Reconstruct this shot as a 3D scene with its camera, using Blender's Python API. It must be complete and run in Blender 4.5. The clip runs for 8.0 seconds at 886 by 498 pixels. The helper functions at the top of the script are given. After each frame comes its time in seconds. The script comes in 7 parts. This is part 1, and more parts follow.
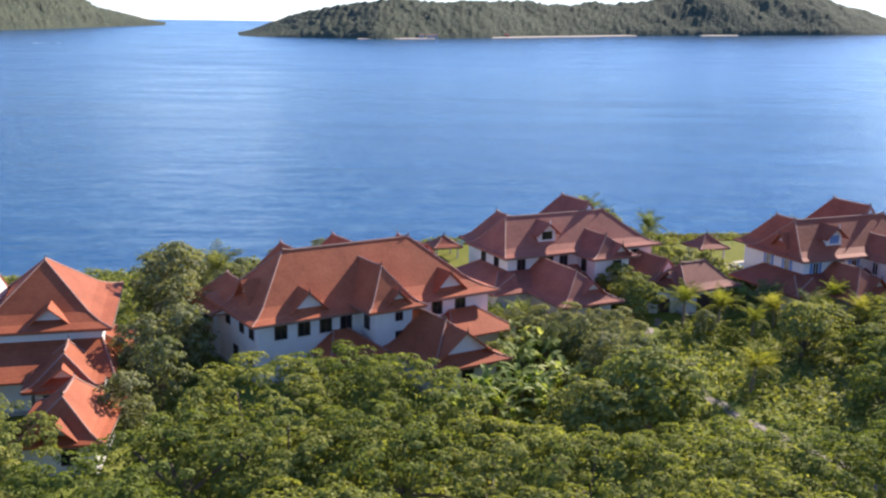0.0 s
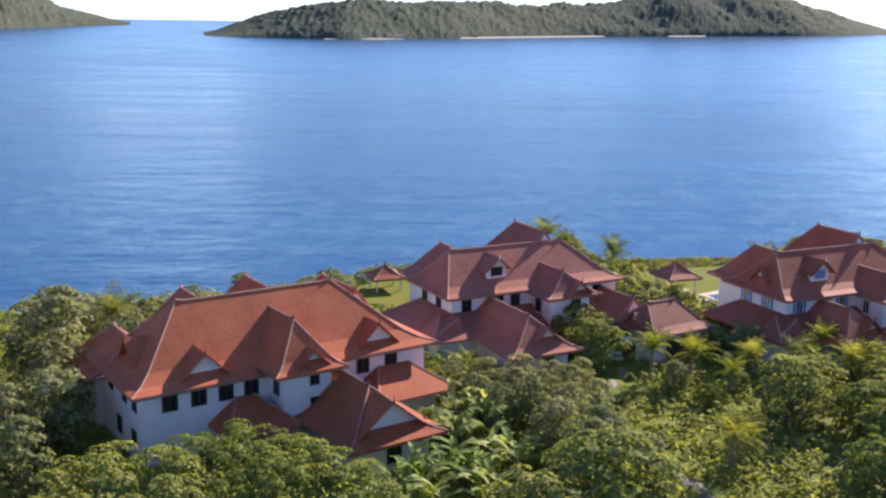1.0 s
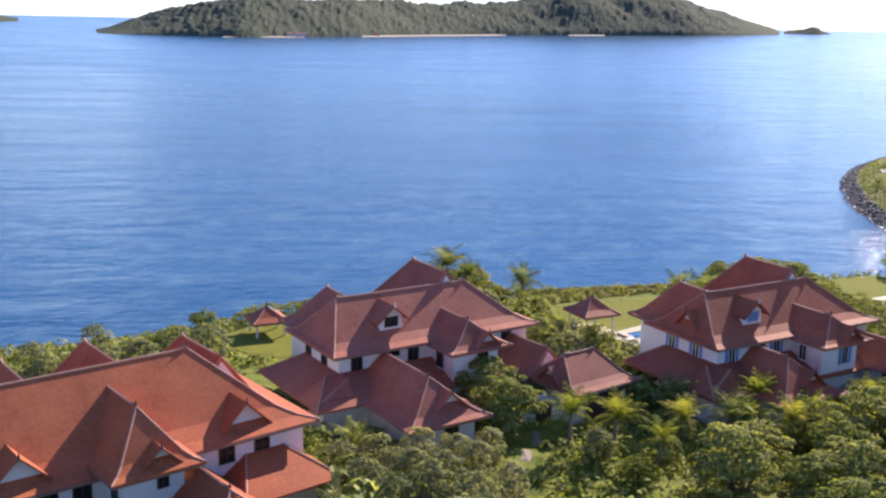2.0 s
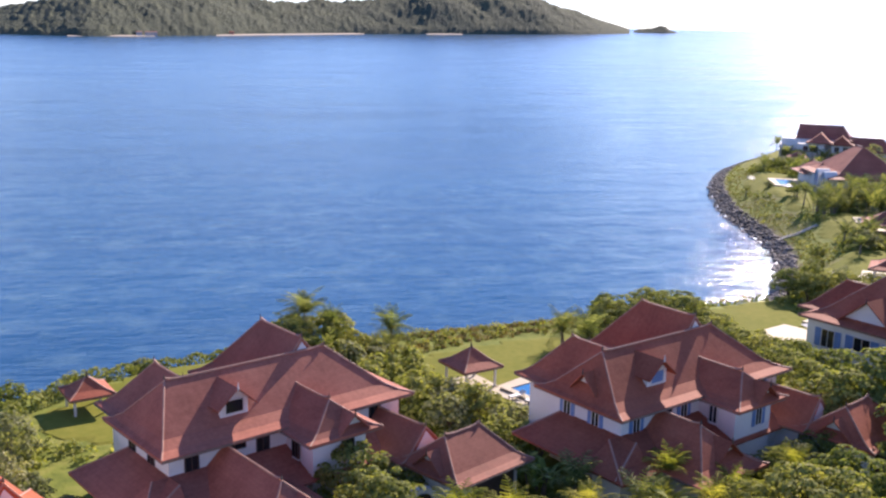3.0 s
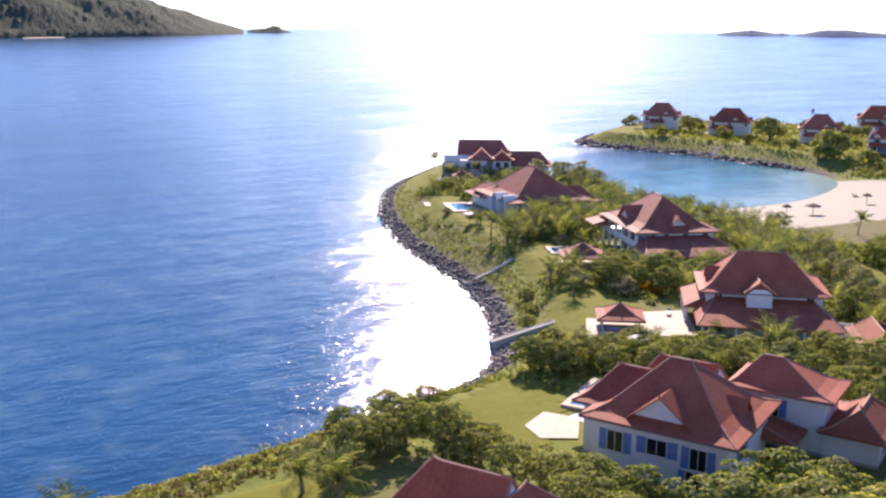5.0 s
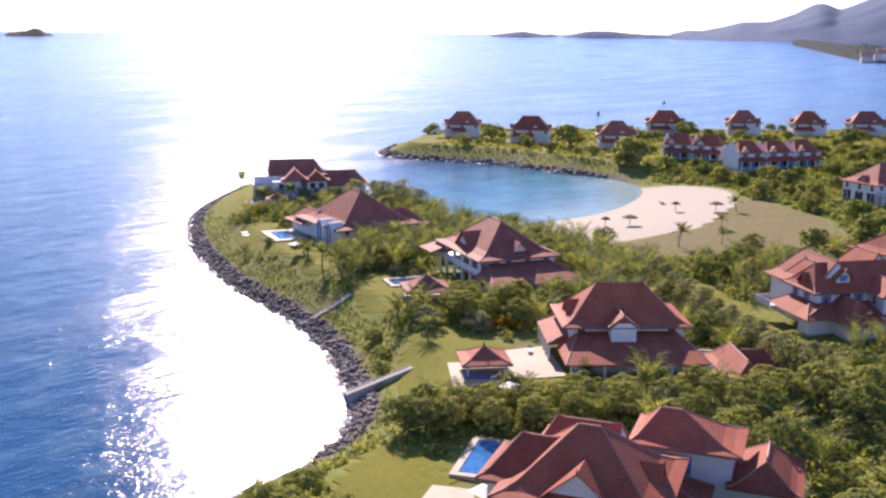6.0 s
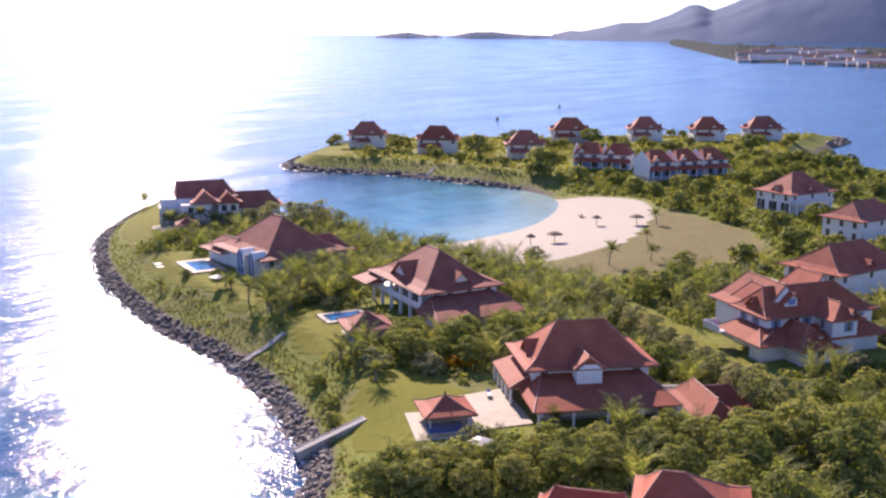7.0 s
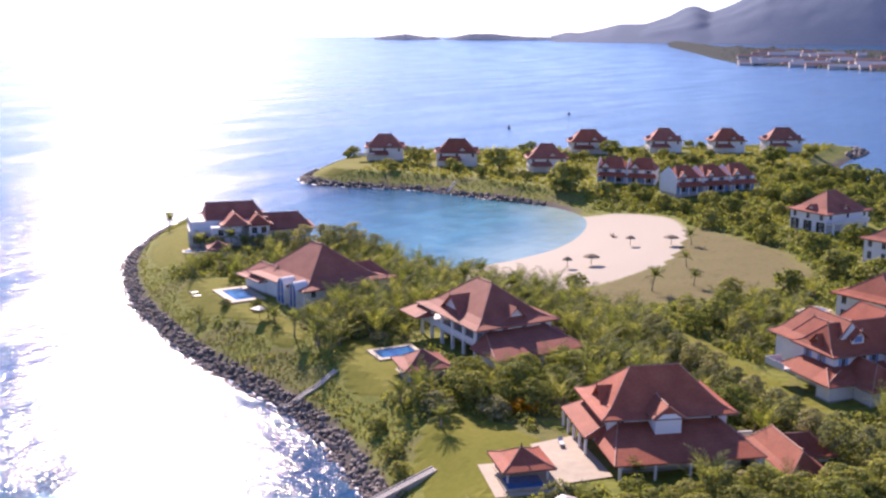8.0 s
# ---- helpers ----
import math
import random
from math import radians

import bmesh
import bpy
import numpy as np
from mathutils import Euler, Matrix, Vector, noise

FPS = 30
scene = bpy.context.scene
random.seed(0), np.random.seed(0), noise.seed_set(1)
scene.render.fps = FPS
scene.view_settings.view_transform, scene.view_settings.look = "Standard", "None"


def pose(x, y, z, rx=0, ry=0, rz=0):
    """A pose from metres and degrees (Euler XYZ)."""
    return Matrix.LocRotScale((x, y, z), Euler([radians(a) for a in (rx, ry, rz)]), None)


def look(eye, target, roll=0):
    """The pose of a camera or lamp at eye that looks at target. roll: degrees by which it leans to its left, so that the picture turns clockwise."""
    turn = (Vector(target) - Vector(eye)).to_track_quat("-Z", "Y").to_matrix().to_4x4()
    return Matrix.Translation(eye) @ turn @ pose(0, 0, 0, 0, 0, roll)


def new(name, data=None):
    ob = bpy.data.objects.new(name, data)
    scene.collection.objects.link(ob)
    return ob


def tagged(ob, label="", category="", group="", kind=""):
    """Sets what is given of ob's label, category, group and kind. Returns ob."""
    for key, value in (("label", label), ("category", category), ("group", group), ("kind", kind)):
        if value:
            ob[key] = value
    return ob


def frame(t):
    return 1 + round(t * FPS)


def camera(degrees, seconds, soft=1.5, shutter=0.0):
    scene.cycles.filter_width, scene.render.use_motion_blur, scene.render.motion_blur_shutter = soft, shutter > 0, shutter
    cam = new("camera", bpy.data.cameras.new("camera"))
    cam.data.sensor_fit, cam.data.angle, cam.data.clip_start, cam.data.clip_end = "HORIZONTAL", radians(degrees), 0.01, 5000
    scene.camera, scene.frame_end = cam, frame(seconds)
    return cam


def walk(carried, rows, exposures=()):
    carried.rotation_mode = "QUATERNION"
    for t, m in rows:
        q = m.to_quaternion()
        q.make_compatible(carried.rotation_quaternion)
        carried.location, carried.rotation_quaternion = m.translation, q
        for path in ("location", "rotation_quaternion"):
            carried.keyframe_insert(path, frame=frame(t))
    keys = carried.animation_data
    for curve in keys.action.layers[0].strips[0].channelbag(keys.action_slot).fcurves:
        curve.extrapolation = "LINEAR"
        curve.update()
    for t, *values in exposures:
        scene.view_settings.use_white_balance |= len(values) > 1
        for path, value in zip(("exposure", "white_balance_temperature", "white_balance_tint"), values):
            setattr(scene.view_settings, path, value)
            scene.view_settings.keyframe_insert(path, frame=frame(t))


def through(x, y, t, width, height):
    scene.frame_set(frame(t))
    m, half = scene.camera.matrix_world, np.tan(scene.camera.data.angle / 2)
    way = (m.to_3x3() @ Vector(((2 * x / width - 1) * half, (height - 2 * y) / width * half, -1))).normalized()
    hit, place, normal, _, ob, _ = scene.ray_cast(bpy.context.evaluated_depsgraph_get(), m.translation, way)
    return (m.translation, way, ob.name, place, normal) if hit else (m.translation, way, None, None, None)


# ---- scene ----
cam = camera(47.0, 8.0, 2.4)
PATH = [
    (0, (2.736, -1.578, 41.271), (2.326, 17.952, 36.961), 0.7),
    (0.5, (4.081, 7.16, 41.359), (3.981, 26.69, 37.079), 0.9),
    (1, (6.386, 15.395, 42.006), (6.556, 34.925, 37.706), 0.8),
    (1.2, (7.012, 18.767, 42.189), (7.402, 38.297, 37.899), 0.9),
    (2.3, (9.205, 36.651, 43.801), (11.965, 55.981, 39.491), 1.1),
    (2.5, (9.858, 40.219, 44.046), (13.118, 59.479, 39.746), 1.1),
    (3, (11.154, 48.861, 44.978), (15.794, 67.831, 40.688), 1.2),
    (3.5, (12.308, 57.109, 45.932), (18.338, 75.689, 41.672), 1.1),
    (4, (13.165, 65.377, 47.055), (20.855, 83.357, 42.855), 0.9),
    (4.5, (13.714, 73.18, 48.153), (23.114, 90.33, 43.983), 0.6),
    (5.8, (14.565, 94.594, 52.923), (28.305, 108.514, 48.723), 0.4),
    (6, (14.809, 97.526, 53.516), (29.109, 110.876, 49.356), 0.3),
    (6.5, (15.818, 104.292, 55.28), (31.128, 116.472, 51.14), 0.0),
    (7, (16.715, 111.374, 57.165), (32.415, 123.044, 53.015), 0.1),
    (7.5, (16.086, 117.233, 59.567), (31.836, 128.853, 55.427), 0.1),
    (8, (15.303, 123.224, 62.015), (31.053, 134.834, 57.875), 0.1),
]
walk(cam, [(t, look(eye, target, roll)) for t, eye, target, roll in PATH],
     [(0, 0.86, 6450, 14), (3, 0.93, 6700, 22), (4.5, 0.93, 6780, 25), (6, 0.88, 6820, 30), (8, 0.89, 6850, 33)])

# ---- world and sun ----
SUN_AZ, SUN_EL = 37.8, 29.0
world = bpy.data.worlds.new("sky")
scene.world = world
world.use_nodes = True
wn = world.node_tree
wn.nodes.clear()
sky = wn.nodes.new("ShaderNodeTexSky")
sky.sky_type = "NISHITA"
sky.sun_disc = False
sky.sun_elevation, sky.sun_rotation = radians(SUN_EL), radians(SUN_AZ)
sky.air_density, sky.dust_density, sky.ozone_density = 0.85, 0.0, 4.5
bg = wn.nodes.new("ShaderNodeBackground")
bg.inputs["Strength"].default_value = 0.108
wout = wn.nodes.new("ShaderNodeOutputWorld")
tint = wn.nodes.new("ShaderNodeMix")
tint.data_type, tint.blend_type = "RGBA", "MULTIPLY"
tint.inputs[0].default_value = 1.0
tint.inputs[7].default_value = (0.93, 0.97, 1.16, 1)
wn.links.new(sky.outputs[0], tint.inputs[6])
wn.links.new(tint.outputs[2], bg.inputs[0])
wn.links.new(bg.outputs[0], wout.inputs[0])

sun_way = Vector((math.sin(radians(SUN_AZ)) * math.cos(radians(SUN_EL)), math.cos(radians(SUN_AZ)) * math.cos(radians(SUN_EL)), math.sin(radians(SUN_EL))))
sun = new("sun", bpy.data.lights.new("sun", "SUN"))
sun.data.energy, sun.data.angle, sun.data.color = 5.0, radians(0.6), (1.0, 0.92, 0.80)
sun.matrix_world = look(sun_way * 300, (0, 0, 0))

# ---- materials ----
def material(name):
    m = bpy.data.materials.new(name)
    m.use_nodes = True
    t = m.node_tree
    b = t.nodes["Principled BSDF"]
    return m, t, b


def link(t, a, b):
    t.links.new(a, b)


def coords(t, scale=(1, 1, 1), kind="Object", rot=(0, 0, 0)):
    c = t.nodes.new("ShaderNodeTexCoord")
    mp = t.nodes.new("ShaderNodeMapping")
    mp.inputs["Scale"].default_value = scale
    mp.inputs["Rotation"].default_value = rot
    link(t, c.outputs[kind], mp.inputs[0])
    return mp.outputs[0]


def world_coords(t, scale=(1, 1, 1), rot=(0, 0, 0)):
    c = t.nodes.new("ShaderNodeNewGeometry")
    mp = t.nodes.new("ShaderNodeMapping")
    mp.inputs["Scale"].default_value = scale
    mp.inputs["Rotation"].default_value = rot
    link(t, c.outputs["Position"], mp.inputs[0])
    return mp.outputs[0]


def noise_tex(t, vec, scale, detail=3.0, rough=0.55):
    n = t.nodes.new("ShaderNodeTexNoise")
    n.inputs["Scale"].default_value, n.inputs["Detail"].default_value, n.inputs["Roughness"].default_value = scale, detail, rough
    if vec is not None:
        link(t, vec, n.inputs["Vector"])
    return n.outputs["Fac"]


def ramp(t, fac, stops):
    r = t.nodes.new("ShaderNodeValToRGB")
    e = r.color_ramp.elements
    while len(e) < len(stops):
        e.new(0.5)
    for el, (p, c) in zip(e, stops):
        el.position, el.color = p, (*c, 1)
    link(t, fac, r.inputs[0])
    return r.outputs[0]


def mix(t, fac, a, b, mode="MIX"):
    n = t.nodes.new("ShaderNodeMix")
    n.data_type, n.blend_type = "RGBA", mode
    for sock, v in ((n.inputs[0], fac), (n.inputs[6], a), (n.inputs[7], b)):
        if isinstance(v, (int, float)):
            sock.default_value = v
        elif isinstance(v, tuple):
            sock.default_value = (*v, 1)
        else:
            link(t, v, sock)
    return n.outputs[2]


def calc(t, op, a, b=0.0, c=0.0, clamp=False):
    n = t.nodes.new("ShaderNodeMath")
    n.operation, n.use_clamp = op, clamp
    for sock, v in zip(n.inputs, (a, b, c)):
        if isinstance(v, (int, float)):
            sock.default_value = v
        else:
            link(t, v, sock)
    return n.outputs[0]


def bump(t, b, height, strength=0.5, dist=0.1):
    n = t.nodes.new("ShaderNodeBump")
    n.inputs["Strength"].default_value, n.inputs["Distance"].default_value = strength, dist
    link(t, height, n.inputs["Height"])
    link(t, n.outputs[0], b.inputs["Normal"])


def attribute(t, name):
    n = t.nodes.new("ShaderNodeAttribute")
    n.attribute_name = name
    return n.outputs["Fac"]


def island_random(t):
    return t.nodes.new("ShaderNodeNewGeometry").outputs["Random Per Island"]


def object_random(t):
    return t.nodes.new("ShaderNodeObjectInfo").outputs["Random"]


def mat_plain(name, colour, rough=0.7, vary=0.15, scale=1.5, metal=0.0, bumpy=0.15):
    m, t, b = material(name)
    v = coords(t)
    f1, f2 = noise_tex(t, v, scale, 4), noise_tex(t, v, scale * 9, 3)
    dark = tuple(c * (1 - vary) for c in colour)
    lite = tuple(min(1, c * (1 + vary)) for c in colour)
    c = mix(t, 0.35, ramp(t, f1, [(0.3, dark), (0.7, lite)]), ramp(t, f2, [(0.3, dark), (0.7, lite)]))
    link(t, c, b.inputs["Base Color"])
    b.inputs["Roughness"].default_value, b.inputs["Metallic"].default_value = rough, metal
    bump(t, b, f2, bumpy, 0.05)
    return m


def mat_roof(name, dark, mid, lite):
    """Small clay tiles in courses that follow the height, weathered in patches."""
    m, t, b = material(name)
    v = coords(t)
    sep = t.nodes.new("ShaderNodeSeparateXYZ")
    link(t, v, sep.inputs[0])
    f1, f2, f3 = noise_tex(t, v, 0.35, 5), noise_tex(t, v, 3.0, 4), noise_tex(t, v, 14.0, 2)
    base = ramp(t, f1, [(0.25, dark), (0.5, mid), (0.75, lite)])
    fine = ramp(t, f2, [(0.25, dark), (0.75, lite)])
    c = mix(t, 0.45, base, fine)
    spots = calc(t, "GREATER_THAN", f3, 0.62)
    c = mix(t, calc(t, "MULTIPLY", spots, 0.25), c, tuple(x * 0.55 for x in dark))
    tone = calc(t, "MULTIPLY_ADD", object_random(t), 0.3, 0.85)
    shade = t.nodes.new("ShaderNodeCombineColor")
    for i in range(3):
        link(t, tone, shade.inputs[i])
    c = mix(t, 1.0, c, shade.outputs[0], "MULTIPLY")
    course = calc(t, "FRACT", calc(t, "MULTIPLY", sep.outputs["Z"], 5.2))
    c = mix(t, calc(t, "MULTIPLY", calc(t, "LESS_THAN", course, 0.2), 0.13), c, tuple(x * 0.6 for x in dark))
    cols = calc(t, "MULTIPLY", calc(t, "ADD", sep.outputs["X"], sep.outputs["Y"]), 22.0)
    wave = calc(t, "SINE", cols)
    link(t, c, b.inputs["Base Color"])
    b.inputs["Roughness"].default_value = 0.7
    b.inputs["Specular IOR Level"].default_value = 0.14
    bump(t, b, calc(t, "ADD", calc(t, "MULTIPLY", course, 0.7), calc(t, "MULTIPLY", wave, 0.06)), 0.25, 0.05)
    return m


def mat_leaf(name, stops, rough=0.75, through=0.48):
    """Leaves, each its own tone, with some light passing through."""
    m, t, b = material(name)
    c = ramp(t, island_random(t), stops)
    r = object_random(t)
    tone = calc(t, "MULTIPLY_ADD", r, 0.5, 0.75)
    shade = t.nodes.new("ShaderNodeCombineColor")
    link(t, tone, shade.inputs[0])
    link(t, calc(t, "MULTIPLY_ADD", r, 0.35, 0.82), shade.inputs[1])
    link(t, tone, shade.inputs[2])
    c = mix(t, 1.0, c, shade.outputs[0], "MULTIPLY")
    link(t, c, b.inputs["Base Color"])
    b.inputs["Roughness"].default_value = rough
    b.inputs["Specular IOR Level"].default_value = 0.15
    tr = t.nodes.new("ShaderNodeBsdfTranslucent")
    link(t, mix(t, 1.0, c, (1.0, 1.0, 0.45), "MULTIPLY"), tr.inputs[0])
    ms = t.nodes.new("ShaderNodeMixShader")
    ms.inputs[0].default_value = through
    link(t, b.outputs[0], ms.inputs[1])
    link(t, tr.outputs[0], ms.inputs[2])
    link(t, ms.outputs[0], t.nodes["Material Output"].inputs[0])
    return m


ROOF = mat_roof("clay_tiles", (0.232, 0.061, 0.038), (0.38, 0.108, 0.060), (0.47, 0.152, 0.086))
ROOF_ORANGE = mat_roof("orange_clay_tiles", (0.270, 0.070, 0.032), (0.428, 0.119, 0.055), (0.521, 0.162, 0.077))
ROOF_BROWN = mat_roof("brown_clay_tiles", (0.23, 0.074, 0.050), (0.38, 0.127, 0.084), (0.47, 0.172, 0.114))
CAP = mat_plain("mortared_ridge", (0.40, 0.205, 0.145), 0.7, 0.25, 2.0)
WALL = mat_plain("white_render", (0.74, 0.72, 0.68), 0.8, 0.07, 0.6, 0, 0.08)
WOODWHITE = mat_plain("white_painted_timber", (0.66, 0.63, 0.59), 0.5, 0.06, 2.0)
DARKWOOD = mat_plain("dark_timber", (0.07, 0.045, 0.035), 0.6, 0.3, 3.0)
SOFFIT = mat_plain("soffit_timber", (0.22, 0.15, 0.11), 0.7, 0.2, 2.0)
PALEBLUE = mat_plain("pale_blue_wall_paint", (0.24, 0.38, 0.62), 0.7, 0.1, 1.0)
BLUE = mat_plain("blue_shutter_paint", (0.12, 0.23, 0.44), 0.5, 0.15, 2.0)
GREYWALL = mat_plain("grey_render", (0.42, 0.40, 0.38), 0.8, 0.12, 0.7)
PAVING = mat_plain("pale_stone_paving", (0.440, 0.370, 0.264), 0.75, 0.14, 0.8)
GRAVEL = mat_plain("gravel_path", (0.25, 0.20, 0.15), 0.9, 0.3, 1.2, 0, 0.5)
CONCRETE = mat_plain("concrete", (0.45, 0.42, 0.37), 0.85, 0.2, 1.0, 0, 0.3)
ROCK = None
BARK = mat_plain("bark", (0.16, 0.12, 0.09), 0.9, 0.35, 4.0, 0, 0.5)
PALMBARK = mat_plain("palm_bark", (0.25, 0.20, 0.15), 0.9, 0.3, 5.0, 0, 0.5)
THATCH = mat_plain("thatch", (0.22, 0.17, 0.11), 0.95, 0.35, 4.0, 0, 0.6)

GLASS, gt, gb = material("dark_window_glass")
gb.inputs["Base Color"].default_value = (0.015, 0.017, 0.02, 1)
gb.inputs["Roughness"].default_value = 0.08

BLUEGLASS, bt, bb = material("blue_tinted_glass")
bb.inputs["Base Color"].default_value = (0.05, 0.12, 0.30, 1)
bb.inputs["Roughness"].default_value = 0.1

LEAF_TUFT = mat_leaf("feathery_leaves", [(0.0, (0.133, 0.166, 0.043)), (0.5, (0.25, 0.28, 0.072)), (1.0, (0.40, 0.40, 0.12))])
LEAF_DARK = mat_leaf("broad_leaves", [(0.0, (0.142, 0.175, 0.049)), (0.5, (0.279, 0.305, 0.084)), (1.0, (0.452, 0.446, 0.151))])
LEAF_GREY = mat_leaf("grey_green_leaves", [(0.0, (0.177, 0.192, 0.084)), (0.6, (0.312, 0.319, 0.154)), (1.0, (0.479, 0.468, 0.280))])
LEAF_YELLOW = mat_leaf("yellow_green_leaves", [(0.0, (0.17, 0.20, 0.035)), (0.5, (0.31, 0.315, 0.062)), (1.0, (0.48, 0.45, 0.11))])
LEAF_PALM = mat_leaf("palm_leaflets", [(0.0, (0.110, 0.142, 0.050)), (0.6, (0.235, 0.262, 0.100)), (1.0, (0.43, 0.425, 0.21))])
LEAF_ARECA = mat_leaf("areca_leaflets", [(0.0, (0.11, 0.145, 0.04)), (0.6, (0.24, 0.27, 0.085)), (1.0, (0.50, 0.49, 0.20))])
LEAF_BANANA = mat_leaf("banana_leaves", [(0.0, (0.17, 0.23, 0.06)), (0.5, (0.33, 0.39, 0.12)), (1.0, (0.54, 0.56, 0.24))])
LEAF_DRY = mat_leaf("dry_grass", [(0.0, (0.20, 0.13, 0.05)), (0.5, (0.31, 0.21, 0.09)), (1.0, (0.42, 0.30, 0.15))])
LEAF_RED = mat_leaf("red_flowers", [(0.0, (0.30, 0.03, 0.03)), (1.0, (0.55, 0.08, 0.06))])
LEAF_ORANGE = mat_leaf("orange_flowers", [(0.0, (0.45, 0.20, 0.01)), (1.0, (0.75, 0.38, 0.02))])


def mat_rock():
    m, t, b = material("granite_boulder")
    v = coords(t)
    f = noise_tex(t, v, 2.5, 5)
    c = ramp(t, f, [(0.3, (0.11, 0.090, 0.073)), (0.6, (0.25, 0.205, 0.165)), (0.8, (0.40, 0.33, 0.27))])
    tone = calc(t, "MULTIPLY_ADD", island_random(t), 0.9, 0.5)
    shade = t.nodes.new("ShaderNodeCombineColor")
    for i in range(3):
        link(t, tone, shade.inputs[i])
    link(t, mix(t, 1.0, c, shade.outputs[0], "MULTIPLY"), b.inputs["Base Color"])
    b.inputs["Roughness"].default_value = 0.8
    bump(t, b, f, 0.4, 0.1)
    return m


ROCK = mat_rock()


def mat_ground():
    """Rough grass and soil, sand at the beach, dry grass on the field, wet stones at the shore."""
    m, t, b = material("island_ground")
    v = world_coords(t)
    f1, f2, f3 = noise_tex(t, v, 0.05, 4), noise_tex(t, v, 0.6, 5), noise_tex(t, v, 4.0, 3)
    grass = ramp(t, f2, [(0.25, (0.10, 0.13, 0.022)), (0.5, (0.175, 0.20, 0.035)), (0.75, (0.26, 0.255, 0.06))])
    soil = ramp(t, f3, [(0.3, (0.10, 0.085, 0.05)), (0.7, (0.19, 0.15, 0.095))])
    c = mix(t, calc(t, "MULTIPLY", calc(t, "GREATER_THAN", f1, 0.56), 0.35), grass, soil)
    dry = ramp(t, f2, [(0.3, (0.12, 0.115, 0.04)), (0.5, (0.185, 0.15, 0.062)), (0.7, (0.13, 0.145, 0.04))])
    wob = calc(t, "MULTIPLY", calc(t, "SUBTRACT", f2, 0.5), 0.5)
    c = mix(t, calc(t, "ADD", attribute(t, "dry"), wob, 0, True), c, dry)
    stony = ramp(t, f3, [(0.3, (0.06, 0.055, 0.05)), (0.7, (0.16, 0.14, 0.12))])
    c = mix(t, attribute(t, "stony"), c, stony)
    sand = ramp(t, f3, [(0.3, (0.43, 0.385, 0.295)), (0.7, (0.52, 0.47, 0.37))])
    sm = calc(t, "MULTIPLY_ADD", calc(t, "ADD", attribute(t, "sand"), calc(t, "MULTIPLY", wob, 0.6)), 4.0, -1.5, True)
    c = mix(t, sm, c, sand)
    link(t, c, b.inputs["Base Color"])
    b.inputs["Roughness"].default_value = 0.95
    bump(t, b, f3, 0.5, 0.15)
    b.inputs["Specular IOR Level"].default_value = 0.15
    return m


def mat_lawn():
    m, t, b = material("mown_lawn")
    v = world_coords(t)
    f1, f2, f3 = noise_tex(t, v, 0.12, 4), noise_tex(t, v, 1.2, 4), noise_tex(t, v, 9.0, 3)
    c = mix(t, 0.5, ramp(t, f1, [(0.3, (0.14, 0.155, 0.018)), (0.7, (0.215, 0.205, 0.036))]), ramp(t, f2, [(0.3, (0.13, 0.15, 0.017)), (0.7, (0.225, 0.21, 0.038))]))
    link(t, c, b.inputs["Base Color"])
    b.inputs["Roughness"].default_value = 0.95
    bump(t, b, f3, 0.4, 0.05)
    b.inputs["Specular IOR Level"].default_value = 0.1
    return m


def mat_sea():
    """Wind-rippled sea: deep blue body, turquoise over the shallow lagoon sand."""
    m, t, b = material("sea_water")
    v = world_coords(t)
    sep = t.nodes.new("ShaderNodeSeparateXYZ")
    link(t, v, sep.inputs[0])
    patch = noise_tex(t, world_coords(t, (0.004, 0.012, 0.004), (0, 0, 0.25)), 1.0, 4)
    deep = ramp(t, patch, [(0.3, (0.004, 0.054, 0.135)), (0.7, (0.009, 0.081, 0.183))])
    shal = ramp(t, noise_tex(t, v, 0.05, 3), [(0.35, (0.03, 0.16, 0.21)), (0.7, (0.065, 0.26, 0.31))])
    c = mix(t, attribute(t, "shallow"), deep, shal)
    wob = calc(t, "MULTIPLY_ADD", calc(t, "SUBTRACT", noise_tex(t, v, 0.12, 3), 0.5), 0.7, attribute(t, "sandy"), True)
    c = mix(t, wob, c, (0.30, 0.44, 0.40))
    link(t, c, b.inputs["Base Color"])
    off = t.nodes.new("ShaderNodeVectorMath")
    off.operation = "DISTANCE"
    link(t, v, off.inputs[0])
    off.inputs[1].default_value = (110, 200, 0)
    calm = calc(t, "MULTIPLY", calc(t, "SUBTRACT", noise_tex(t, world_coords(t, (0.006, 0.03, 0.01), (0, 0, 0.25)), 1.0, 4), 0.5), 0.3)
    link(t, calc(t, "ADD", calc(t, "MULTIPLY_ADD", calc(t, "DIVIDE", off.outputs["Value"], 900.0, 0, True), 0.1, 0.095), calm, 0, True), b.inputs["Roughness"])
    b.inputs["IOR"].default_value = 1.33
    b.inputs["Specular IOR Level"].default_value = 0.3
    w0 = noise_tex(t, world_coords(t, (1.9, 3.1, 2.2), (0, 0, 0.5)), 1.0, 2, 0.5)
    w1 = noise_tex(t, world_coords(t, (0.50, 0.85, 0.55), (0, 0, 0.35)), 1.0, 3, 0.6)
    w2 = noise_tex(t, world_coords(t, (0.03, 0.09, 0.05), (0, 0, 0.2)), 1.0, 4, 0.6)
    w3 = noise_tex(t, v, 0.16, 3, 0.5)
    h = calc(t, "ADD", calc(t, "MULTIPLY_ADD", w0, 0.19, calc(t, "MULTIPLY", w1, 0.36)), calc(t, "ADD", calc(t, "MULTIPLY", w2, 1.6), calc(t, "MULTIPLY", w3, 0.7)))
    bump(t, b, h, 0.62, 0.6)
    return m


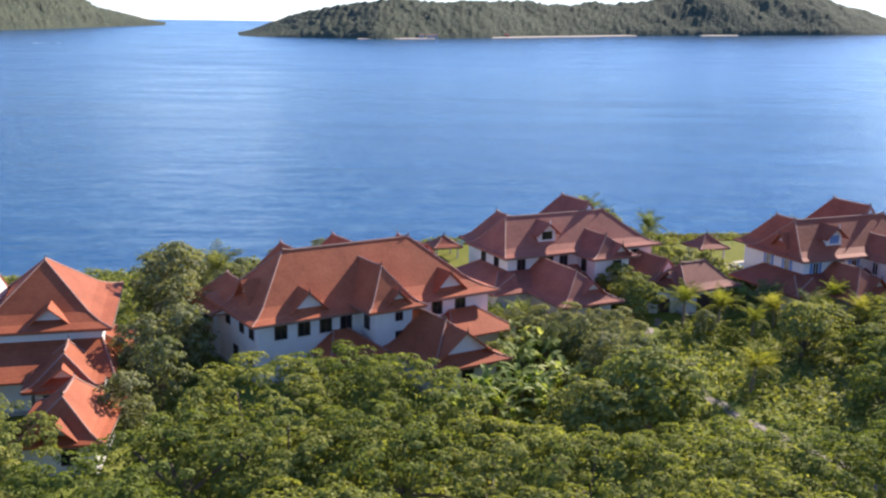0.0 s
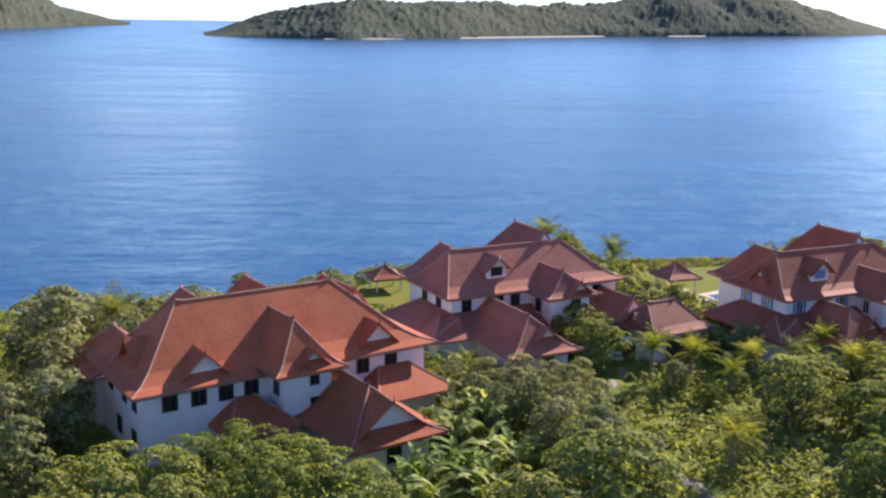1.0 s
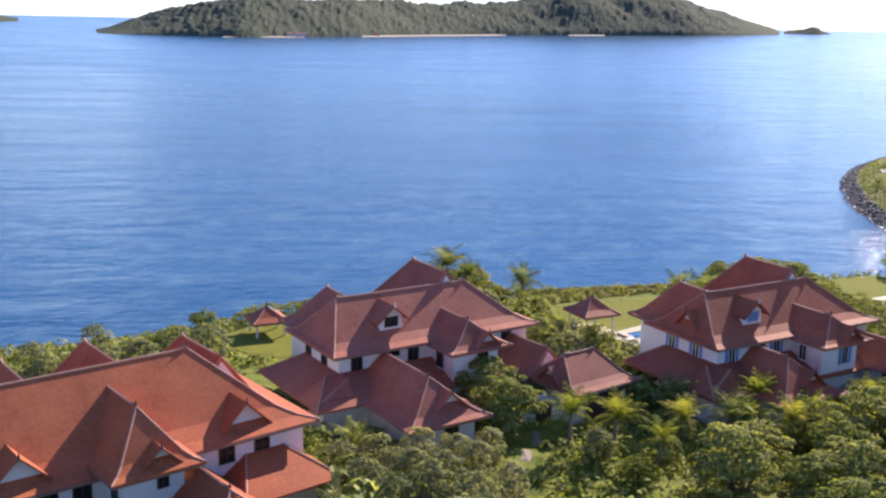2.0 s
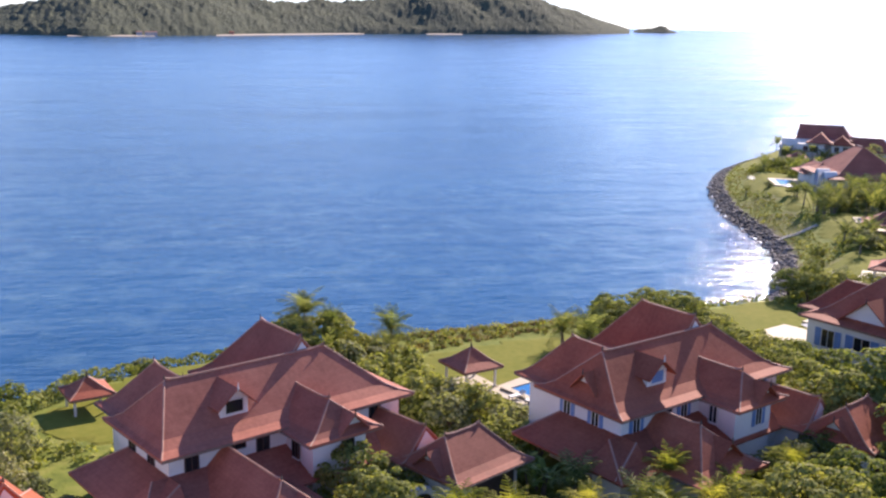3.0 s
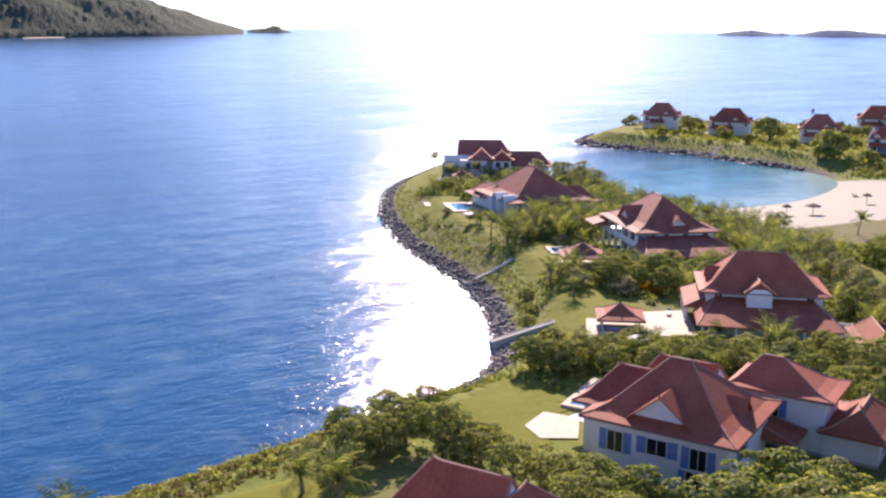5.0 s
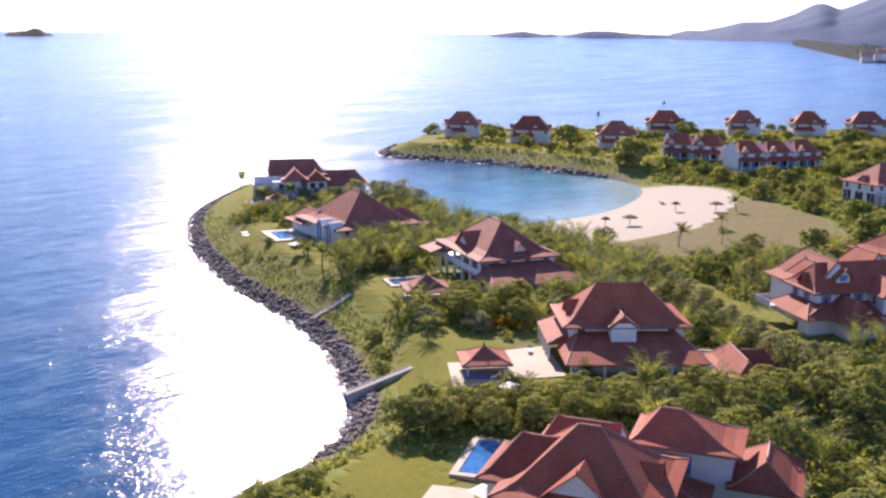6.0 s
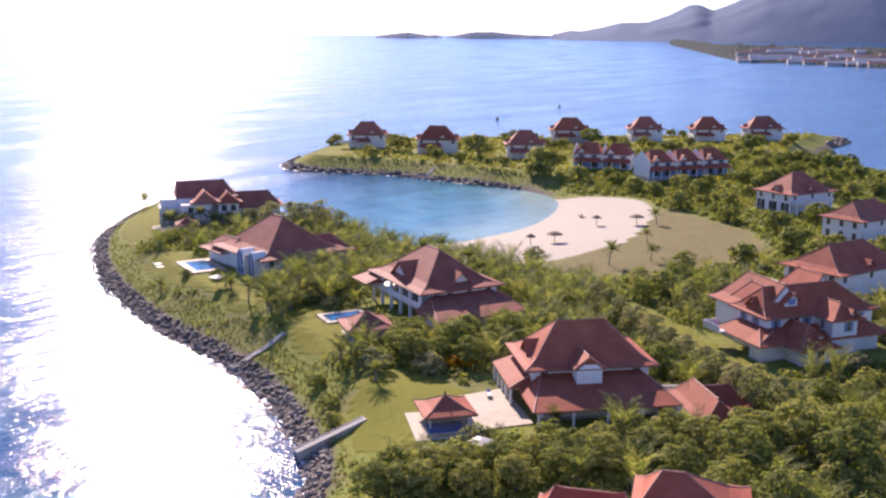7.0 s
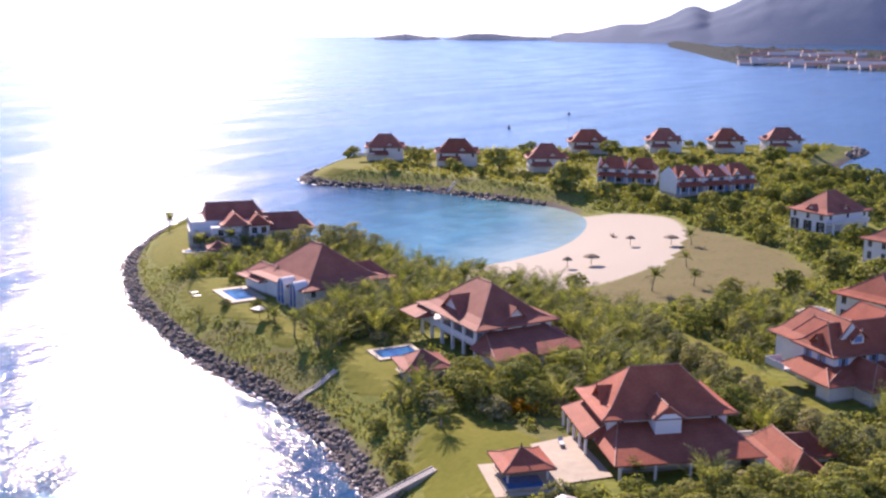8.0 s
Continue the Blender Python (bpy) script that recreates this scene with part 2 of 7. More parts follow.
def mat_forest(name, a, bcol, c3, scale, relief=0.9):
    m, t, b = material(name)
    v = world_coords(t)
    f1, f2 = noise_tex(t, v, scale, 5), noise_tex(t, v, scale * 8, 4)
    c = mix(t, 0.5, ramp(t, f1, [(0.3, a), (0.7, bcol)]), ramp(t, f2, [(0.3, a), (0.7, c3)]))
    link(t, c, b.inputs["Base Color"])
    b.inputs["Roughness"].default_value = 0.95
    b.inputs["Specular IOR Level"].default_value = 0.08
    bump(t, b, f2, relief, 6.0)
    return m


def mat_pool():
    m, t, b = material("pool_water")
    v = world_coords(t)
    f = noise_tex(t, v, 1.5, 3)
    link(t, ramp(t, f, [(0.3, (0.015, 0.13, 0.33)), (0.7, (0.04, 0.21, 0.45))]), b.inputs["Base Color"])
    b.inputs["Roughness"].default_value = 0.06
    bump(t, b, f, 0.2, 0.1)
    return m


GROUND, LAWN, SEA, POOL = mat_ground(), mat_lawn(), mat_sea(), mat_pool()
FOREST = mat_forest("forested_hill", (0.055, 0.070, 0.056), (0.110, 0.122, 0.078), (0.15, 0.152, 0.094), 0.014, 1.0)
SHORE_WOOD = mat_forest("shore_woods", (0.030, 0.044, 0.044), (0.045, 0.060, 0.055), (0.055, 0.068, 0.060), 0.02)
# woods of the far ranges, with the blue haze of distance put into the colour
FOREST_HAZED = mat_forest("far_hill_hazed", (0.105, 0.150, 0.215), (0.118, 0.166, 0.235), (0.120, 0.168, 0.238), 0.006, 0.0)
TOWN = mat_plain("pale_town_walls", (0.46, 0.44, 0.42), 0.8)
SANDFAR = mat_plain("pale_far_beach", (0.50, 0.41, 0.31), 0.9)
FOAM = mat_plain("wake_foam", (0.75, 0.78, 0.8), 0.7)
DARKROOM = mat_plain("dark_interior", (0.03, 0.026, 0.024), 0.8, 0.2)
BOATHULL = mat_plain("white_hull", (0.7, 0.7, 0.7), 0.4)

# ---- building blocks ----
class Shape:
    """Collects vertices and faces of one mesh."""

    def __init__(self):
        self.v, self.f = [], []

    def add(self, verts, faces):
        n = len(self.v)
        self.v += [tuple(p) for p in verts]
        self.f += [tuple(i + n for i in q) for q in faces]
        return self

    def box(self, x0, x1, y0, y1, z0, z1):
        return self.add([(x0, y0, z0), (x1, y0, z0), (x1, y1, z0), (x0, y1, z0), (x0, y0, z1), (x1, y0, z1), (x1, y1, z1), (x0, y1, z1)],
                        [(0, 3, 2, 1), (4, 5, 6, 7), (0, 1, 5, 4), (1, 2, 6, 5), (2, 3, 7, 6), (3, 0, 4, 7)])

    def beam(self, a, b, r, sides=5):
        a, b = Vector(a), Vector(b)
        d = (b - a).normalized()
        u = d.cross(Vector((0, 0, 1)) if abs(d.z) < 0.9 else Vector((1, 0, 0))).normalized()
        w = d.cross(u)
        ring = [(math.cos(2 * math.pi * i / sides), math.sin(2 * math.pi * i / sides)) for i in range(sides)]
        vs = [p + u * (c * r) + w * (s * r) for p in (a, b) for c, s in ring]
        fs = [(i, (i + 1) % sides, sides + (i + 1) % sides, sides + i) for i in range(sides)] + [tuple(reversed(range(sides))), tuple(range(sides, 2 * sides))]
        return self.add(vs, fs)

    def taper(self, pts, radii, sides=7):
        pts = [Vector(p) for p in pts]
        vs, n = [], sides
        for k, p in enumerate(pts):
            d = (pts[min(k + 1, len(pts) - 1)] - pts[max(k - 1, 0)]).normalized()
            u = d.cross(Vector((0.3, 1, 0.1))).normalized()
            w = d.cross(u)
            vs += [p + (u * math.cos(2 * math.pi * i / n) + w * math.sin(2 * math.pi * i / n)) * radii[k] for i in range(n)]
        fs = [(k * n + i, k * n + (i + 1) % n, (k + 1) * n + (i + 1) % n, (k + 1) * n + i) for k in range(len(pts) - 1) for i in range(n)]
        return self.add(vs, fs + [tuple(range((len(pts) - 1) * n, len(pts) * n))])

    def ring(self, x0, x1, y0, y1, z0, z1, t):
        """A flat square ring, t wide, round the hole x0..x1, z0..z1, from y0 (front) to y1."""
        vs = []
        for y in (y0, y1):
            vs += [(x0 - t, y, z0 - t), (x1 + t, y, z0 - t), (x1 + t, y, z1 + t), (x0 - t, y, z1 + t), (x0, y, z0), (x1, y, z0), (x1, y, z1), (x0, y, z1)]
        fs = []
        for i in range(4):
            j = (i + 1) % 4
            fs += [(i, j, 4 + j, 4 + i), (8 + j, 8 + i, 12 + i, 12 + j), (4 + i, 4 + j, 12 + j, 12 + i), (j, i, 8 + i, 8 + j)]
        return self.add(vs, fs)

    def mesh(self, name, mat, smooth=False):
        me = bpy.data.meshes.new(name)
        me.from_pydata(self.v, [], self.f)
        if smooth:
            me.polygons.foreach_set("use_smooth", [True] * len(me.polygons))
        if mat:
            me.materials.append(mat)
        me.update()
        return me


def part(name, shape, mat, parent, label="", smooth=False):
    """Links a shape (or a ready mesh) as one mesh object under a thing."""
    me = shape if isinstance(shape, bpy.types.Mesh) else shape.mesh(name, mat, smooth)
    ob = new(name, me)
    if parent is not None:
        ob.parent = parent
    if label:
        tagged(ob, label)
    return ob


def thing(name, m, label, category, group="", kind=""):
    ob = new(name)
    ob.empty_display_size = 0.5
    ob.matrix_world = m
    return tagged(ob, label, category, group, kind)


def smoothstep(a, b, x):
    t = np.clip((x - a) / (b - a), 0, 1)
    return t * t * (3 - 2 * t)


# ---- the coast, in plan ----
COAST_WEST = [(-420, 60), (-250, 105), (-150, 128), (-95, 140), (-60, 147), (-40, 154), (-22, 164), (-8, 171), (2, 175.5), (14, 180.5), (31, 184.5), (47, 186)]
COAST_EAST = [(63, 188.5), (80, 191.5), (92, 192), (100, 195), (107, 200.5), (112, 207), (118, 217), (124, 226.5), (130, 242), (134.5, 258), (139, 277), (148, 298), (156, 316), (171, 340), (187, 360), (205, 375)]
COAST_POINT = [(221, 387), (234, 392), (244, 386), (246, 370), (238, 345), (228, 322), (224, 300), (229, 283)]
COAST_BEACH = [(240, 274.5), (257, 271), (272, 270), (290, 273.5), (308, 280), (322, 288)]
COAST_SPIT = [(331, 300), (336, 314), (334.5, 338), (337.5, 366), (334, 384), (325.5, 404), (323, 420), (330, 432), (352, 446), (385, 462), (418, 455), (450, 420), (488, 378), (520, 345), (552, 312), (578, 286), (597, 271)]
COAST_CHANNEL = [(590, 263), (550, 262), (505, 256), (484, 251), (469, 241), (452, 225), (440, 200), (430, 150), (425, 60), (430, -160), (-420, -160)]
COAST = COAST_WEST + COAST_EAST + COAST_POINT + COAST_BEACH + COAST_SPIT + COAST_CHANNEL


def rounded(pts, times=2):
    """A closed line with its corners cut, softly."""
    for _ in range(times):
        out = []
        for (ax, ay), (bx, by) in zip(pts, pts[1:] + pts[:1]):
            out += [(ax * 0.75 + bx * 0.25, ay * 0.75 + by * 0.25), (ax * 0.25 + bx * 0.75, ay * 0.25 + by * 0.75)]
        pts = out
    return pts


SHORE = np.array(rounded(COAST, 2))


def away(P, line, closed=True):
    """Distance of points to a line, and, if it is closed, whether they lie inside."""
    line = np.asarray(line, float)
    A = line if closed else line[:-1]
    B = np.roll(line, -1, 0) if closed else line[1:]
    d2 = np.full(len(P), 1e18)
    inside = np.zeros(len(P), bool)
    for a, b in zip(A, B):
        ab = b - a
        t = np.clip(((P - a) @ ab) / (ab @ ab), 0, 1)
        q = a + t[:, None] * ab - P
        d2 = np.minimum(d2, (q * q).sum(1))
        if closed and a[1] != b[1]:
            cond = (P[:, 1] < a[1]) != (P[:, 1] < b[1])
            xs = a[0] + (P[:, 1] - a[1]) / (b[1] - a[1]) * ab[0]
            inside ^= cond & (P[:, 0] < xs)
    return np.sqrt(d2), inside


SAND_LINE = [(236, 256), (255, 252), (275, 252), (297, 262), (312, 272)]
FIELD = [(215, 226), (240, 208), (268, 198), (292, 214), (312, 246), (292, 240), (262, 232), (236, 234)]


def heights(P):
    """Height of the land (or sea bed) at points, with the masks of sand, dry grass and stones."""
    P = np.asarray(P, float)
    d, ins = away(P, SHORE)
    s = np.where(ins, d, -d)
    db, _ = away(P, SAND_LINE, False)
    beach = 1 - smoothstep(20, 38, db)
    df, fin = away(P, FIELD)
    fdist = np.where(fin, 0, df)
    low = 1 - smoothstep(10, 60, np.minimum(fdist, np.maximum(db - 14, 0)))
    top = 6.0 * (1 - low) + 2.6 * low
    top = top - 0.9 * smoothstep(320, 360, P[:, 0])
    plain = smoothstep(138, 166, P[:, 0]) * (1 - smoothstep(186, 216, P[:, 1])) * (1 - smoothstep(330, 380, P[:, 0]))
    top = top * (1 - plain) + 3.1 * plain
    bank = np.interp(s, [-40, -12, -3, 0, 4.5, 6, 13, 400], [-6, -4, -1.4, 0, 0.36, 0.42, 1.0, 1.0])
    z = np.where(s > 0, bank * top, bank)
    zb = np.interp(s, [-60, -25, 0, 10, 28, 60], [-3.5, -1.6, 0, 0.9, 1.9, 2.6])
    z = z * (1 - beach) + zb * beach
    sand = np.clip((1 - smoothstep(15, 26, db)) * 1.0 + (s < 0) * 0.3 * beach, 0, 1) * (fdist > 0)
    dry = np.clip(1 - smoothstep(0, 9, fdist), 0, 1) * (1 - sand)
    stony = (1 - smoothstep(2.8, 4.2, s)) * (1 - beach)
    return z, sand, dry, stony


def ground_z(x, y):
    return float(heights([(x, y)])[0][0])


def build_ground():
    step = 2.5
    xs, ys = np.arange(-400, 612, step), np.arange(-150, 480, step)
    X, Y = np.meshgrid(xs, ys)
    P = np.stack([X.ravel(), Y.ravel()], 1)
    z, sand, dry, stony = heights(P)
    rough = np.sin(P[:, 0] * 0.31 + 1.3 * np.sin(P[:, 1] * 0.17)) * np.cos(P[:, 1] * 0.27) * 0.12
    z = z + rough * (z > 0.8) * (1 - sand)
    nx, ny = len(xs), len(ys)
    ok = (z > -2.2).reshape(ny, nx)
    use = ok[:-1, :-1] | ok[1:, :-1] | ok[:-1, 1:] | ok[1:, 1:]
    J, I = np.nonzero(use)
    a = J * nx + I
    quads = np.stack([a, a + 1, a + 1 + nx, a + nx], 1)
    keep = np.unique(quads)
    remap = np.full(len(P), -1)
    remap[keep] = np.arange(len(keep))
    me = bpy.data.meshes.new("ground")
    me.from_pydata(np.column_stack([P[keep], z[keep]]).tolist(), [], remap[quads].tolist())
    for name, val in (("sand", sand), ("dry", dry), ("stony", stony)):
        at = me.attributes.new(name, "FLOAT", "POINT")
        at.data.foreach_set("value", val[keep].astype(np.float32))
    me.polygons.foreach_set("use_smooth", [True] * len(me.polygons))
    me.materials.append(GROUND)
    tagged(new("ground", me), "low green island with stony banks and a sandy cove", "ground", kind="structure")


MID = (60.0, 150.0)


def sea_height(r):
    """The far sea lifts very gently, in place of a horizon that lies beyond the scene's reach."""
    return 47.0 * np.clip((r - 1500) / 3350, 0, 1) ** 2


def build_sea():
    rings = [0, 40, 80, 120, *range(140, 440, 10), 440, 480, 520, 560, 620, 700, 800, 950, 1150, 1400, 1700, 2000, 2300, 2600, 2900, 3200, 3500, 3800, 4100, 4400, 4650, 4850]
    n = 288
    vs, fs = [], []
    for r in rings:
        for k in range(n):
            a = 2 * math.pi * k / n
            vs.append((MID[0] + r * math.cos(a), MID[1] + r * math.sin(a), float(sea_height(r))))
    for j in range(len(rings) - 1):
        for k in range(n):
            q = (j * n + k, (j + 1) * n + k, (j + 1) * n + (k + 1) % n, j * n + (k + 1) % n)
            fs.append(q if j else (k, n + k, n + (k + 1) % n))
    me = bpy.data.meshes.new("sea")
    me.from_pydata(vs, [], fs)
    P = np.array(vs)[:, :2]
    db, _ = away(P, [(232, 300), (262, 285), (290, 292), (312, 308)], False)
    at = me.attributes.new("shallow", "FLOAT", "POINT")
    at.data.foreach_set("value", (1 - smoothstep(15, 95, db)).astype(np.float32))
    ds, _ = away(P, COAST_BEACH[1:] + COAST_SPIT[:1], False)
    at = me.attributes.new("sandy", "FLOAT", "POINT")
    at.data.foreach_set("value", (1 - smoothstep(0, 34, ds)).astype(np.float32))
    me.polygons.foreach_set("use_smooth", [True] * len(fs))
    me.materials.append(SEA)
    tagged(new("water", me), "blue rippled sea glittering under the sun", "sea", kind="structure")


def bearing(az, dist):
    return MID_EYE[0] + dist * math.sin(radians(az)), MID_EYE[1] + dist * math.cos(radians(az))


MID_EYE = (12.0, 60.0)


def hill(name, label, mat, base, tops, deep, seed, lumps=1.0, rough=0.16, peak=0.5, sway=0.0):
    """A forested hill range: a base line of (bearing, distance) and crest heights along it, rising and falling over its depth."""
    n, rows = 400, 44
    az = np.linspace(base[0][0], base[-1][0], n)
    dist = np.interp(az, [b[0] for b in base], [b[1] for b in base])
    crest = np.interp(az, [b[0] for b in tops], [b[1] for b in tops])
    k = np.hanning(27) / np.hanning(27).sum()
    dist = np.convolve(np.pad(dist, 13, "edge"), k, "valid")
    if sway:
        soft = np.hanning(9) / np.hanning(9).sum()
        crest = np.convolve(np.pad(crest, 4, "edge"), soft, "valid")
    vs, fs = [], []
    for j in range(rows):
        s = j / (rows - 1)
        u = s / peak if s < peak else (1 - s) / (1 - peak)
        prof = 0.55 * u + 0.45 * math.sin(math.pi * 0.5 * u) if j else 0.0
        for i in range(n):
            d = dist[i] + s * deep
            x, y = bearing(az[i], d)
            g = noise.fractal(Vector((x * 0.004 + seed, y * 0.004, 0)), 0.9, 2.0, 5)
            g2 = noise.noise(Vector((x * 0.03 + seed, y * 0.03, 3)))
            edge = min(1.0, 8.0 * min(i, n - 1 - i) / n)
            r = math.hypot(x - MID[0], y - MID[1])
            z0 = float(sea_height(r))
            crowns = abs(noise.noise(Vector((x * 0.045, y * 0.045, 8)))) * 13.0 + abs(noise.noise(Vector((x * 0.11, y * 0.11, 5)))) * 6.0
            top = crest[i]
            if sway:
                # spurs and gullies wander down from the crest line
                lean = sway * (1 - u) * noise.fractal(Vector((x * 0.0022 + seed, y * 0.0022, 1)), 0.8, 2.0, 3)
                top = float(np.interp(az[i] + lean, az, crest)) * (1 + 0.03 * (1 - u) * g)
            h = top * prof * (1 + rough * g) + lumps * (4.0 * g2 + 3.0 + crowns) * (prof > 0) * edge
            vs.append((x, y, z0 - 1.5 + max(h, 0) * (1 if j else 0)))
    for j in range(rows - 1):
        for i in range(n - 1):
            a = j * n + i
            fs.append((a, a + 1, a + n + 1, a + n))
    me = bpy.data.meshes.new(name)
    me.from_pydata(vs, [], fs)
    me.polygons.foreach_set("use_smooth", [True] * len(fs))
    me.materials.append(mat)
    return tagged(new(name, me), label, "hill", kind="structure")


build_sea()
build_ground()

# ---- far land ----
hill("island_hill", "wooded island hill across the bay, with a pale beach at its foot", FOREST,
     [(-12.9, 2640), (-9.8, 2560), (-5.4, 2480), (0.6, 2740), (6.8, 3200), (13.0, 3450), (19.2, 3750), (23.7, 4080)],
     [(-12.9, 4), (-12.2, 14), (-11.1, 36), (-9.7, 54), (-8.2, 70), (-6.8, 76), (-5.4, 84), (-3.9, 92), (-0.9, 98), (2.1, 104), (5.2, 88), (6.8, 94), (8.0, 92), (9.7, 106), (11.1, 120), (13, 146), (16, 150), (18.6, 130), (19.8, 106), (21.3, 66), (22.5, 38), (23.7, 14)], 640, 1.7)
hill("rocky_islet", "small dark rocky islet with a flat knob", FOREST, [(23.9, 4330), (26.3, 4330)], [(23.9, 8), (24.3, 14), (24.9, 17), (25.2, 26), (25.6, 25), (25.9, 8), (26.3, 2)], 160, 4.2, 0.3)
hill("headland", "long wooded headland beyond the bay", FOREST, [(-48, 2900), (-25, 3100), (-22.2, 3350), (-19.4, 3700), (-16.6, 3950)],
     [(-48, 240), (-30, 170), (-24.7, 128), (-20.7, 84), (-19.8, 64), (-18.7, 40), (-17.9, 22), (-16.6, 4)], 700, 8.8)
hill("far_isles", "low islands on the horizon, haze painted into their colour", FOREST_HAZED, [(49.2, 4500), (52.9, 4500)], [(49.2, 6), (50.0, 14), (50.9, 23), (51.6, 14), (52.1, 8), (52.5, 10), (52.9, 3)], 200, 2.2, 0.3)
hill("far_isles_east", "low islands on the horizon, haze painted into their colour", FOREST_HAZED, [(53.0, 4480), (62.0, 4400)], [(53.0, 4), (54.4, 22), (55.6, 24), (57.0, 14), (59, 8), (62, 6)], 200, 6.2, 0.3)
hill("mainland_mountain", "mountain range of the mainland, blue-grey haze painted into its colour", FOREST_HAZED, [(58.9, 4150), (90, 3700)],
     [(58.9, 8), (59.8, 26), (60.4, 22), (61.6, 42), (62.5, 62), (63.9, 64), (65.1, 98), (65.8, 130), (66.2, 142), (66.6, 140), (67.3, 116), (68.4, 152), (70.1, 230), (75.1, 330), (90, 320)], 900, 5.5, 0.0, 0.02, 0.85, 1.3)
hill("mainland_shore", "dark wooded shore of the mainland with a low town", SHORE_WOOD, [(65.0, 3500), (65.6, 3300), (66.9, 2580), (68.3, 2130), (70.6, 2110), (73.2, 1950), (80, 1700), (95, 1500)],
     [(65.0, 4), (65.6, 12), (68.3, 16), (70.6, 14), (75, 18), (95, 18)], 900, 7.7, 0.7, 0.16, 0.8)


# ---- houses ----
# how far in from the eave, and how far up, of the whole slope
SWEEP = ((0, 0), (0.17, 0.06), (0.34, 0.19), (1, 1))
STRAIGHT = ((0, 0), (0.3, 0.3), (1, 1))
TENT = ((0, 0), (0.4, 0.28), (1, 1))


class House:
    """A building: an Empty at its base with parts in its own axes; heights are given above the sea."""

    def __init__(self, name, label, x, y, turn, base=6.0, roof=None, wall=None, category="villa", group="villas of the estate", caps=True):
        self.base, self.roofmat, self.wallmat, self.caps = base, roof or ROOF, wall or WALL, caps
        self.ob = thing(name, pose(x, y, base, 0, 0, turn), label, category, group)

    def put(self, name, shape, mat, parent=None, label=""):
        return part(name, shape, mat, parent or self.ob, label)

    def walls(self, x0, x1, y0, y1, top, mat=None, bottom=None):
        b = -2.6 if bottom is None else bottom - self.base
        self.put("wall", Shape().box(x0, x1, y0, y1, b, top - self.base), mat or self.wallmat)
        if bottom is None:
            self.put("plinth", Shape().box(x0 - 0.05, x1 + 0.05, y0 - 0.05, y1 + 0.05, -2.6, 0.35), GREYWALL)

    def roof(self, x0, x1, y0, y1, ze, zr, axis="x", hips=(4.0, 4.0), sweep=SWEEP, mat=None, finials=True):
        """A hipped roof whose slopes sweep out towards the eaves; an end with a hip under 0.5 is a gable. The ridge flicks up at its ends."""
        ze, zr = ze - self.base, zr - self.base
        swap = axis == "y"
        if swap:
            x0, x1, y0, y1 = y0, y1, x0, x1
        half, my = (y1 - y0) / 2, (y0 + y1) / 2
        tr = (lambda p: (p[1], p[0], p[2])) if swap else (lambda p: p)
        vs, fs = [], []
        for f, g in sweep[:-1]:
            z = ze + g * (zr - ze)
            a, b, c = x0 + f * hips[0], x1 - f * hips[1], f * half
            vs += [(a, y0 + c, z), (b, y0 + c, z), (b, y1 - c, z), (a, y1 - c, z)]
        m = len(sweep) - 1
        for k in range(m - 1):
            for i in range(4):
                j = (i + 1) % 4
                fs.append((4 * k + i, 4 * k + j, 4 * k + 4 + j, 4 * k + 4 + i))
        r0, r1 = x0 + hips[0], x1 - hips[1]
        flick = 0.22 if r1 - r0 > 3.5 else 0.0
        rid = [(r0, my, zr), (r1, my, zr)]
        R = len(vs)
        vs += rid
        e = 4 * (m - 1)
        fs += [(e, e + 1, R + 1, R), (e + 1, e + 2, R + 1), (e + 2, e + 3, R, R + 1), (e + 3, e, R)]
        L = len(vs)
        vs += [(p[0], p[1], ze - 0.2) for p in vs[:4]]
        fs += [(L + i, L + (i + 1) % 4, (i + 1) % 4, i) for i in range(4)]
        if swap:
            fs = [tuple(reversed(q)) for q in fs]
        ob = self.put("roof", Shape().add([tr(p) for p in vs], fs), mat or self.roofmat)
        for k, (xe, sg) in enumerate(((x0, -1), (x1, 1))):
            if 0.1 < hips[k] < 0.5:
                left = [(xe - sg * f * hips[k] + sg * 0.03, y0 + f * half + 0.45, ze + g * (zr - ze) - 0.1) for f, g in sweep[:-1]]
                right = [(p[0], 2 * my - p[1], p[2]) for p in reversed(left)]
                pts = left + [(xe - sg * hips[k] + sg * 0.03, my, zr - 0.35)] + right
                part("gable_wall", Shape().add([tr(q) for q in pts], [tuple(range(len(pts)))]), WALL, ob)
        lowin = [(x0 + 0.03, y0 + 0.03), (x1 - 0.03, y0 + 0.03), (x1 - 0.03, y1 - 0.03), (x0 + 0.03, y1 - 0.03)]
        a, b = tr((*lowin[0], 0)), tr((*lowin[2], 0))
        part("soffit", Shape().box(min(a[0], b[0]), max(a[0], b[0]), min(a[1], b[1]), max(a[1], b[1]), ze - 0.3, ze - 0.204), SOFFIT, ob)
        for yy in (y0 - 0.06, y1 + 0.06):
            part("gutter", Shape().beam(tr((x0, yy, ze - 0.1)), tr((x1, yy, ze - 0.1)), 0.05), SOFFIT, ob)
        if self.caps:
            crest = [(r0, my, zr + flick), (r0 + 0.5, my, zr + flick * 0.4), (r0 + 1.1, my, zr + 0.02), (r1 - 1.1, my, zr + 0.02), (r1 - 0.5, my, zr + flick * 0.4), (r1, my, zr + flick)] if flick else rid
            lines = [crest] + [[vs[4 * k + i] for k in range(m)] + [rid[0 if i in (0, 3) else 1]] for i in range(4)]
            for k, pts in enumerate(lines):
                if (Vector(pts[0]) - Vector(pts[-1])).length > 0.3:
                    r = 0.11 if k == 0 else 0.09
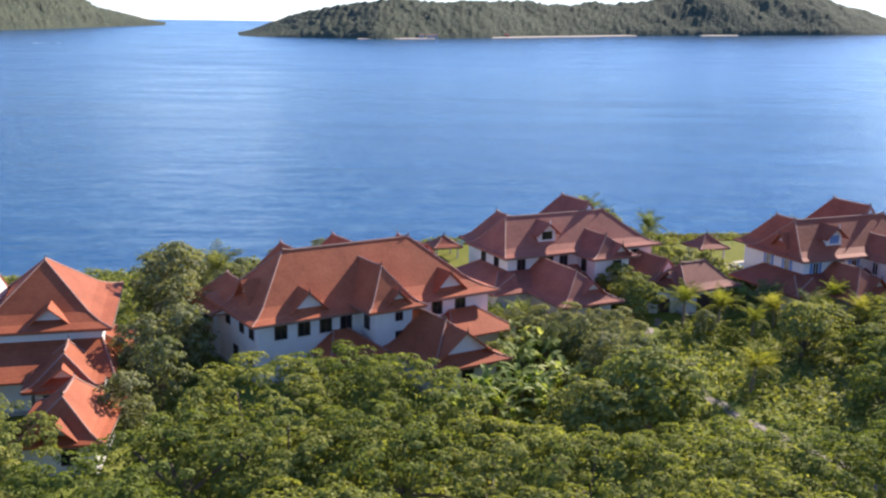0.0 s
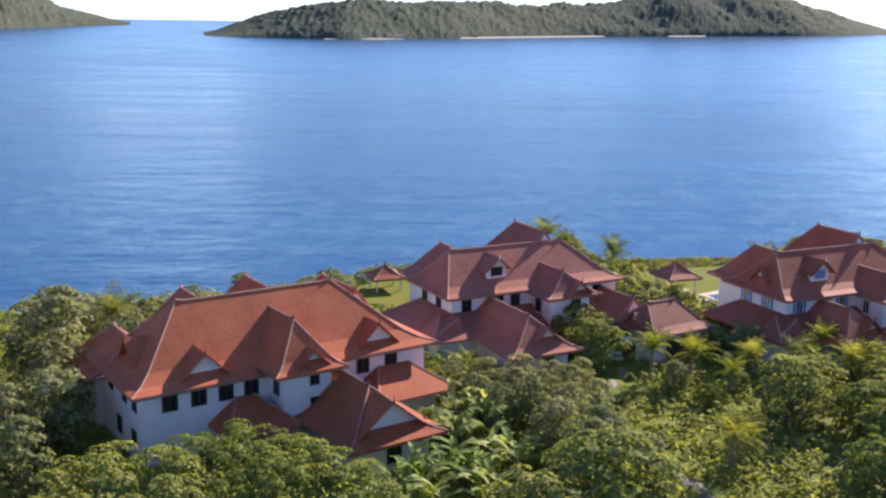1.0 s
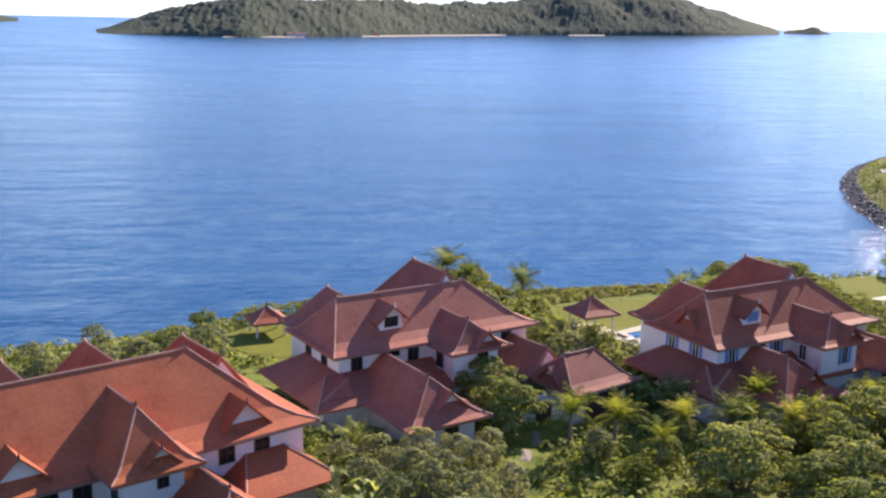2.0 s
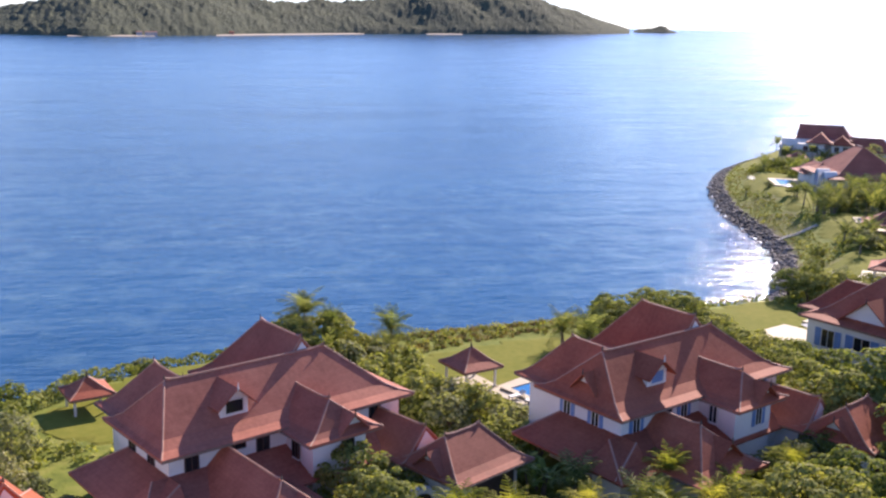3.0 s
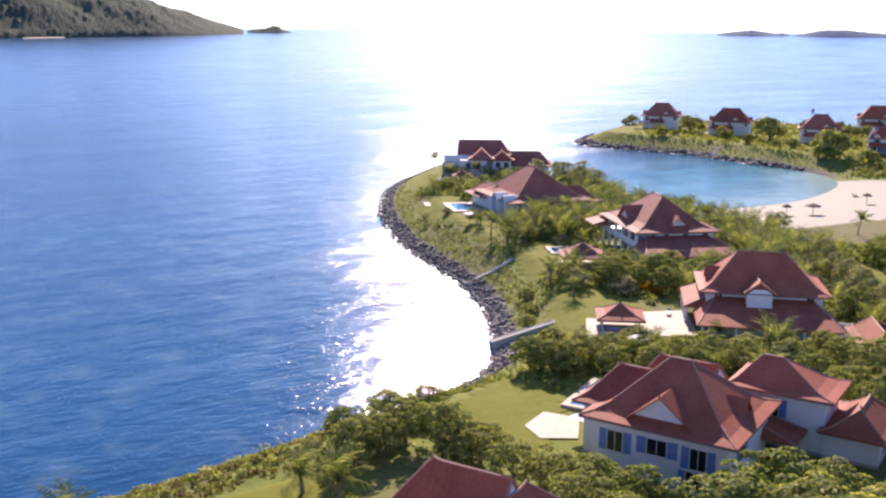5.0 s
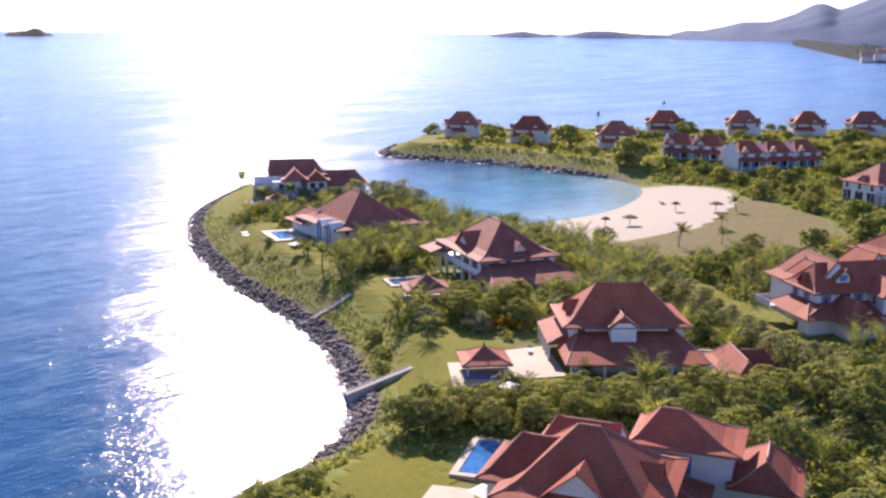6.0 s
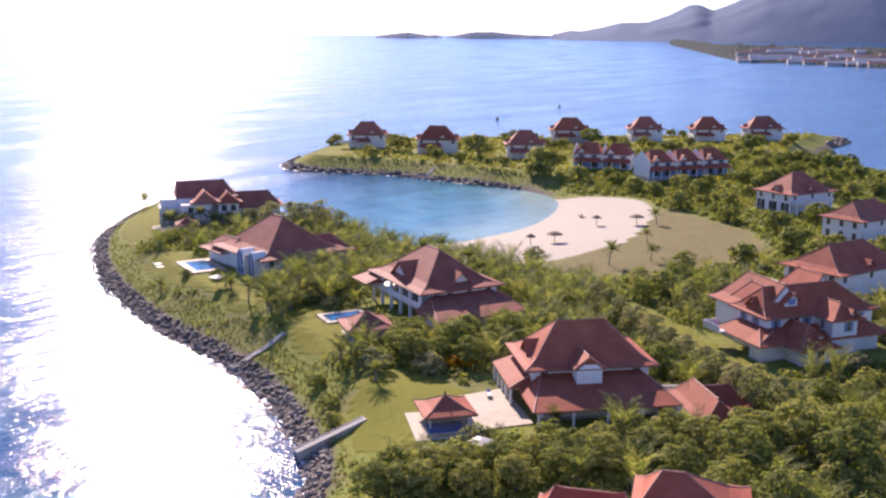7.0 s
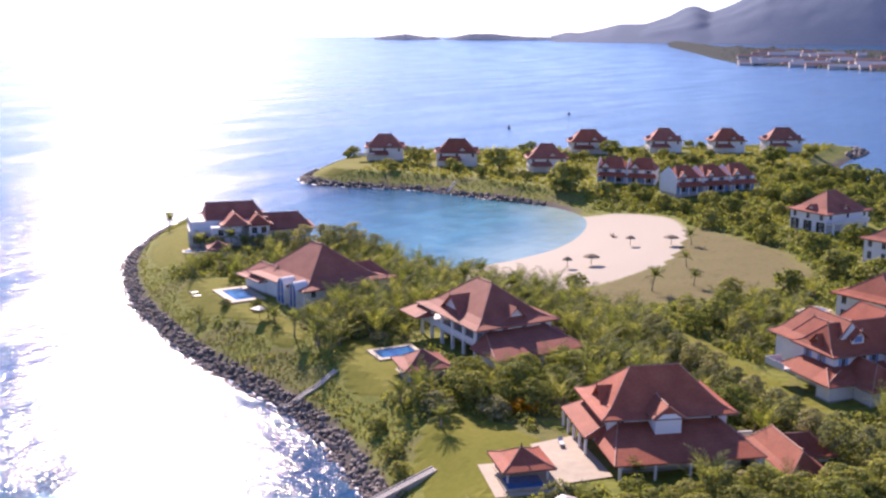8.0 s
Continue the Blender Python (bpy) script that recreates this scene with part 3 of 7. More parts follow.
                    part("ridge_cap", Shape().taper([tr(q) for q in pts], [r] * len(pts), 5), CAP, ob)
        if finials:
            for p in rid:
                q = tr((p[0], p[1], p[2] + flick))
                part("finial", Shape().taper([(q[0], q[1], q[2] - 0.1), (q[0], q[1], q[2] + 0.15), (q[0], q[1], q[2] + 0.36)], [0.11, 0.06, 0.015], 6), DARKWOOD, ob)
        self.last = (x0, x1, y0, y1, ze, sweep, zr, half, hips, swap, ob)
        return ob

    def slope(self, side):
        """Of the last roof: its eave and ridge heights, its sweep and its run, on the side '-x', '+x', '-y' or '+y'."""
        x0, x1, y0, y1, ze, sweep, zr, half, hips, swap, ob = self.last
        s = side if not swap else {"-x": "-y", "+x": "+y", "-y": "-x", "+y": "+x"}[side]
        return ze, zr, sweep, half if s[1] == "y" else (hips[0] if s[0] == "-" else hips[1])

    def gablet(self, side, at, inset, w, h, window=None, over=0.75, mat=None, face=None):
        """A small gable on the last roof's slope; with window=(material, height), a dormer with a window."""
        ze, zr, sweep, run = self.slope(side)
        x0, x1, y0, y1 = self.last[:4] if not self.last[9] else (self.last[2], self.last[3], self.last[0], self.last[1])
        zs = lambda d: ze + (zr - ze) * float(np.interp(d / run, [p[0] for p in sweep], [p[1] for p in sweep]))
        wallh = window[1] if window else 0.0
        zbot = zs(inset)
        zeave = zbot + wallh
        ztop = zeave + h
        back = inset
        while zs(back) < ztop and back < run:
            back += 0.1
        backe = inset
        while zs(backe) < zeave and backe < run:
            backe += 0.1
        if side == "-y":
            T = lambda a, d, z: (at + a, y0 + d, z)
        elif side == "+y":
            T = lambda a, d, z: (at - a, y1 - d, z)
        elif side == "-x":
            T = lambda a, d, z: (x0 + d, at - a, z)
        else:
            T = lambda a, d, z: (x1 - d, at + a, z)
        hw = w / 2
        fr = inset - over
        g = self.put("dormer" if window else "gablet", Shape().add([T(-hw, inset, zbot - 0.3), T(hw, inset, zbot - 0.3), T(hw, inset, zeave), T(0, inset, ztop), T(-hw, inset, zeave), T(-hw, backe, zeave), T(hw, backe, zeave)],
                      [(0, 1, 2, 3, 4), (1, 6, 2), (0, 4, 5)]), face or WALL)
        e = 0.55
        dz = e * h / hw
        top = [T(-hw - e, fr, zeave - dz + 0.06), T(0, fr, ztop + 0.06), T(hw + e, fr, zeave - dz + 0.06), T(-hw - e, max(backe - 0.3, inset + 0.05), zeave - dz + 0.06), T(0, back + 0.3, ztop + 0.06), T(hw + e, max(backe - 0.3, inset + 0.05), zeave - dz + 0.06)]
        bot = [(p[0], p[1], p[2] - 0.14) for p in top]
        part("gablet_roof", Shape().add(top + bot, [(0, 1, 4, 3), (1, 2, 5, 4), (6, 9, 10, 7), (7, 10, 11, 8), (0, 6, 7, 1), (1, 7, 8, 2), (0, 3, 9, 6), (2, 8, 11, 5)]), mat or self.roofmat, g)
        q = T(0, fr, ztop)
        part("finial", Shape().taper([(q[0], q[1], q[2] - 0.1), (q[0], q[1], q[2] + 0.25), (q[0], q[1], q[2] + 0.55)], [0.1, 0.06, 0.015], 6), WOODWHITE if window else DARKWOOD, g)
        if window:
            ww, wh = w * 0.62, wallh * 0.78
            part("pane", Shape().add([T(-ww / 2, inset - 0.05, zbot + 0.25), T(ww / 2, inset - 0.05, zbot + 0.25), T(ww / 2, inset - 0.05, zbot + 0.25 + wh), T(-ww / 2, inset - 0.05, zbot + 0.25 + wh)], [(0, 1, 2, 3)]), window[0], g)
            p0 = T(0, inset - 0.09, zbot + 0.25)
            turn = {"-y": 0, "+x": 90, "+y": 180, "-x": -90}[side]
            f = part("frame", Shape().ring(-ww / 2, ww / 2, 0, 0.08, 0, wh, 0.1), WOODWHITE, g)
            f.matrix_local = pose(*p0, 0, 0, turn)
        return g

    def shed(self, x0, x1, y0, y1, ze, zt, side, hip=1.0, mat=None, posts=0):
        """A lean-to roof: its eave on the given side, its top against the wall."""
        ze, zt = ze - self.base, zt - self.base
        if side == "-y":
            q = [(x0, y0, ze), (x1, y0, ze), (x1 - hip, y1, zt), (x0 + hip, y1, zt)]
        elif side == "+y":
            q = [(x1, y1, ze), (x0, y1, ze), (x0 + hip, y0, zt), (x1 - hip, y0, zt)]
        elif side == "-x":
            q = [(x0, y1, ze), (x0, y0, ze), (x1, y0 + hip, zt), (x1, y1 - hip, zt)]
        else:
            q = [(x1, y0, ze), (x1, y1, ze), (x0, y1 - hip, zt), (x0, y0 + hip, zt)]
        e1, e0 = Vector(q[1]), Vector(q[0])
        w0 = (q[3][0] if side[1] == "y" else x1 if side == "-x" else x0, q[3][1] if side[1] == "y" else q[0][1], ze)
        if side[1] == "y":
            yw = y1 if side == "-y" else y0
            c0, c1 = (q[0][0], yw, ze), (q[1][0], yw, ze)
        else:
            xw = x1 if side == "-x" else x0
            c0, c1 = (xw, q[0][1], ze), (xw, q[1][1], ze)
        vs = [*q, c0, c1] + [(p[0], p[1], p[2] - 0.18) for p in (q[0], q[1], c1, c0)]
        fs = [(0, 1, 2, 3), (1, 5, 2), (0, 3, 4), (6, 7, 1, 0), (7, 8, 5, 1), (9, 6, 0, 4), (6, 9, 8, 7)]
        ob = self.put("lower_roof", Shape().add(vs, fs), mat or self.roofmat)
        if self.caps:
            for i, j in ((0, 3), (1, 2)):
                part("ridge_cap", Shape().beam(vs[i], vs[j], 0.1), CAP, ob)
        for k in range(posts):
            s = (k + 0.5) / posts if posts > 1 else 0.5
            p = e0.lerp(e1, 0.04 + 0.92 * (k / max(posts - 1, 1)))
            ix, iy = {"-y": (0, 0.3), "+y": (0, -0.3), "-x": (0.3, 0), "+x": (-0.3, 0)}[side]
            self.put("column", Shape().box(p.x + ix - 0.16, p.x + ix + 0.16, p.y + iy - 0.16, p.y + iy + 0.16, -0.1, ze - 0.15), WALL)
        return ob

    def window(self, side, at, where, z, w=1.05, h=1.3, shutters=None, frame=None, door=False):
        """A window on a wall whose face lies at `where`; `at` runs along it, z is its middle."""
        key = (round(w, 2), round(h, 2), shutters.name if shutters else "", (frame or WOODWHITE).name)
        if key not in WINDOWS:
            fr = Shape().ring(-w / 2, w / 2, -0.1, 0.06, -h / 2, h / 2, 0.09)
            sill = Shape().box(-w / 2 - 0.18, w / 2 + 0.18, -0.16, 0.06, -h / 2 - 0.16, -h / 2 - 0.093)
            bar = Shape().box(-0.035, 0.035, -0.09, -0.05, -h / 2, h / 2)
            pane = Shape().box(-w / 2, w / 2, -0.045, 0.04, -h / 2, h / 2)
            sh = []
            if shutters:
                for sx in (-1, 1):
                    c = sx * (w / 2 + 0.09 + w * 0.26)
                    sh.append(Shape().box(c - w * 0.25, c + w * 0.25, -0.09, 0.02, -h / 2 - 0.05, h / 2 + 0.05).mesh("shutter", shutters))
            WINDOWS[key] = (fr.mesh("window_frame", frame or WOODWHITE), pane.mesh("pane", GLASS), sh, sill.mesh("sill", WALL), bar.mesh("mullion", frame or WOODWHITE))
        fm, pm, sh, sill, bar = WINDOWS[key]
        turn = {"-y": 0, "+x": 90, "+y": 180, "-x": -90}[side]
        x, y = (at, where) if side[1] == "y" else (where, at)
        win = new("window", fm)
        win.parent = self.ob
        win.matrix_local = pose(x, y, z - self.base, 0, 0, turn)
        part("pane", pm, None, win)
        part("sill", sill, None, win)
        part("mullion", bar, None, win)
        for s in sh or ():
            part("shutter", s, None, win)
        return win


WINDOWS = {}


def garden_gazebo(x, y, turn, size, base, eave=2.3, rise=1.7, mat=None, label="open garden gazebo with a red tiled pyramid roof"):
    h = House("gazebo", label, x, y, turn, base, mat or ROOF, category="gazebo", group="garden gazebos")
    s = size / 2
    h.roof(-s, s, -s, s, base + eave, base + eave + rise, "x", (s - 0.15, s - 0.15), TENT, finials=False)
    q = base + eave + rise - h.base
    h.put("finial", Shape().taper([(0, 0, q - 0.1), (0, 0, q + 0.4), (0, 0, q + 0.7)], [0.14, 0.1, 0.02], 6), DARKWOOD)
    for px in (-1, 1):
        for py in (-1, 1):
            h.put("post", Shape().box(px * s * 0.74 - 0.11, px * s * 0.74 + 0.11, py * s * 0.74 - 0.11, py * s * 0.74 + 0.11, -0.1, eave), WALL)
    h.put("floor_slab", Shape().box(-s * 0.85, s * 0.85, -s * 0.85, s * 0.85, -0.3, 0.25), PAVING)
    return h


def villa_large():
    """The long villa with dark windows."""
    h = House("villa", "white two-storey villa with a long red tiled roof, dark windows", -17.5, 91.9, 33.7, 6.0, ROOF_ORANGE)
    h.walls(1, 28.3, 1, 13, 12.55)
    h.roof(0, 29.3, 0, 14, 12.6, 18.1, "x", (6.3, 7.8))
    h.gablet("-y", 6.6, 1.7, 3.6, 1.75)
    h.gablet("-y", 23.4, 1.7, 3.6, 1.75)
    h.gablet("-x", 7.0, 2.4, 3.0, 1.6)
    # back wings
    h.walls(7.5, 12.5, 11, 19, 12.4)
    h.roof(6.5, 13.5, 7, 20, 12.6, 16.9, "y", (0.2, 4.0))
    h.walls(14.5, 19.5, 11, 20, 12.4)
    h.roof(13.5, 20.5, 7, 21, 12.6, 17.0, "y", (0.2, 4.0))
    h.walls(22, 28.0, 12, 18, 12.0)
    h.roof(21, 29, 8, 19, 12.3, 16.4, "y", (0.2, 3.5))
    h.walls(0.4, 6, 12, 16.5, 11.5)
    h.roof(-1.0, 7, 9, 17.5, 11.8, 14.6, "y", (0.2, 3.0))
    # front wing
    h.walls(12.4, 16.8, -1.9, 3, 13.0)
    h.roof(11.2, 18.0, -2.9, 6.8, 13.1, 16.8, "y", (3.6, 0.2))
    h.gablet("-y", 15.0, 1.2, 2.0, 0.95)
    for x in (3.4, 5.9, 8.3, 10.6):
        h.window("-y", x, 1.0, 11.35, 1.15, 1.35, None, DARKWOOD)
    for x in (21.6, 24.6):
        h.window("-y", x, 1.0, 11.35, 1.15, 1.4, None, DARKWOOD)
    h.window("-x", -0.3, 12.4, 11.4, 0.9, 1.3, None, DARKWOOD)
    h.window("-y", 15.2, -1.9, 12.0, 0.7, 0.75, None, DARKWOOD)
    h.window("-y", 15.2, -1.9, 10.0, 0.7, 0.75, None, DARKWOOD)
    for y in (2.6, 5.2, 9.0):
        h.window("-x", y, 1.0, 11.3, 0.95, 1.3, None, DARKWOOD)
    for y in (3, 7):
        h.window("-x", y, 1.0, 8.0, 1.0, 1.4, None, DARKWOOD)
    # ground-floor roofs
    h.walls(14.4, 21.4, -10.5, 1, 9.0)
    h.roof(13.2, 22.6, -11.6, 1.2, 9.1, 12.4, "y", (5.0, 0.2))
    h.gablet("-y", 18.0, 1.9, 5.6, 2.2)
    h.walls(21, 27.5, -2.4, 1, 9.0)
    h.shed(20.6, 29.0, -3.8, 1.0, 9.2, 10.9, "-y", 2.6)
    h.shed(6.6, 13.4, -3.6, 1.0, 8.8, 10.7, "-y", 2.6)
    h.walls(7.6, 13.4, -2.6, 1, 8.8)
    h.window("-y", 18, -10.5, 7.7, 1.2, 1.4, None, DARKWOOD)
    return h


def villa_court(label, x, y, turn, roof, shutters, group="villas of the estate", front=11.4):
    """A villa with a cross wing, a dormer and two back wings."""
    h = House("villa", label, x, y, turn, 6.0, roof)
    dark = shutters is None
    fr = DARKWOOD if dark else WOODWHITE
    ww = 1.05 if dark else 0.8
    h.walls(1, 23.2, 1, 10, 12.7)
    h.roof(0, 24.2, 0, 11, 12.8, 16.9, "x", (3.0, 6.0))
    h.gablet("-y", 7.4 if dark else 6.8, 2.3, 2.5, 1.1, (GLASS if dark else BLUE, 1.35))
    if not dark:
        h.gablet("-x", 5.5, 1.4, 2.0, 1.1)
    # back wings
    h.walls(12, 20, 9, 16, 12.7)
    h.roof(10.8, 21.2, 5.5, 17.2, 12.8, 18.0, "y", (0.2, 4.6))
    h.walls(1.8, 7.6, 9, 13.4, 12.7)
    h.roof(0.8, 8.6, 5.5, 14.6, 12.8, 16.6, "y", (0.2, 3.6))
    # front cross wing
    h.walls(11.4, 16.6, -3.0, 2, 12.5)
    h.roof(10.4, 17.6, -4.1, 4.2, 12.6, 14.9, "y", (2.6, 0.05))
    h.gablet("-y", 14.9, 0.9, 2.2, 1.1)
    h.window("-y", 2.9, 1.0, 11.4, ww, 1.55, shutters, fr)
    h.window("-y", 6.6, 1.0, 12.0, 1.9, 0.6, None, fr)
    h.window("-y", 9.2, 1.0, 11.3, ww, 1.7, shutters, fr)
    h.window("-y", 14.8, -3.0, 11.0, ww, 1.7, shutters, fr)
    h.window("-x", 4, 1.0, 11.4, ww, 1.5, shutters, fr)
    h.window("-x", 7.5, 1.0, 11.4, ww, 1.5, shutters, fr)
    h.window("-x", -0.8, 11.2, 11.2, 0.8, 1.5, None, fr)
    h.window("-y", 20.5, 1.0, 11.3, ww, 1.5, shutters, fr)
    # ground-floor roofs
    h.shed(-3.4, 1.0, -2.6, 10, 9.2, 10.9, "-x", 1.8)
    h.shed(-3.4, 24, -3.4, 1.0, 9.2, 10.9, "-y", 3.0)
    h.walls(-2.2, 22, -2.2, 1, 9.0)
    h.walls(2.6, 9.0, 1.2 - front, 1, 9.1)
    h.roof(1.4, 10.2, -front, 1.2, 9.2, 12.3, "y", (4.0, 0.2))
    h.gablet("-y", 6.6, 2.0, 2.4, 1.1)
    h.window("-y", 6.5, 1.2 - front, 7.8, 1.3, 1.5, None, fr)
    return h


def garage(label, x, y, turn, roof):
    h = House("garage", label, x, y, turn, 6.0, roof, category="garage", group="garages")
    h.walls(0.9, 8.1, 1.1, 7.0, 9.3)
    h.roof(0, 9.0, 0, 8.0, 9.4, 12.0, "x", (2.2, 2.6))
    h.gablet("-x", 4.0, 0.9, 2.2, 1.0)
    # no door: a dark slab on the wall paints the shade of the open mouth
    h.put("garage_door", Shape().box(2.6, 7.6, 1.0, 1.2, 0, 2.5), DARKWOOD, None, "dark slab in place of the shade inside the open garage mouth")
    h.walls(0.6, 4.6, 7.5, 18, 9.2)
    h.roof(-0.3, 5.6, 6.5, 19, 9.4, 11.9, "y", (0.2, 2.0))
    return h


def build_near_villas():
    villa_large()
    villa_court("white villa with brown tiled roofs, a dark dormer and dark windows", 7.9, 122.4, 27, ROOF_BROWN, None)
    villa_court("white villa with red tiled roofs, a white dormer and blue shutters", 45.2, 123.4, 24, ROOF, BLUE, front=7.6)
    garage("brown-roofed garage beside the villa", 30.4, 120.4, 31, ROOF_BROWN)
    garage("red-roofed garage beside the blue-shuttered villa", 67.5, 120.2, 28, ROOF)
    # west villa
    h = House("villa", "white villa with an orange tiled roof and stepped lower roofs", -52, 85.3, 15, 6.0, ROOF_ORANGE)
    h.walls(-2, 21, 1, 17, 12.55)
    h.roof(8.5, 22, 0, 18, 12.6, 17.6, "y", (8.6, 8.6))
    h.gablet("-y", 16.2, 2.0, 3.0, 1.3)
    h.roof(-3, 11, 1.5, 16.5, 12.62, 16.4, "x", (6.5, 0.3))
    h.shed(5, 22.5, -5, 1, 9.4, 11.4, "-y", 1.5)
    h.walls(6, 15, -4, 1, 9.2)
    h.shed(21, 24, 3, 9, 9.4, 10.8, "+x", 1.0)
    h.walls(15.8, 20.6, -7.0, -3, 9.4)
    h.roof(14.8, 21.6, -8.0, -1, 9.5, 11.9, "y", (3.0, 0.2))
    h.gablet("-y", 18.2, 1.3, 2.4, 1.0)
    h.window("-y", 17.0, -7.0, 8.2, 0.8, 1.0, None, DARKWOOD)
    h.window("-y", 19.2, -7.0, 8.2, 0.8, 1.0, None, DARKWOOD)
    g = House("outbuilding", "low white outbuilding with an orange tiled hip roof", -32.2, 70.9, 9, 5.8, ROOF_ORANGE, category="outbuilding", group="outbuildings")
    g.walls(0.8, 6.4, 1, 9.4, 8.9)
    g.roof(-0.2, 7.3, 0, 10.5, 9.0, 11.8, "y", (3.4, 2.6))
    g.gablet("-y", 3.6, 1.0, 2.4, 1.1)
    g.window("-y", 4.4, 1.0, 7.6, 1.2, 1.2, None, DARKWOOD)
    # villa by the lawn, blue shutters
    h = House("villa", "white villa with a steep dark-red pyramid roof and blue shutters", 87.0, 138.5, 22.5)
    h.walls(1.1, 14.4, 1.1, 15.1, 11.9)
    h.roof(0, 15.5, 0, 16.2, 12.0, 17.2, "y", (7.4, 6.6))
    h.gablet("-x", 8.2, 1.8, 6.0, 2.5)
    h.gablet("-y", 8.2, 2.2, 2.4, 1.3)
    h.walls(4.4, 12.2, 14, 17.6, 11.9)
    h.roof(3.4, 13.2, 10.8, 18.6, 12.02, 15.2, "y", (0.2, 3.2))
    h.walls(14, 18.6, 3, 9, 11.4)
    h.walls(17.5, 24.0, -4, 5.5, 12.35)
    h.roof(16.4, 25.0, -5, 6.5, 12.4, 15.1, "y", (6.4, 2.8))
    h.walls(12, 18.5, 8, 14.5, 11.6)
    h.roof(10.8, 19.6, 6.6, 15.6, 11.8, 14.7, "y", (0.2, 2.0))
    h.walls(17.2, 25.4, -9.6, -4, 9.2)
    h.roof(16.0, 26.6, -10.9, -3.6, 9.3, 11.6, "x", (2.6, 3.0))
    h.shed(12, 17, -2.5, 3, 8.8, 10.4, "-y", 1.2)
    for y in (4.0, 12.6):
        h.window("-x", y, 1.1, 9.6, 1.6, 2.1, BLUE)
    h.window("-x", 8.2, 1.1, 9.9, 2.0, 1.6, BLUE)
    h.window("-x", 1.6, 17.5, 10.4, 1.5, 1.9, BLUE)
    h.window("-x", 4.4, 1.1, 7.2, 1.4, 2.0, BLUE)
    h.window("-y", 21.3, -9.6, 7.8, 1.5, 1.6, BLUE)
    h.window("-y", 5.5, 1.1, 9.8, 1.5, 1.9, BLUE)


build_near_villas()


def villa_verandah(label, x, y, turn, w, d, ze, zr, hips, axis, ridge_roof=ROOF, low=True, base=6.0, group="villas of the point", shut=None, detail=2, setback=0.0):
    """A two-storey villa with a broad hip roof, a lower roof along the front and a columned verandah."""
    h = House("villa", label, x, y, turn, base, ridge_roof, group=group, caps=detail > 0)
    h.walls(1.2 + setback, w - 1.2, 1.2, d - 1.2, ze - 0.05)
    h.roof(0, w, 0, d, ze, zr, axis, hips)
    if low:
        h.shed(-0.6, w + 0.6, -7.5, 1.2, ze - 3.2, ze - 0.9, "-y", 3.2, posts=5)
        h.walls(1.5, w - 1.5, -4.5, 1.2, ze - 3.0)
    for x in np.linspace(3 + setback, w - 3, 3):
        h.window("-y", float(x), 1.2, ze - 1.2, 1.0, 1.3, shut)
    for y in np.linspace(3, d - 3, 3):
        h.window("-x", float(y), 1.2 + setback, ze - 1.4, 1.1, 1.6, shut)
        h.window("-x", float(y), 1.2 + setback, ze - 4.4, 1.1, 1.9, shut)
    return h


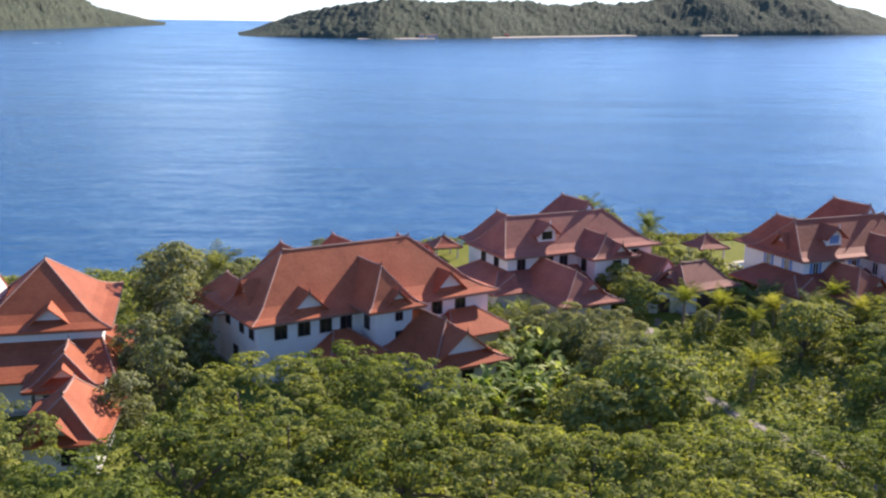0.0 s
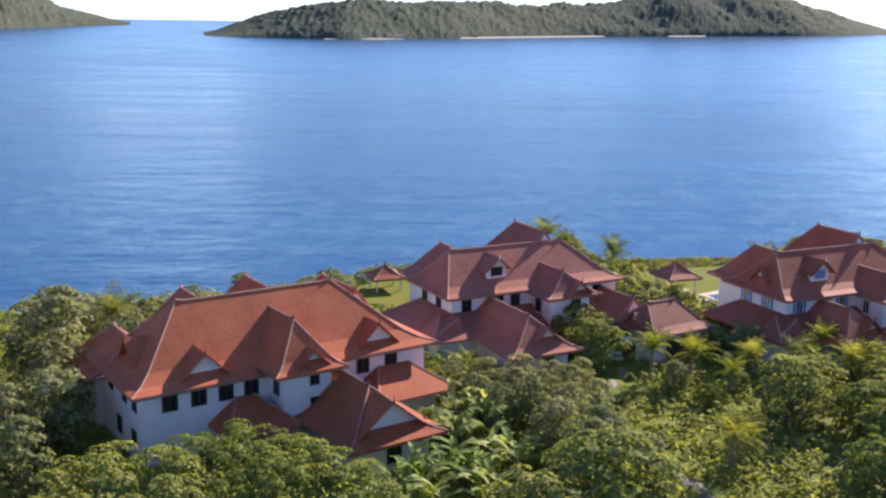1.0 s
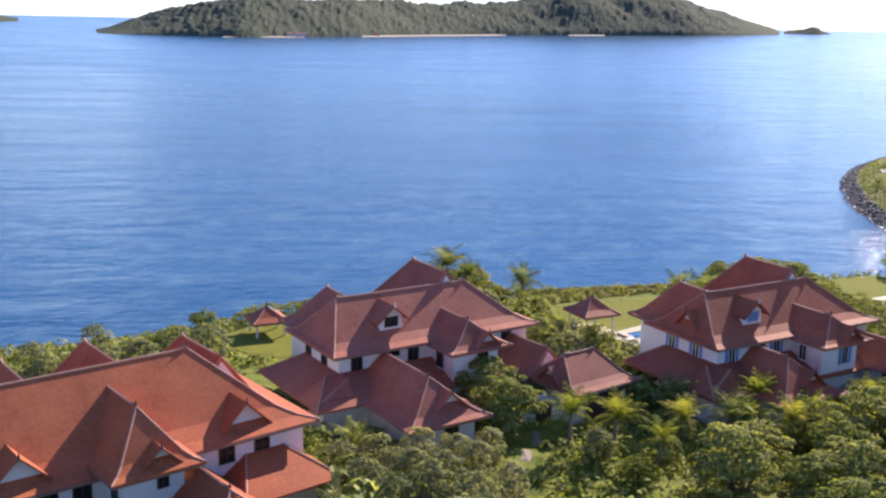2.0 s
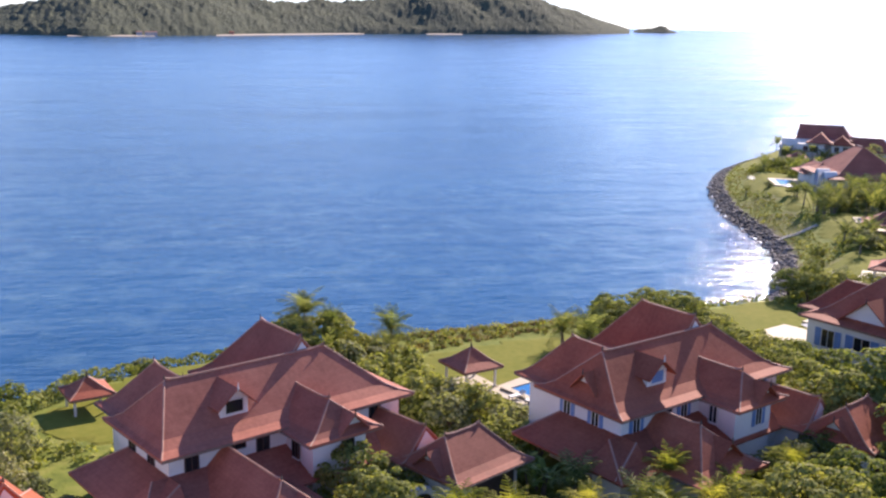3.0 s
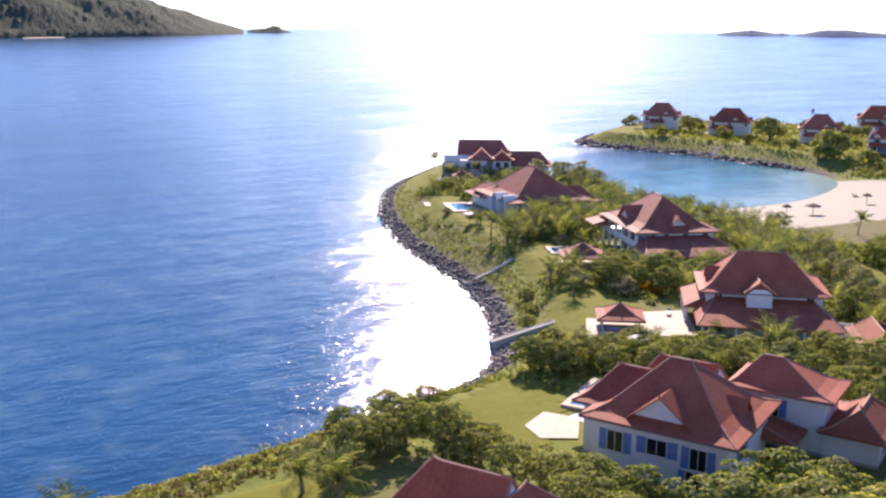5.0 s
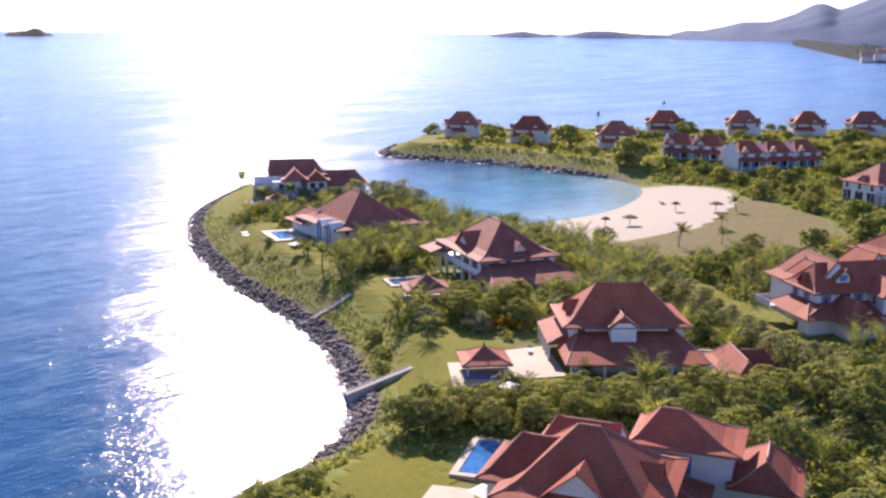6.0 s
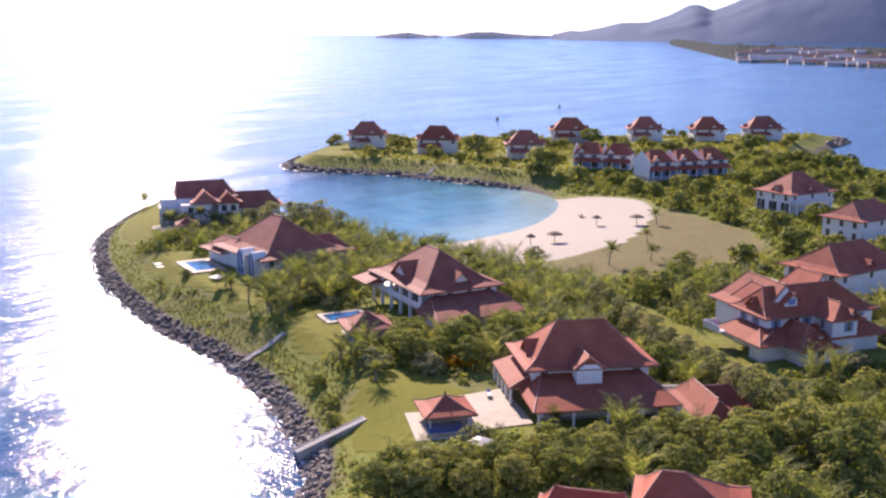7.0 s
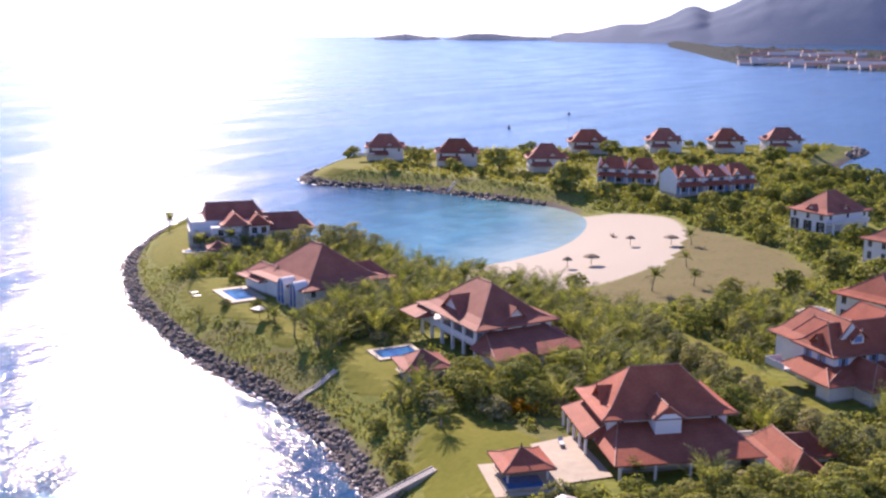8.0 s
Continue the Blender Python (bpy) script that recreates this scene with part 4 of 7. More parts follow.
def build_point_villas():
    # villa with the gazebo pool
    h = villa_verandah("white villa with a large dark-red roof over a lower roof", 131.1, 182.2, -44.6, 19.4, 13.5, 11.5, 16.6, (6.0, 6.2), "x")
    h.gablet("-x", 6.7, 2.0, 3.2, 1.6)
    h.walls(6.9, 10.5, -1.7, 2, 12.2, bottom=9.3)
    h.roof(6.5, 10.9, -1.9, 3.6, 12.1, 13.6, "y", (0.3, 0.2), STRAIGHT)
    h.shed(-2.0, 1.2, 1, 13, 8.8, 10.2, "-x", 1.0, posts=5)
    h.walls(18.9, 20.4, -6.2, -0.6, 7.6)
    g = House("garage", "low garage with a terracotta tiled roof behind a hedge", 145.0, 155.6, 45, 6.0, category="garage", group="garages")
    g.ob.location.z -= 2.6
    g.walls(0.8, 13, 0.8, 5.4, 8.4)
    g.roof(0, 14, 0, 6.3, 8.5, 11.0, "x", (2.4, 2.4))
    g.walls(6.8, 13, -3, 1, 8.3)
    g.roof(6, 13.6, -4, 3, 8.4, 10.4, "y", (2.4, 0.2))
    # villa with columns
    h = villa_verandah("white villa with a brown pyramid roof and a columned verandah", 154.5, 218.7, -25, 17.6, 23, 11.8, 17.4, (9.4, 8.4), "y", ROOF_BROWN, setback=3.6)
    h.gablet("-y", 9.5, 2.6, 3.6, 1.8)
    h.gablet("-x", 12.5, 2.4, 6.2, 2.6)
    h.put("balcony", Shape().box(0.3, 4.8, 1.0, 22, 2.75, 3.05), WOODWHITE)
    for k in range(6):
        h.put("column", Shape().box(0.4, 0.9, 1.4 + k * 4.0 - 0.25, 1.4 + k * 4.0 + 0.25, -0.2, 5.45), WALL)
    h.put("balcony_rail", Shape().box(0.45, 0.6, 1.2, 22, 3.05, 3.9), WOODWHITE)
    h.shed(16.6, 19.6, 1, 9, 8.8, 10.4, "+x", 1.0)
    h.shed(-3.0, 1.0, 17, 24, 10.4, 11.4, "-x", 0.6)
    # villa with twin arched gables
    h = villa_verandah("villa with a tall brown hip roof and two white blue-glazed gables", 161, 266, -15, 22, 24, 10.2, 17.2, (10, 9.5), "y", ROOF_BROWN, low=False)
    for y in (3.6, 8.6):
        h.walls(-0.4, 1.5, y - 1.6, y + 1.6, 9.4)
        n = 10
        vault = [(x, y - 1.6 * math.cos(math.pi * k / n), 3.4 + 2.3 * math.sin(math.pi * k / n)) for x in (-0.4, 2.6) for k in range(n + 1)]
        h.put("arched_bay", Shape().add(vault, [(k + 1, k, n + 1 + k, n + 2 + k) for k in range(n)] + [tuple(range(n + 1))]), WALL)
        arch = [(math.cos(math.pi * k / n), math.sin(math.pi * k / n)) for k in range(n + 1)]
        pane = [(-0.46, y - 1.35, 0.3)] + [(-0.46, y - 1.35 * c, 3.4 + 1.9 * q) for c, q in arch] + [(-0.46, y + 1.35, 0.3)]
        win = h.put("window", Shape().add(pane, [tuple(range(len(pane)))]), BLUEGLASS, None, "tall arched blue-tinted window")
        rim = [(-0.54, y - r * c, 3.4 + (r + 0.55) * q) for r in (1.35, 1.6) for c, q in arch]
        part("arch_trim", Shape().add(rim + [(-0.4, b, c) for _, b, c in rim], [(k, k + 1, n + 2 + k, n + 1 + k) for k in range(n)] + [(n + 1 + k, n + 2 + k, 3 * n + 4 + k, 3 * n + 3 + k) for k in range(n)]), WALL, win)
        for b in (y - 1.6, y - 0.06, y + 1.4):
            part("mullion", Shape().box(-0.56, -0.4, b, b + (0.1 if b == y - 0.06 else 0.2), 0.2, 3.5 if b != y - 0.06 else 5.2), WALL, win)
    h.walls(20, 25, 4, 13, 9.2)
    h.roof(18, 26, 3, 14, 9.3, 12.4, "x", (0.3, 3.6))
    h.walls(1, 8, 18, 27, 9.0)
    h.roof(-1, 9, 17, 28, 9.2, 11.8, "y", (0.2, 3))
    # villa on the point
    h = House("villa", "grey-white villa with terraces and a low brown roof", 190, 337, -36, 6.0, ROOF_BROWN, group="villas of the point")
    h.walls(1, 21, 1, 13, 12.4)
    h.roof(5, 22, 1.5, 14, 12.6, 16.4, "x", (0.6, 3.4))
    h.walls(0.6, 6, -2, 8, 9.6, GREYWALL)
    h.put("terrace_rail", Shape().box(0.6, 6, -2.1, -1.95, 3.6, 4.5), WOODWHITE)
    h.put("terrace_rail", Shape().box(0.5, 0.62, -2, 8, 3.6, 4.5), WOODWHITE)
    h.walls(6, 14, -4, 2, 11.4)
    h.roof(8.5, 16.5, -5, 4, 12.0, 14.6, "y", (3.2, 0.2))
    h.roof(15, 22.5, -4, 6, 11.6, 14.0, "y", (3.0, 0.2), mat=ROOF)
    h.walls(16, 21.5, -3, 3, 11.5)
    h.walls(21, 33, -1, 9, 9.6)
    h.roof(20, 34.5, -2, 10, 9.8, 13.4, "x", (0.3, 4.0))
    for x in (8.5, 11.5, 17.5, 20):
        h.window("-y", x, -4.0 if x < 14 else -3.0, 10.0, 1.3, 1.6, None)
    for x in (2.0, 4.6):
        h.window("-y", x, -2.0, 8.0, 1.4, 2.0, None)
    # villas along the road
    h = villa_court("white villa with red roofs, a dormer and blue shutters", 182.6, 166.6, -34, ROOF, BLUE, front=7.6)
    h.walls(1.6, 10.6, 9, 16.8, 12.7)
    h.roof(0.4, 11.8, 3.0, 18.0, 12.82, 17.6, "y", (0.2, 4.0))
    h.ob.location.z -= 3.0
    h.put("balcony", Shape().box(-4.6, -1.2, 6.5, 11.5, 3.0, 3.3), WOODWHITE)
    h.put("balcony_rail", Shape().box(-4.6, -4.5, 6.5, 11.5, 3.3, 4.2), WOODWHITE)
    h.put("balcony_rail", Shape().box(-4.5, -1.2, 11.4, 11.5, 3.3, 4.2), WOODWHITE)
    h = villa_verandah("villa with a broad red tiled roof half hidden by trees", 226.5, 166.5, -20, 24, 16, 8.8, 13.4, (6, 6), "x", ROOF, low=False, base=3.2, group="villas of the road")
    h.gablet("-y", 12, 2, 3, 1.3)
    h = villa_verandah("pale villa with a brown tiled roof and a columned ground floor", 322, 208, -24, 21, 16, 9.6, 15.2, (8.6, 8.2), "x", ROOF_BROWN, low=False, base=3.2, group="villas of the road")
    h.gablet("-y", 10, 2, 3.2, 1.4)
    h.gablet("-x", 7.5, 2, 3.2, 1.4)
    # wide dark panes stand in for the shaded openings of the verandah
    for y in (3.2, 8.0, 12.8):
        h.window("-x", y, 1.2, 5.2, 3.0, 3.0)
    for k in range(5):
        h.put("column", Shape().box(1.5 + k * 3.6, 2.0 + k * 3.6, -1.4, -0.9, -0.2, 3.6), WALL)
    h.put("balcony", Shape().box(0.5, 17, -1.6, 1.2, 3.4, 3.7), WOODWHITE)
    h.put("balcony_rail", Shape().box(0.5, 17, -1.6, -1.5, 3.7, 4.6), WOODWHITE)
    h = villa_verandah("pale villa with a brown roof beside the field", 288, 178.5, -20, 20, 14, 9.6, 13.6, (5, 5), "x", ROOF_BROWN, low=False, base=3.2, group="villas of the road")


build_point_villas()


def build_spit_villas():
    kinds = [(366.5, 427, -52, 19, 13, 5.0), (369, 389, -55, 20, 13, 5.0), (376, 346, -52, 18, 12, 5.0), (444, 364, -50, 20, 12, 5.0),
             (473, 337, -53, 18, 13, 5.0), (491, 312, -53, 18, 13, 5.0), (511, 292, -50, 20, 12, 5.0)]
    for k, (x, y, turn, w, d, b) in enumerate(kinds):
        h = villa_verandah("white two-storey villa with a dark-red roof on the spit", x, y, turn, w, d, b + 6.2, b + 11.8, (6.5, 6.5), "x", ROOF if k % 2 else ROOF_BROWN, low=False, base=b, group="villas of the spit")
        h.gablet("-y", w * 0.62, 1.6, 3.0, 1.5)
        h.gablet("-x", d * 0.5, 1.4, 2.6, 1.3)
        h.gablet("+x", d * 0.5, 1.4, 2.6, 1.3)
        h.shed(2, w * 0.6, -3.2, 1.2, b + 3.3, b + 4.7, "-y", 0.8, posts=4)
        if k == 0:
            h.put("balcony", Shape().box(-3, 5, -3, 1.2, 2.9, 3.2), WOODWHITE)
            h.put("balcony_rail", Shape().box(-3, 5, -3, -2.9, 3.2, 4.0), WOODWHITE)
    for x, y, turn, n in ((371, 310, -72, 2), (361, 273, -34, 3)):
        h = House("row_house", "white row of houses with steep red roofs and blue ground floors", x, y, turn, 5.0, ROOF, group="row houses of the spit")
        for k in range(n):
            x0 = k * 11.5
            h.walls(x0, x0 + 11, 0, 10, 10.6)
            h.roof(x0 + 0.1, x0 + 10.9, -0.8, 11, 10.8, 14.6, "x", (2.6, 2.6))
            h.gablet("-y", x0 + 3.0, 0.8, 3.6, 2.0)
            h.put("party_wall", Shape().add([(x0 - 0.25, -0.6, 0), (x0 - 0.25, 10.6, 0), (x0 - 0.25, 10.6, 6.0), (x0 - 0.25, 5.2, 9.4), (x0 - 0.25, -0.6, 6.0), (x0 + 0.15, -0.6, 0), (x0 + 0.15, 10.6, 0), (x0 + 0.15, 10.6, 6.0), (x0 + 0.15, 5.2, 9.4), (x0 + 0.15, -0.6, 6.0)], [(4, 3, 2, 1, 0), (5, 6, 7, 8, 9), (0, 5, 9, 4), (4, 9, 8, 3), (3, 8, 7, 2), (2, 7, 6, 1)]), WALL)
            h.shed(x0, x0 + 11.2, -3.0, 0, 7.9, 9.2, "-y", 0.8, posts=4)
            h.put("ground_floor_front", Shape().box(x0 + 0.1, x0 + 10.9, -0.12, -0.02, 0, 2.9), PALEBLUE)
            h.window("-y", x0 + 3, 0.0, 9.6, 1.2, 1.4, BLUE)
            h.window("-y", x0 + 8, 0.0, 9.6, 1.2, 1.4, BLUE)
            h.window("-y", x0 + 3, -0.12, 6.6, 2.2, 2.2, BLUE)
            h.window("-y", x0 + 8, -0.12, 6.6, 2.2, 2.2, BLUE)


build_spit_villas()
garden_gazebo(-0.4, 152.5, 20, 4.6, 5.6, 2.4, 1.4)
garden_gazebo(39.9, 152.3, 20, 5.2, 6.0, 2.6, 1.8, ROOF_BROWN)
garden_gazebo(120.6, 188.2, -40, 7.2, 6.0, 2.1, 1.7)
garden_gazebo(144.5, 222.8, -35, 8.6, 6.0, 2.2, 2.2, ROOF_BROWN)
garden_gazebo(187.5, 322, -36, 6.0, 6.0, 2.2, 1.6, ROOF_BROWN)

# ---- plants: meshes made once, shared by all plants of a kind ----
rng = np.random.default_rng(7)


def leaf_quads(centres, ups, size, rng, long=1.6, droop=0.0):
    """Pointed leaves: one small bent quad each, at a centre, lying across its 'up'."""
    n = len(centres)
    ups = ups / np.maximum(np.linalg.norm(ups, axis=1, keepdims=True), 1e-6)
    r = rng.normal(size=(n, 3))
    a = np.cross(ups, r)
    a /= np.maximum(np.linalg.norm(a, axis=1, keepdims=True), 1e-6)
    b = np.cross(ups, a)
    s = size * rng.uniform(0.6, 1.25, (n, 1))
    tip = centres + a * s * long * 0.5 - ups * s * droop
    tail = centres - a * s * long * 0.5
    l, q = centres + b * s * 0.42 + ups * s * 0.12, centres - b * s * 0.42 + ups * s * 0.12
    return np.stack([tail, l, tip, q], 1).reshape(-1, 3)


def quads_mesh(name, verts, mat):
    n = len(verts) // 4
    me = bpy.data.meshes.new(name)
    me.vertices.add(len(verts))
    me.vertices.foreach_set("co", np.ascontiguousarray(verts, dtype=np.float32).ravel())
    me.loops.add(len(verts))
    me.loops.foreach_set("vertex_index", np.arange(len(verts), dtype=np.int32))
    me.polygons.add(n)
    me.polygons.foreach_set("loop_start", np.arange(0, 4 * n, 4, dtype=np.int32))
    me.update(calc_edges=True)
    me.materials.append(mat)
    return me


def crown_points(rng, radius, height, clumps, per, clump_r, flat=0.6, low=-0.35, lump=0.25):
    """Leaf places and directions of a crown: clumps over a lumpy dome, leaves over each clump."""
    C, U = [], []
    lobes = rng.normal(size=(7, 3))
    lobes /= np.linalg.norm(lobes, axis=1, keepdims=True)
    while len(C) < clumps:
        d = rng.normal(size=3)
        d /= np.linalg.norm(d)
        if d[2] < low:
            continue
        k = 1 + lump * (np.max(lobes @ d) - 0.6) + rng.normal() * 0.06
        if rng.random() < 0.22:
            k *= rng.uniform(0.5, 0.85)
        C.append((d[0] * radius * k, d[1] * radius * k, d[2] * height * k))
        U.append(d)
    C, U = np.array(C), np.array(U)
    sz = clump_r * rng.uniform(0.6, 1.3, (clumps, 1, 1))
    o = rng.normal(size=(clumps, per, 3))
    o /= np.linalg.norm(o, axis=2, keepdims=True)
    o[:, :, 2] = np.abs(o[:, :, 2]) * 0.9 - 0.15
    P = C[:, None, :] + o * sz * np.array([1, 1, flat])
    ups = o * 0.8 + U[:, None, :] * 0.4 + np.array([0, 0, 0.5])
    return P.reshape(-1, 3), (ups + rng.normal(size=ups.shape) * 0.35).reshape(-1, 3), C


def trunk_shape(rng, height, r, C, limbs=6):
    s = Shape()
    lean = rng.normal(size=2) * 0.06 * height
    pts = [(0, 0, -0.5), (lean[0] * 0.3, lean[1] * 0.3, height * 0.35), (lean[0], lean[1], height * 0.75)]
    s.taper(pts, [r * 1.25, r, r * 0.7], 7)
    for k in rng.choice(len(C), limbs, replace=False):
        e = C[k] * 0.85
        m = (Vector(pts[1]) + Vector((e[0], e[1], e[2]))) * 0.5
        s.taper([pts[1], (m.x, m.y, m.z + 0.2), tuple(e)], [r * 0.6, r * 0.4, r * 0.12], 5)
    return s


def tree_kind(name, mat, radius, crown_h, trunk_h, clumps, per, clump_r, leaf, seed, flat=0.6, low=-0.35, lump=0.3, long=1.5):
    g = np.random.default_rng(seed)
    P, U, C = crown_points(g, radius, crown_h, clumps, per, clump_r, flat, low, lump)
    lift = np.array([0, 0, trunk_h])
    inner = g.normal(size=(clumps * 2, 3)) * np.array([radius, radius, crown_h]) * 0.36
    P2 = np.concatenate([P, inner]) + lift
    U2 = np.concatenate([U, g.normal(size=inner.shape)])
    quads = leaf_quads(P2, U2, leaf, g, long, 0.15)
    return {"name": name, "crown": quads_mesh("crown", quads, mat), "trunk": trunk_shape(g, trunk_h, radius * 0.055 + 0.08, C + lift).mesh("trunk", BARK)}


def palm_kind(seed, trunk_h, length, fronds, leaf_mat, lean=0.6):
    g = np.random.default_rng(seed)
    s = Shape()
    n = 7
    a = g.uniform(0, 6.28)
    pts = [(math.cos(a) * lean * (k / n) ** 1.6, math.sin(a) * lean * (k / n) ** 1.6, -0.4 + (trunk_h + 0.4) * k / n) for k in range(n + 1)]
    s.taper(pts, [0.24 - 0.1 * k / n for k in range(n + 1)], 7)
    top = np.array(pts[-1])
    quads = []
    for k in range(fronds):
        az = 2.4 * k + g.uniform(-0.25, 0.25)
        up = g.uniform(0.7, 1.5) if k < fronds * 0.7 else g.uniform(-0.1, 0.5)
        L = length * g.uniform(0.8, 1.15)
        m = 13
        d = np.array([math.cos(az), math.sin(az), 0])
        side = np.array([-math.sin(az), math.cos(az), 0])
        prev = top.copy()
        for j in range(m):
            t = (j + 1) / m
            ang = up - 1.05 * t * t - 0.1 * t
            p = prev + (d * math.cos(ang) + np.array([0, 0, math.sin(ang)])) * L / m
            wl = L * 0.27 * math.sin(math.pi * min(0.97, 0.18 + 0.8 * t)) + 0.06
            fw = d * math.cos(ang) + np.array([0, 0, math.sin(ang)])
            for sg in (-1, 1):
                tip = p + side * sg * wl * 0.85 + fw * wl * 0.45 - np.array([0, 0, wl * g.uniform(0.25, 0.6)])
                w = fw * (L / m) * 0.42
                quads += [prev + w * 0.2, prev + w * 1.6 + side * sg * 0.05, tip + w * 0.3, tip - w * 0.3]
            quads += [prev - side * 0.03, p - side * 0.025, p + side * 0.025, prev + side * 0.03]
            prev = p
    return {"name": "palm", "crown": quads_mesh("crown", np.array(quads), leaf_mat), "trunk": s.mesh("trunk", PALMBARK)}


def banana_kind(seed, mat):
    """A clump of broad upright leaves."""
    g = np.random.default_rng(seed)
    quads = []
    for k in range(26):
        az, up, L = g.uniform(0, 6.28), g.uniform(0.55, 1.35), g.uniform(1.8, 3.2)
        base = np.array([g.normal() * 0.7, g.normal() * 0.7, g.uniform(0.6, 2.4)])
        d, side = np.array([math.cos(az), math.sin(az), 0]), np.array([-math.sin(az), math.cos(az), 0])
        prev, m = base, 5
        for j in range(m):
            t = (j + 1) / m
            ang = up - 1.3 * t * t
            p = prev + (d * math.cos(ang) + np.array([0, 0, math.sin(ang)])) * L / m
            w0, w1 = 0.34 * math.sin(math.pi * (0.12 + 0.8 * j / m)), 0.34 * math.sin(math.pi * min(0.97, 0.12 + 0.8 * t))
            quads += [prev - side * w0 + [0, 0, 0.08], prev, p, p - side * w1 + [0, 0, 0.08], prev, prev + side * w0 + [0, 0, 0.08], p + side * w1 + [0, 0, 0.08], p]
            prev = p
    s = Shape()
    for k in range(5):
        x, y = g.normal() * 0.5, g.normal() * 0.5
        s.taper([(x, y, -0.3), (x * 1.1, y * 1.1, 1.2), (x * 1.3, y * 1.3, 2.2)], [0.16, 0.13, 0.08], 6)
    return {"name": "banana_plant", "crown": quads_mesh("leaves", np.array(quads), mat), "trunk": s.mesh("stems", BARK)}


def areca_kind(seed, mat, fronds=26, length=3.3):
    """A clump of many upright feathery fronds that arch over at their tips."""
    g = np.random.default_rng(seed)
    quads = []
    s = Shape()
    for k in range(fronds):
        az = 2.4 * k + g.uniform(-0.3, 0.3)
        out = g.uniform(0.1, 0.9)
        up = g.uniform(1.05, 1.52)
        L = length * g.uniform(0.7, 1.2)
        d, side = np.array([math.cos(az), math.sin(az), 0]), np.array([-math.sin(az), math.cos(az), 0])
        prev = d * out + np.array([0, 0, g.uniform(0.4, 2.0)])
        if k % 5 == 0:
            s.taper([(d[0] * out * 0.7, d[1] * out * 0.7, -0.3), tuple(prev)], [0.08, 0.05], 5)
        m = 9
        for j in range(m):
            t = (j + 1) / m
            ang = up - 1.25 * t * t
            fw = d * math.cos(ang) + np.array([0, 0, math.sin(ang)])
            p = prev + fw * L / m
            wl = L * 0.15 * math.sin(math.pi * min(0.97, 0.1 + 0.86 * t)) + 0.05
            for sg in (-1, 1):
                tip = p + side * sg * wl * 0.8 + fw * wl * 0.55 + np.array([0, 0, wl * g.uniform(-0.35, 0.2)])
                w = fw * (L / m) * 0.4
                quads += [prev + w * 0.2, prev + w * 1.6 + side * sg * 0.04, tip + w * 0.3, tip - w * 0.3]
            prev = p
    return {"name": "areca_palm", "crown": quads_mesh("crown", np.array(quads), mat), "trunk": s.mesh("trunk", PALMBARK)}


KINDS = {
    "areca": [areca_kind(121 + k, LEAF_PALM if k < 2 else LEAF_ARECA) for k in range(3)],
    "tuft": [tree_kind("spreading_tree", LEAF_TUFT, 5.6, 2.9, 4.0, 118, 52, 0.82, 0.26, 11 + k, 0.46, -0.15, 0.8) for k in range(3)],
    "broad": [tree_kind("broadleaf_tree", LEAF_DARK, 3.4, 3.0, 3.4, 95, 34, 0.85, 0.34, 31 + k, 0.5, -0.35, 0.45) for k in range(3)],
    "grey": [tree_kind("grey_green_tree", LEAF_GREY, 2.6, 3.6, 4.2, 110, 24, 0.75, 0.32, 41 + k, 0.8, -0.8, 0.35) for k in range(2)],
    "yellow": [tree_kind("yellow_green_tree", LEAF_YELLOW, 2.6, 2.2, 2.4, 80, 24, 0.7, 0.32, 51)],
    "shrub": [tree_kind("shrub", LEAF_DARK if k else LEAF_GREY, 1.5, 1.3, 1.0, 46, 18, 0.5, 0.28, 61 + k, 0.7, -0.5) for k in range(3)],
    "far": [tree_kind("distant_tree", LEAF_DARK if k else LEAF_TUFT, 3.6, 3.0, 3.0, 70, 11, 1.0, 0.75, 71 + k) for k in range(3)],
    "palm": [palm_kind(81 + k, 4.0 + k * 0.8, 3.9, 22, LEAF_PALM, 0.5 + 0.3 * k) for k in range(3)],
    "goldpalm": [palm_kind(91 + k, 2.8 + k * 0.6, 3.1, 19, LEAF_YELLOW, 0.3) for k in range(2)],
    "smallpalm": [palm_kind(96 + k, 1.6 + 0.5 * k, 2.9, 18, LEAF_PALM, 0.2) for k in range(2)],
    "banana": [banana_kind(101 + k, LEAF_BANANA) for k in range(2)],
    "orange": [tree_kind("flowering_bush", LEAF_ORANGE, 1.3, 1.1, 0.9, 40, 16, 0.45, 0.26, 111)],
    "redbush": [tree_kind("flowering_bush", LEAF_RED, 1.0, 0.9, 0.8, 34, 14, 0.4, 0.25, 112)],
}
WORDS = {
    "areca": ("bushy areca palm of many arching feathery fronds", "palm", "areca palms"),
    "tuft": ("wide spreading tree with tufted bright green foliage", "tree", "spreading trees"), "broad": ("rounded broadleaf tree with dense green foliage", "tree", "broadleaf trees"),
    "grey": ("tall grey-green tree with leafy sprays", "tree", "grey-green trees"), "yellow": ("small tree with yellow-green leaves", "tree", "yellow-green trees"),
    "shrub": ("dense green garden shrub", "shrub", "garden shrubs"), "far": ("green tree between the villas of the far shore", "tree", "trees of the far shore"),
    "palm": ("coconut palm with a slender trunk and feathery fronds", "palm", "coconut palms"), "goldpalm": ("short golden palm with arching yellow fronds", "palm", "golden palms"),
    "smallpalm": ("low palm with arching green fronds", "palm", "low palms"), "banana": ("clump of broad-leaved banana plants", "plant", "banana plants"),
    "orange": ("bush covered in orange flowers", "bush", "flowering bushes"), "redbush": ("bush with red flowers near the shore", "bush", "flowering bushes"),
}
TAKEN = []


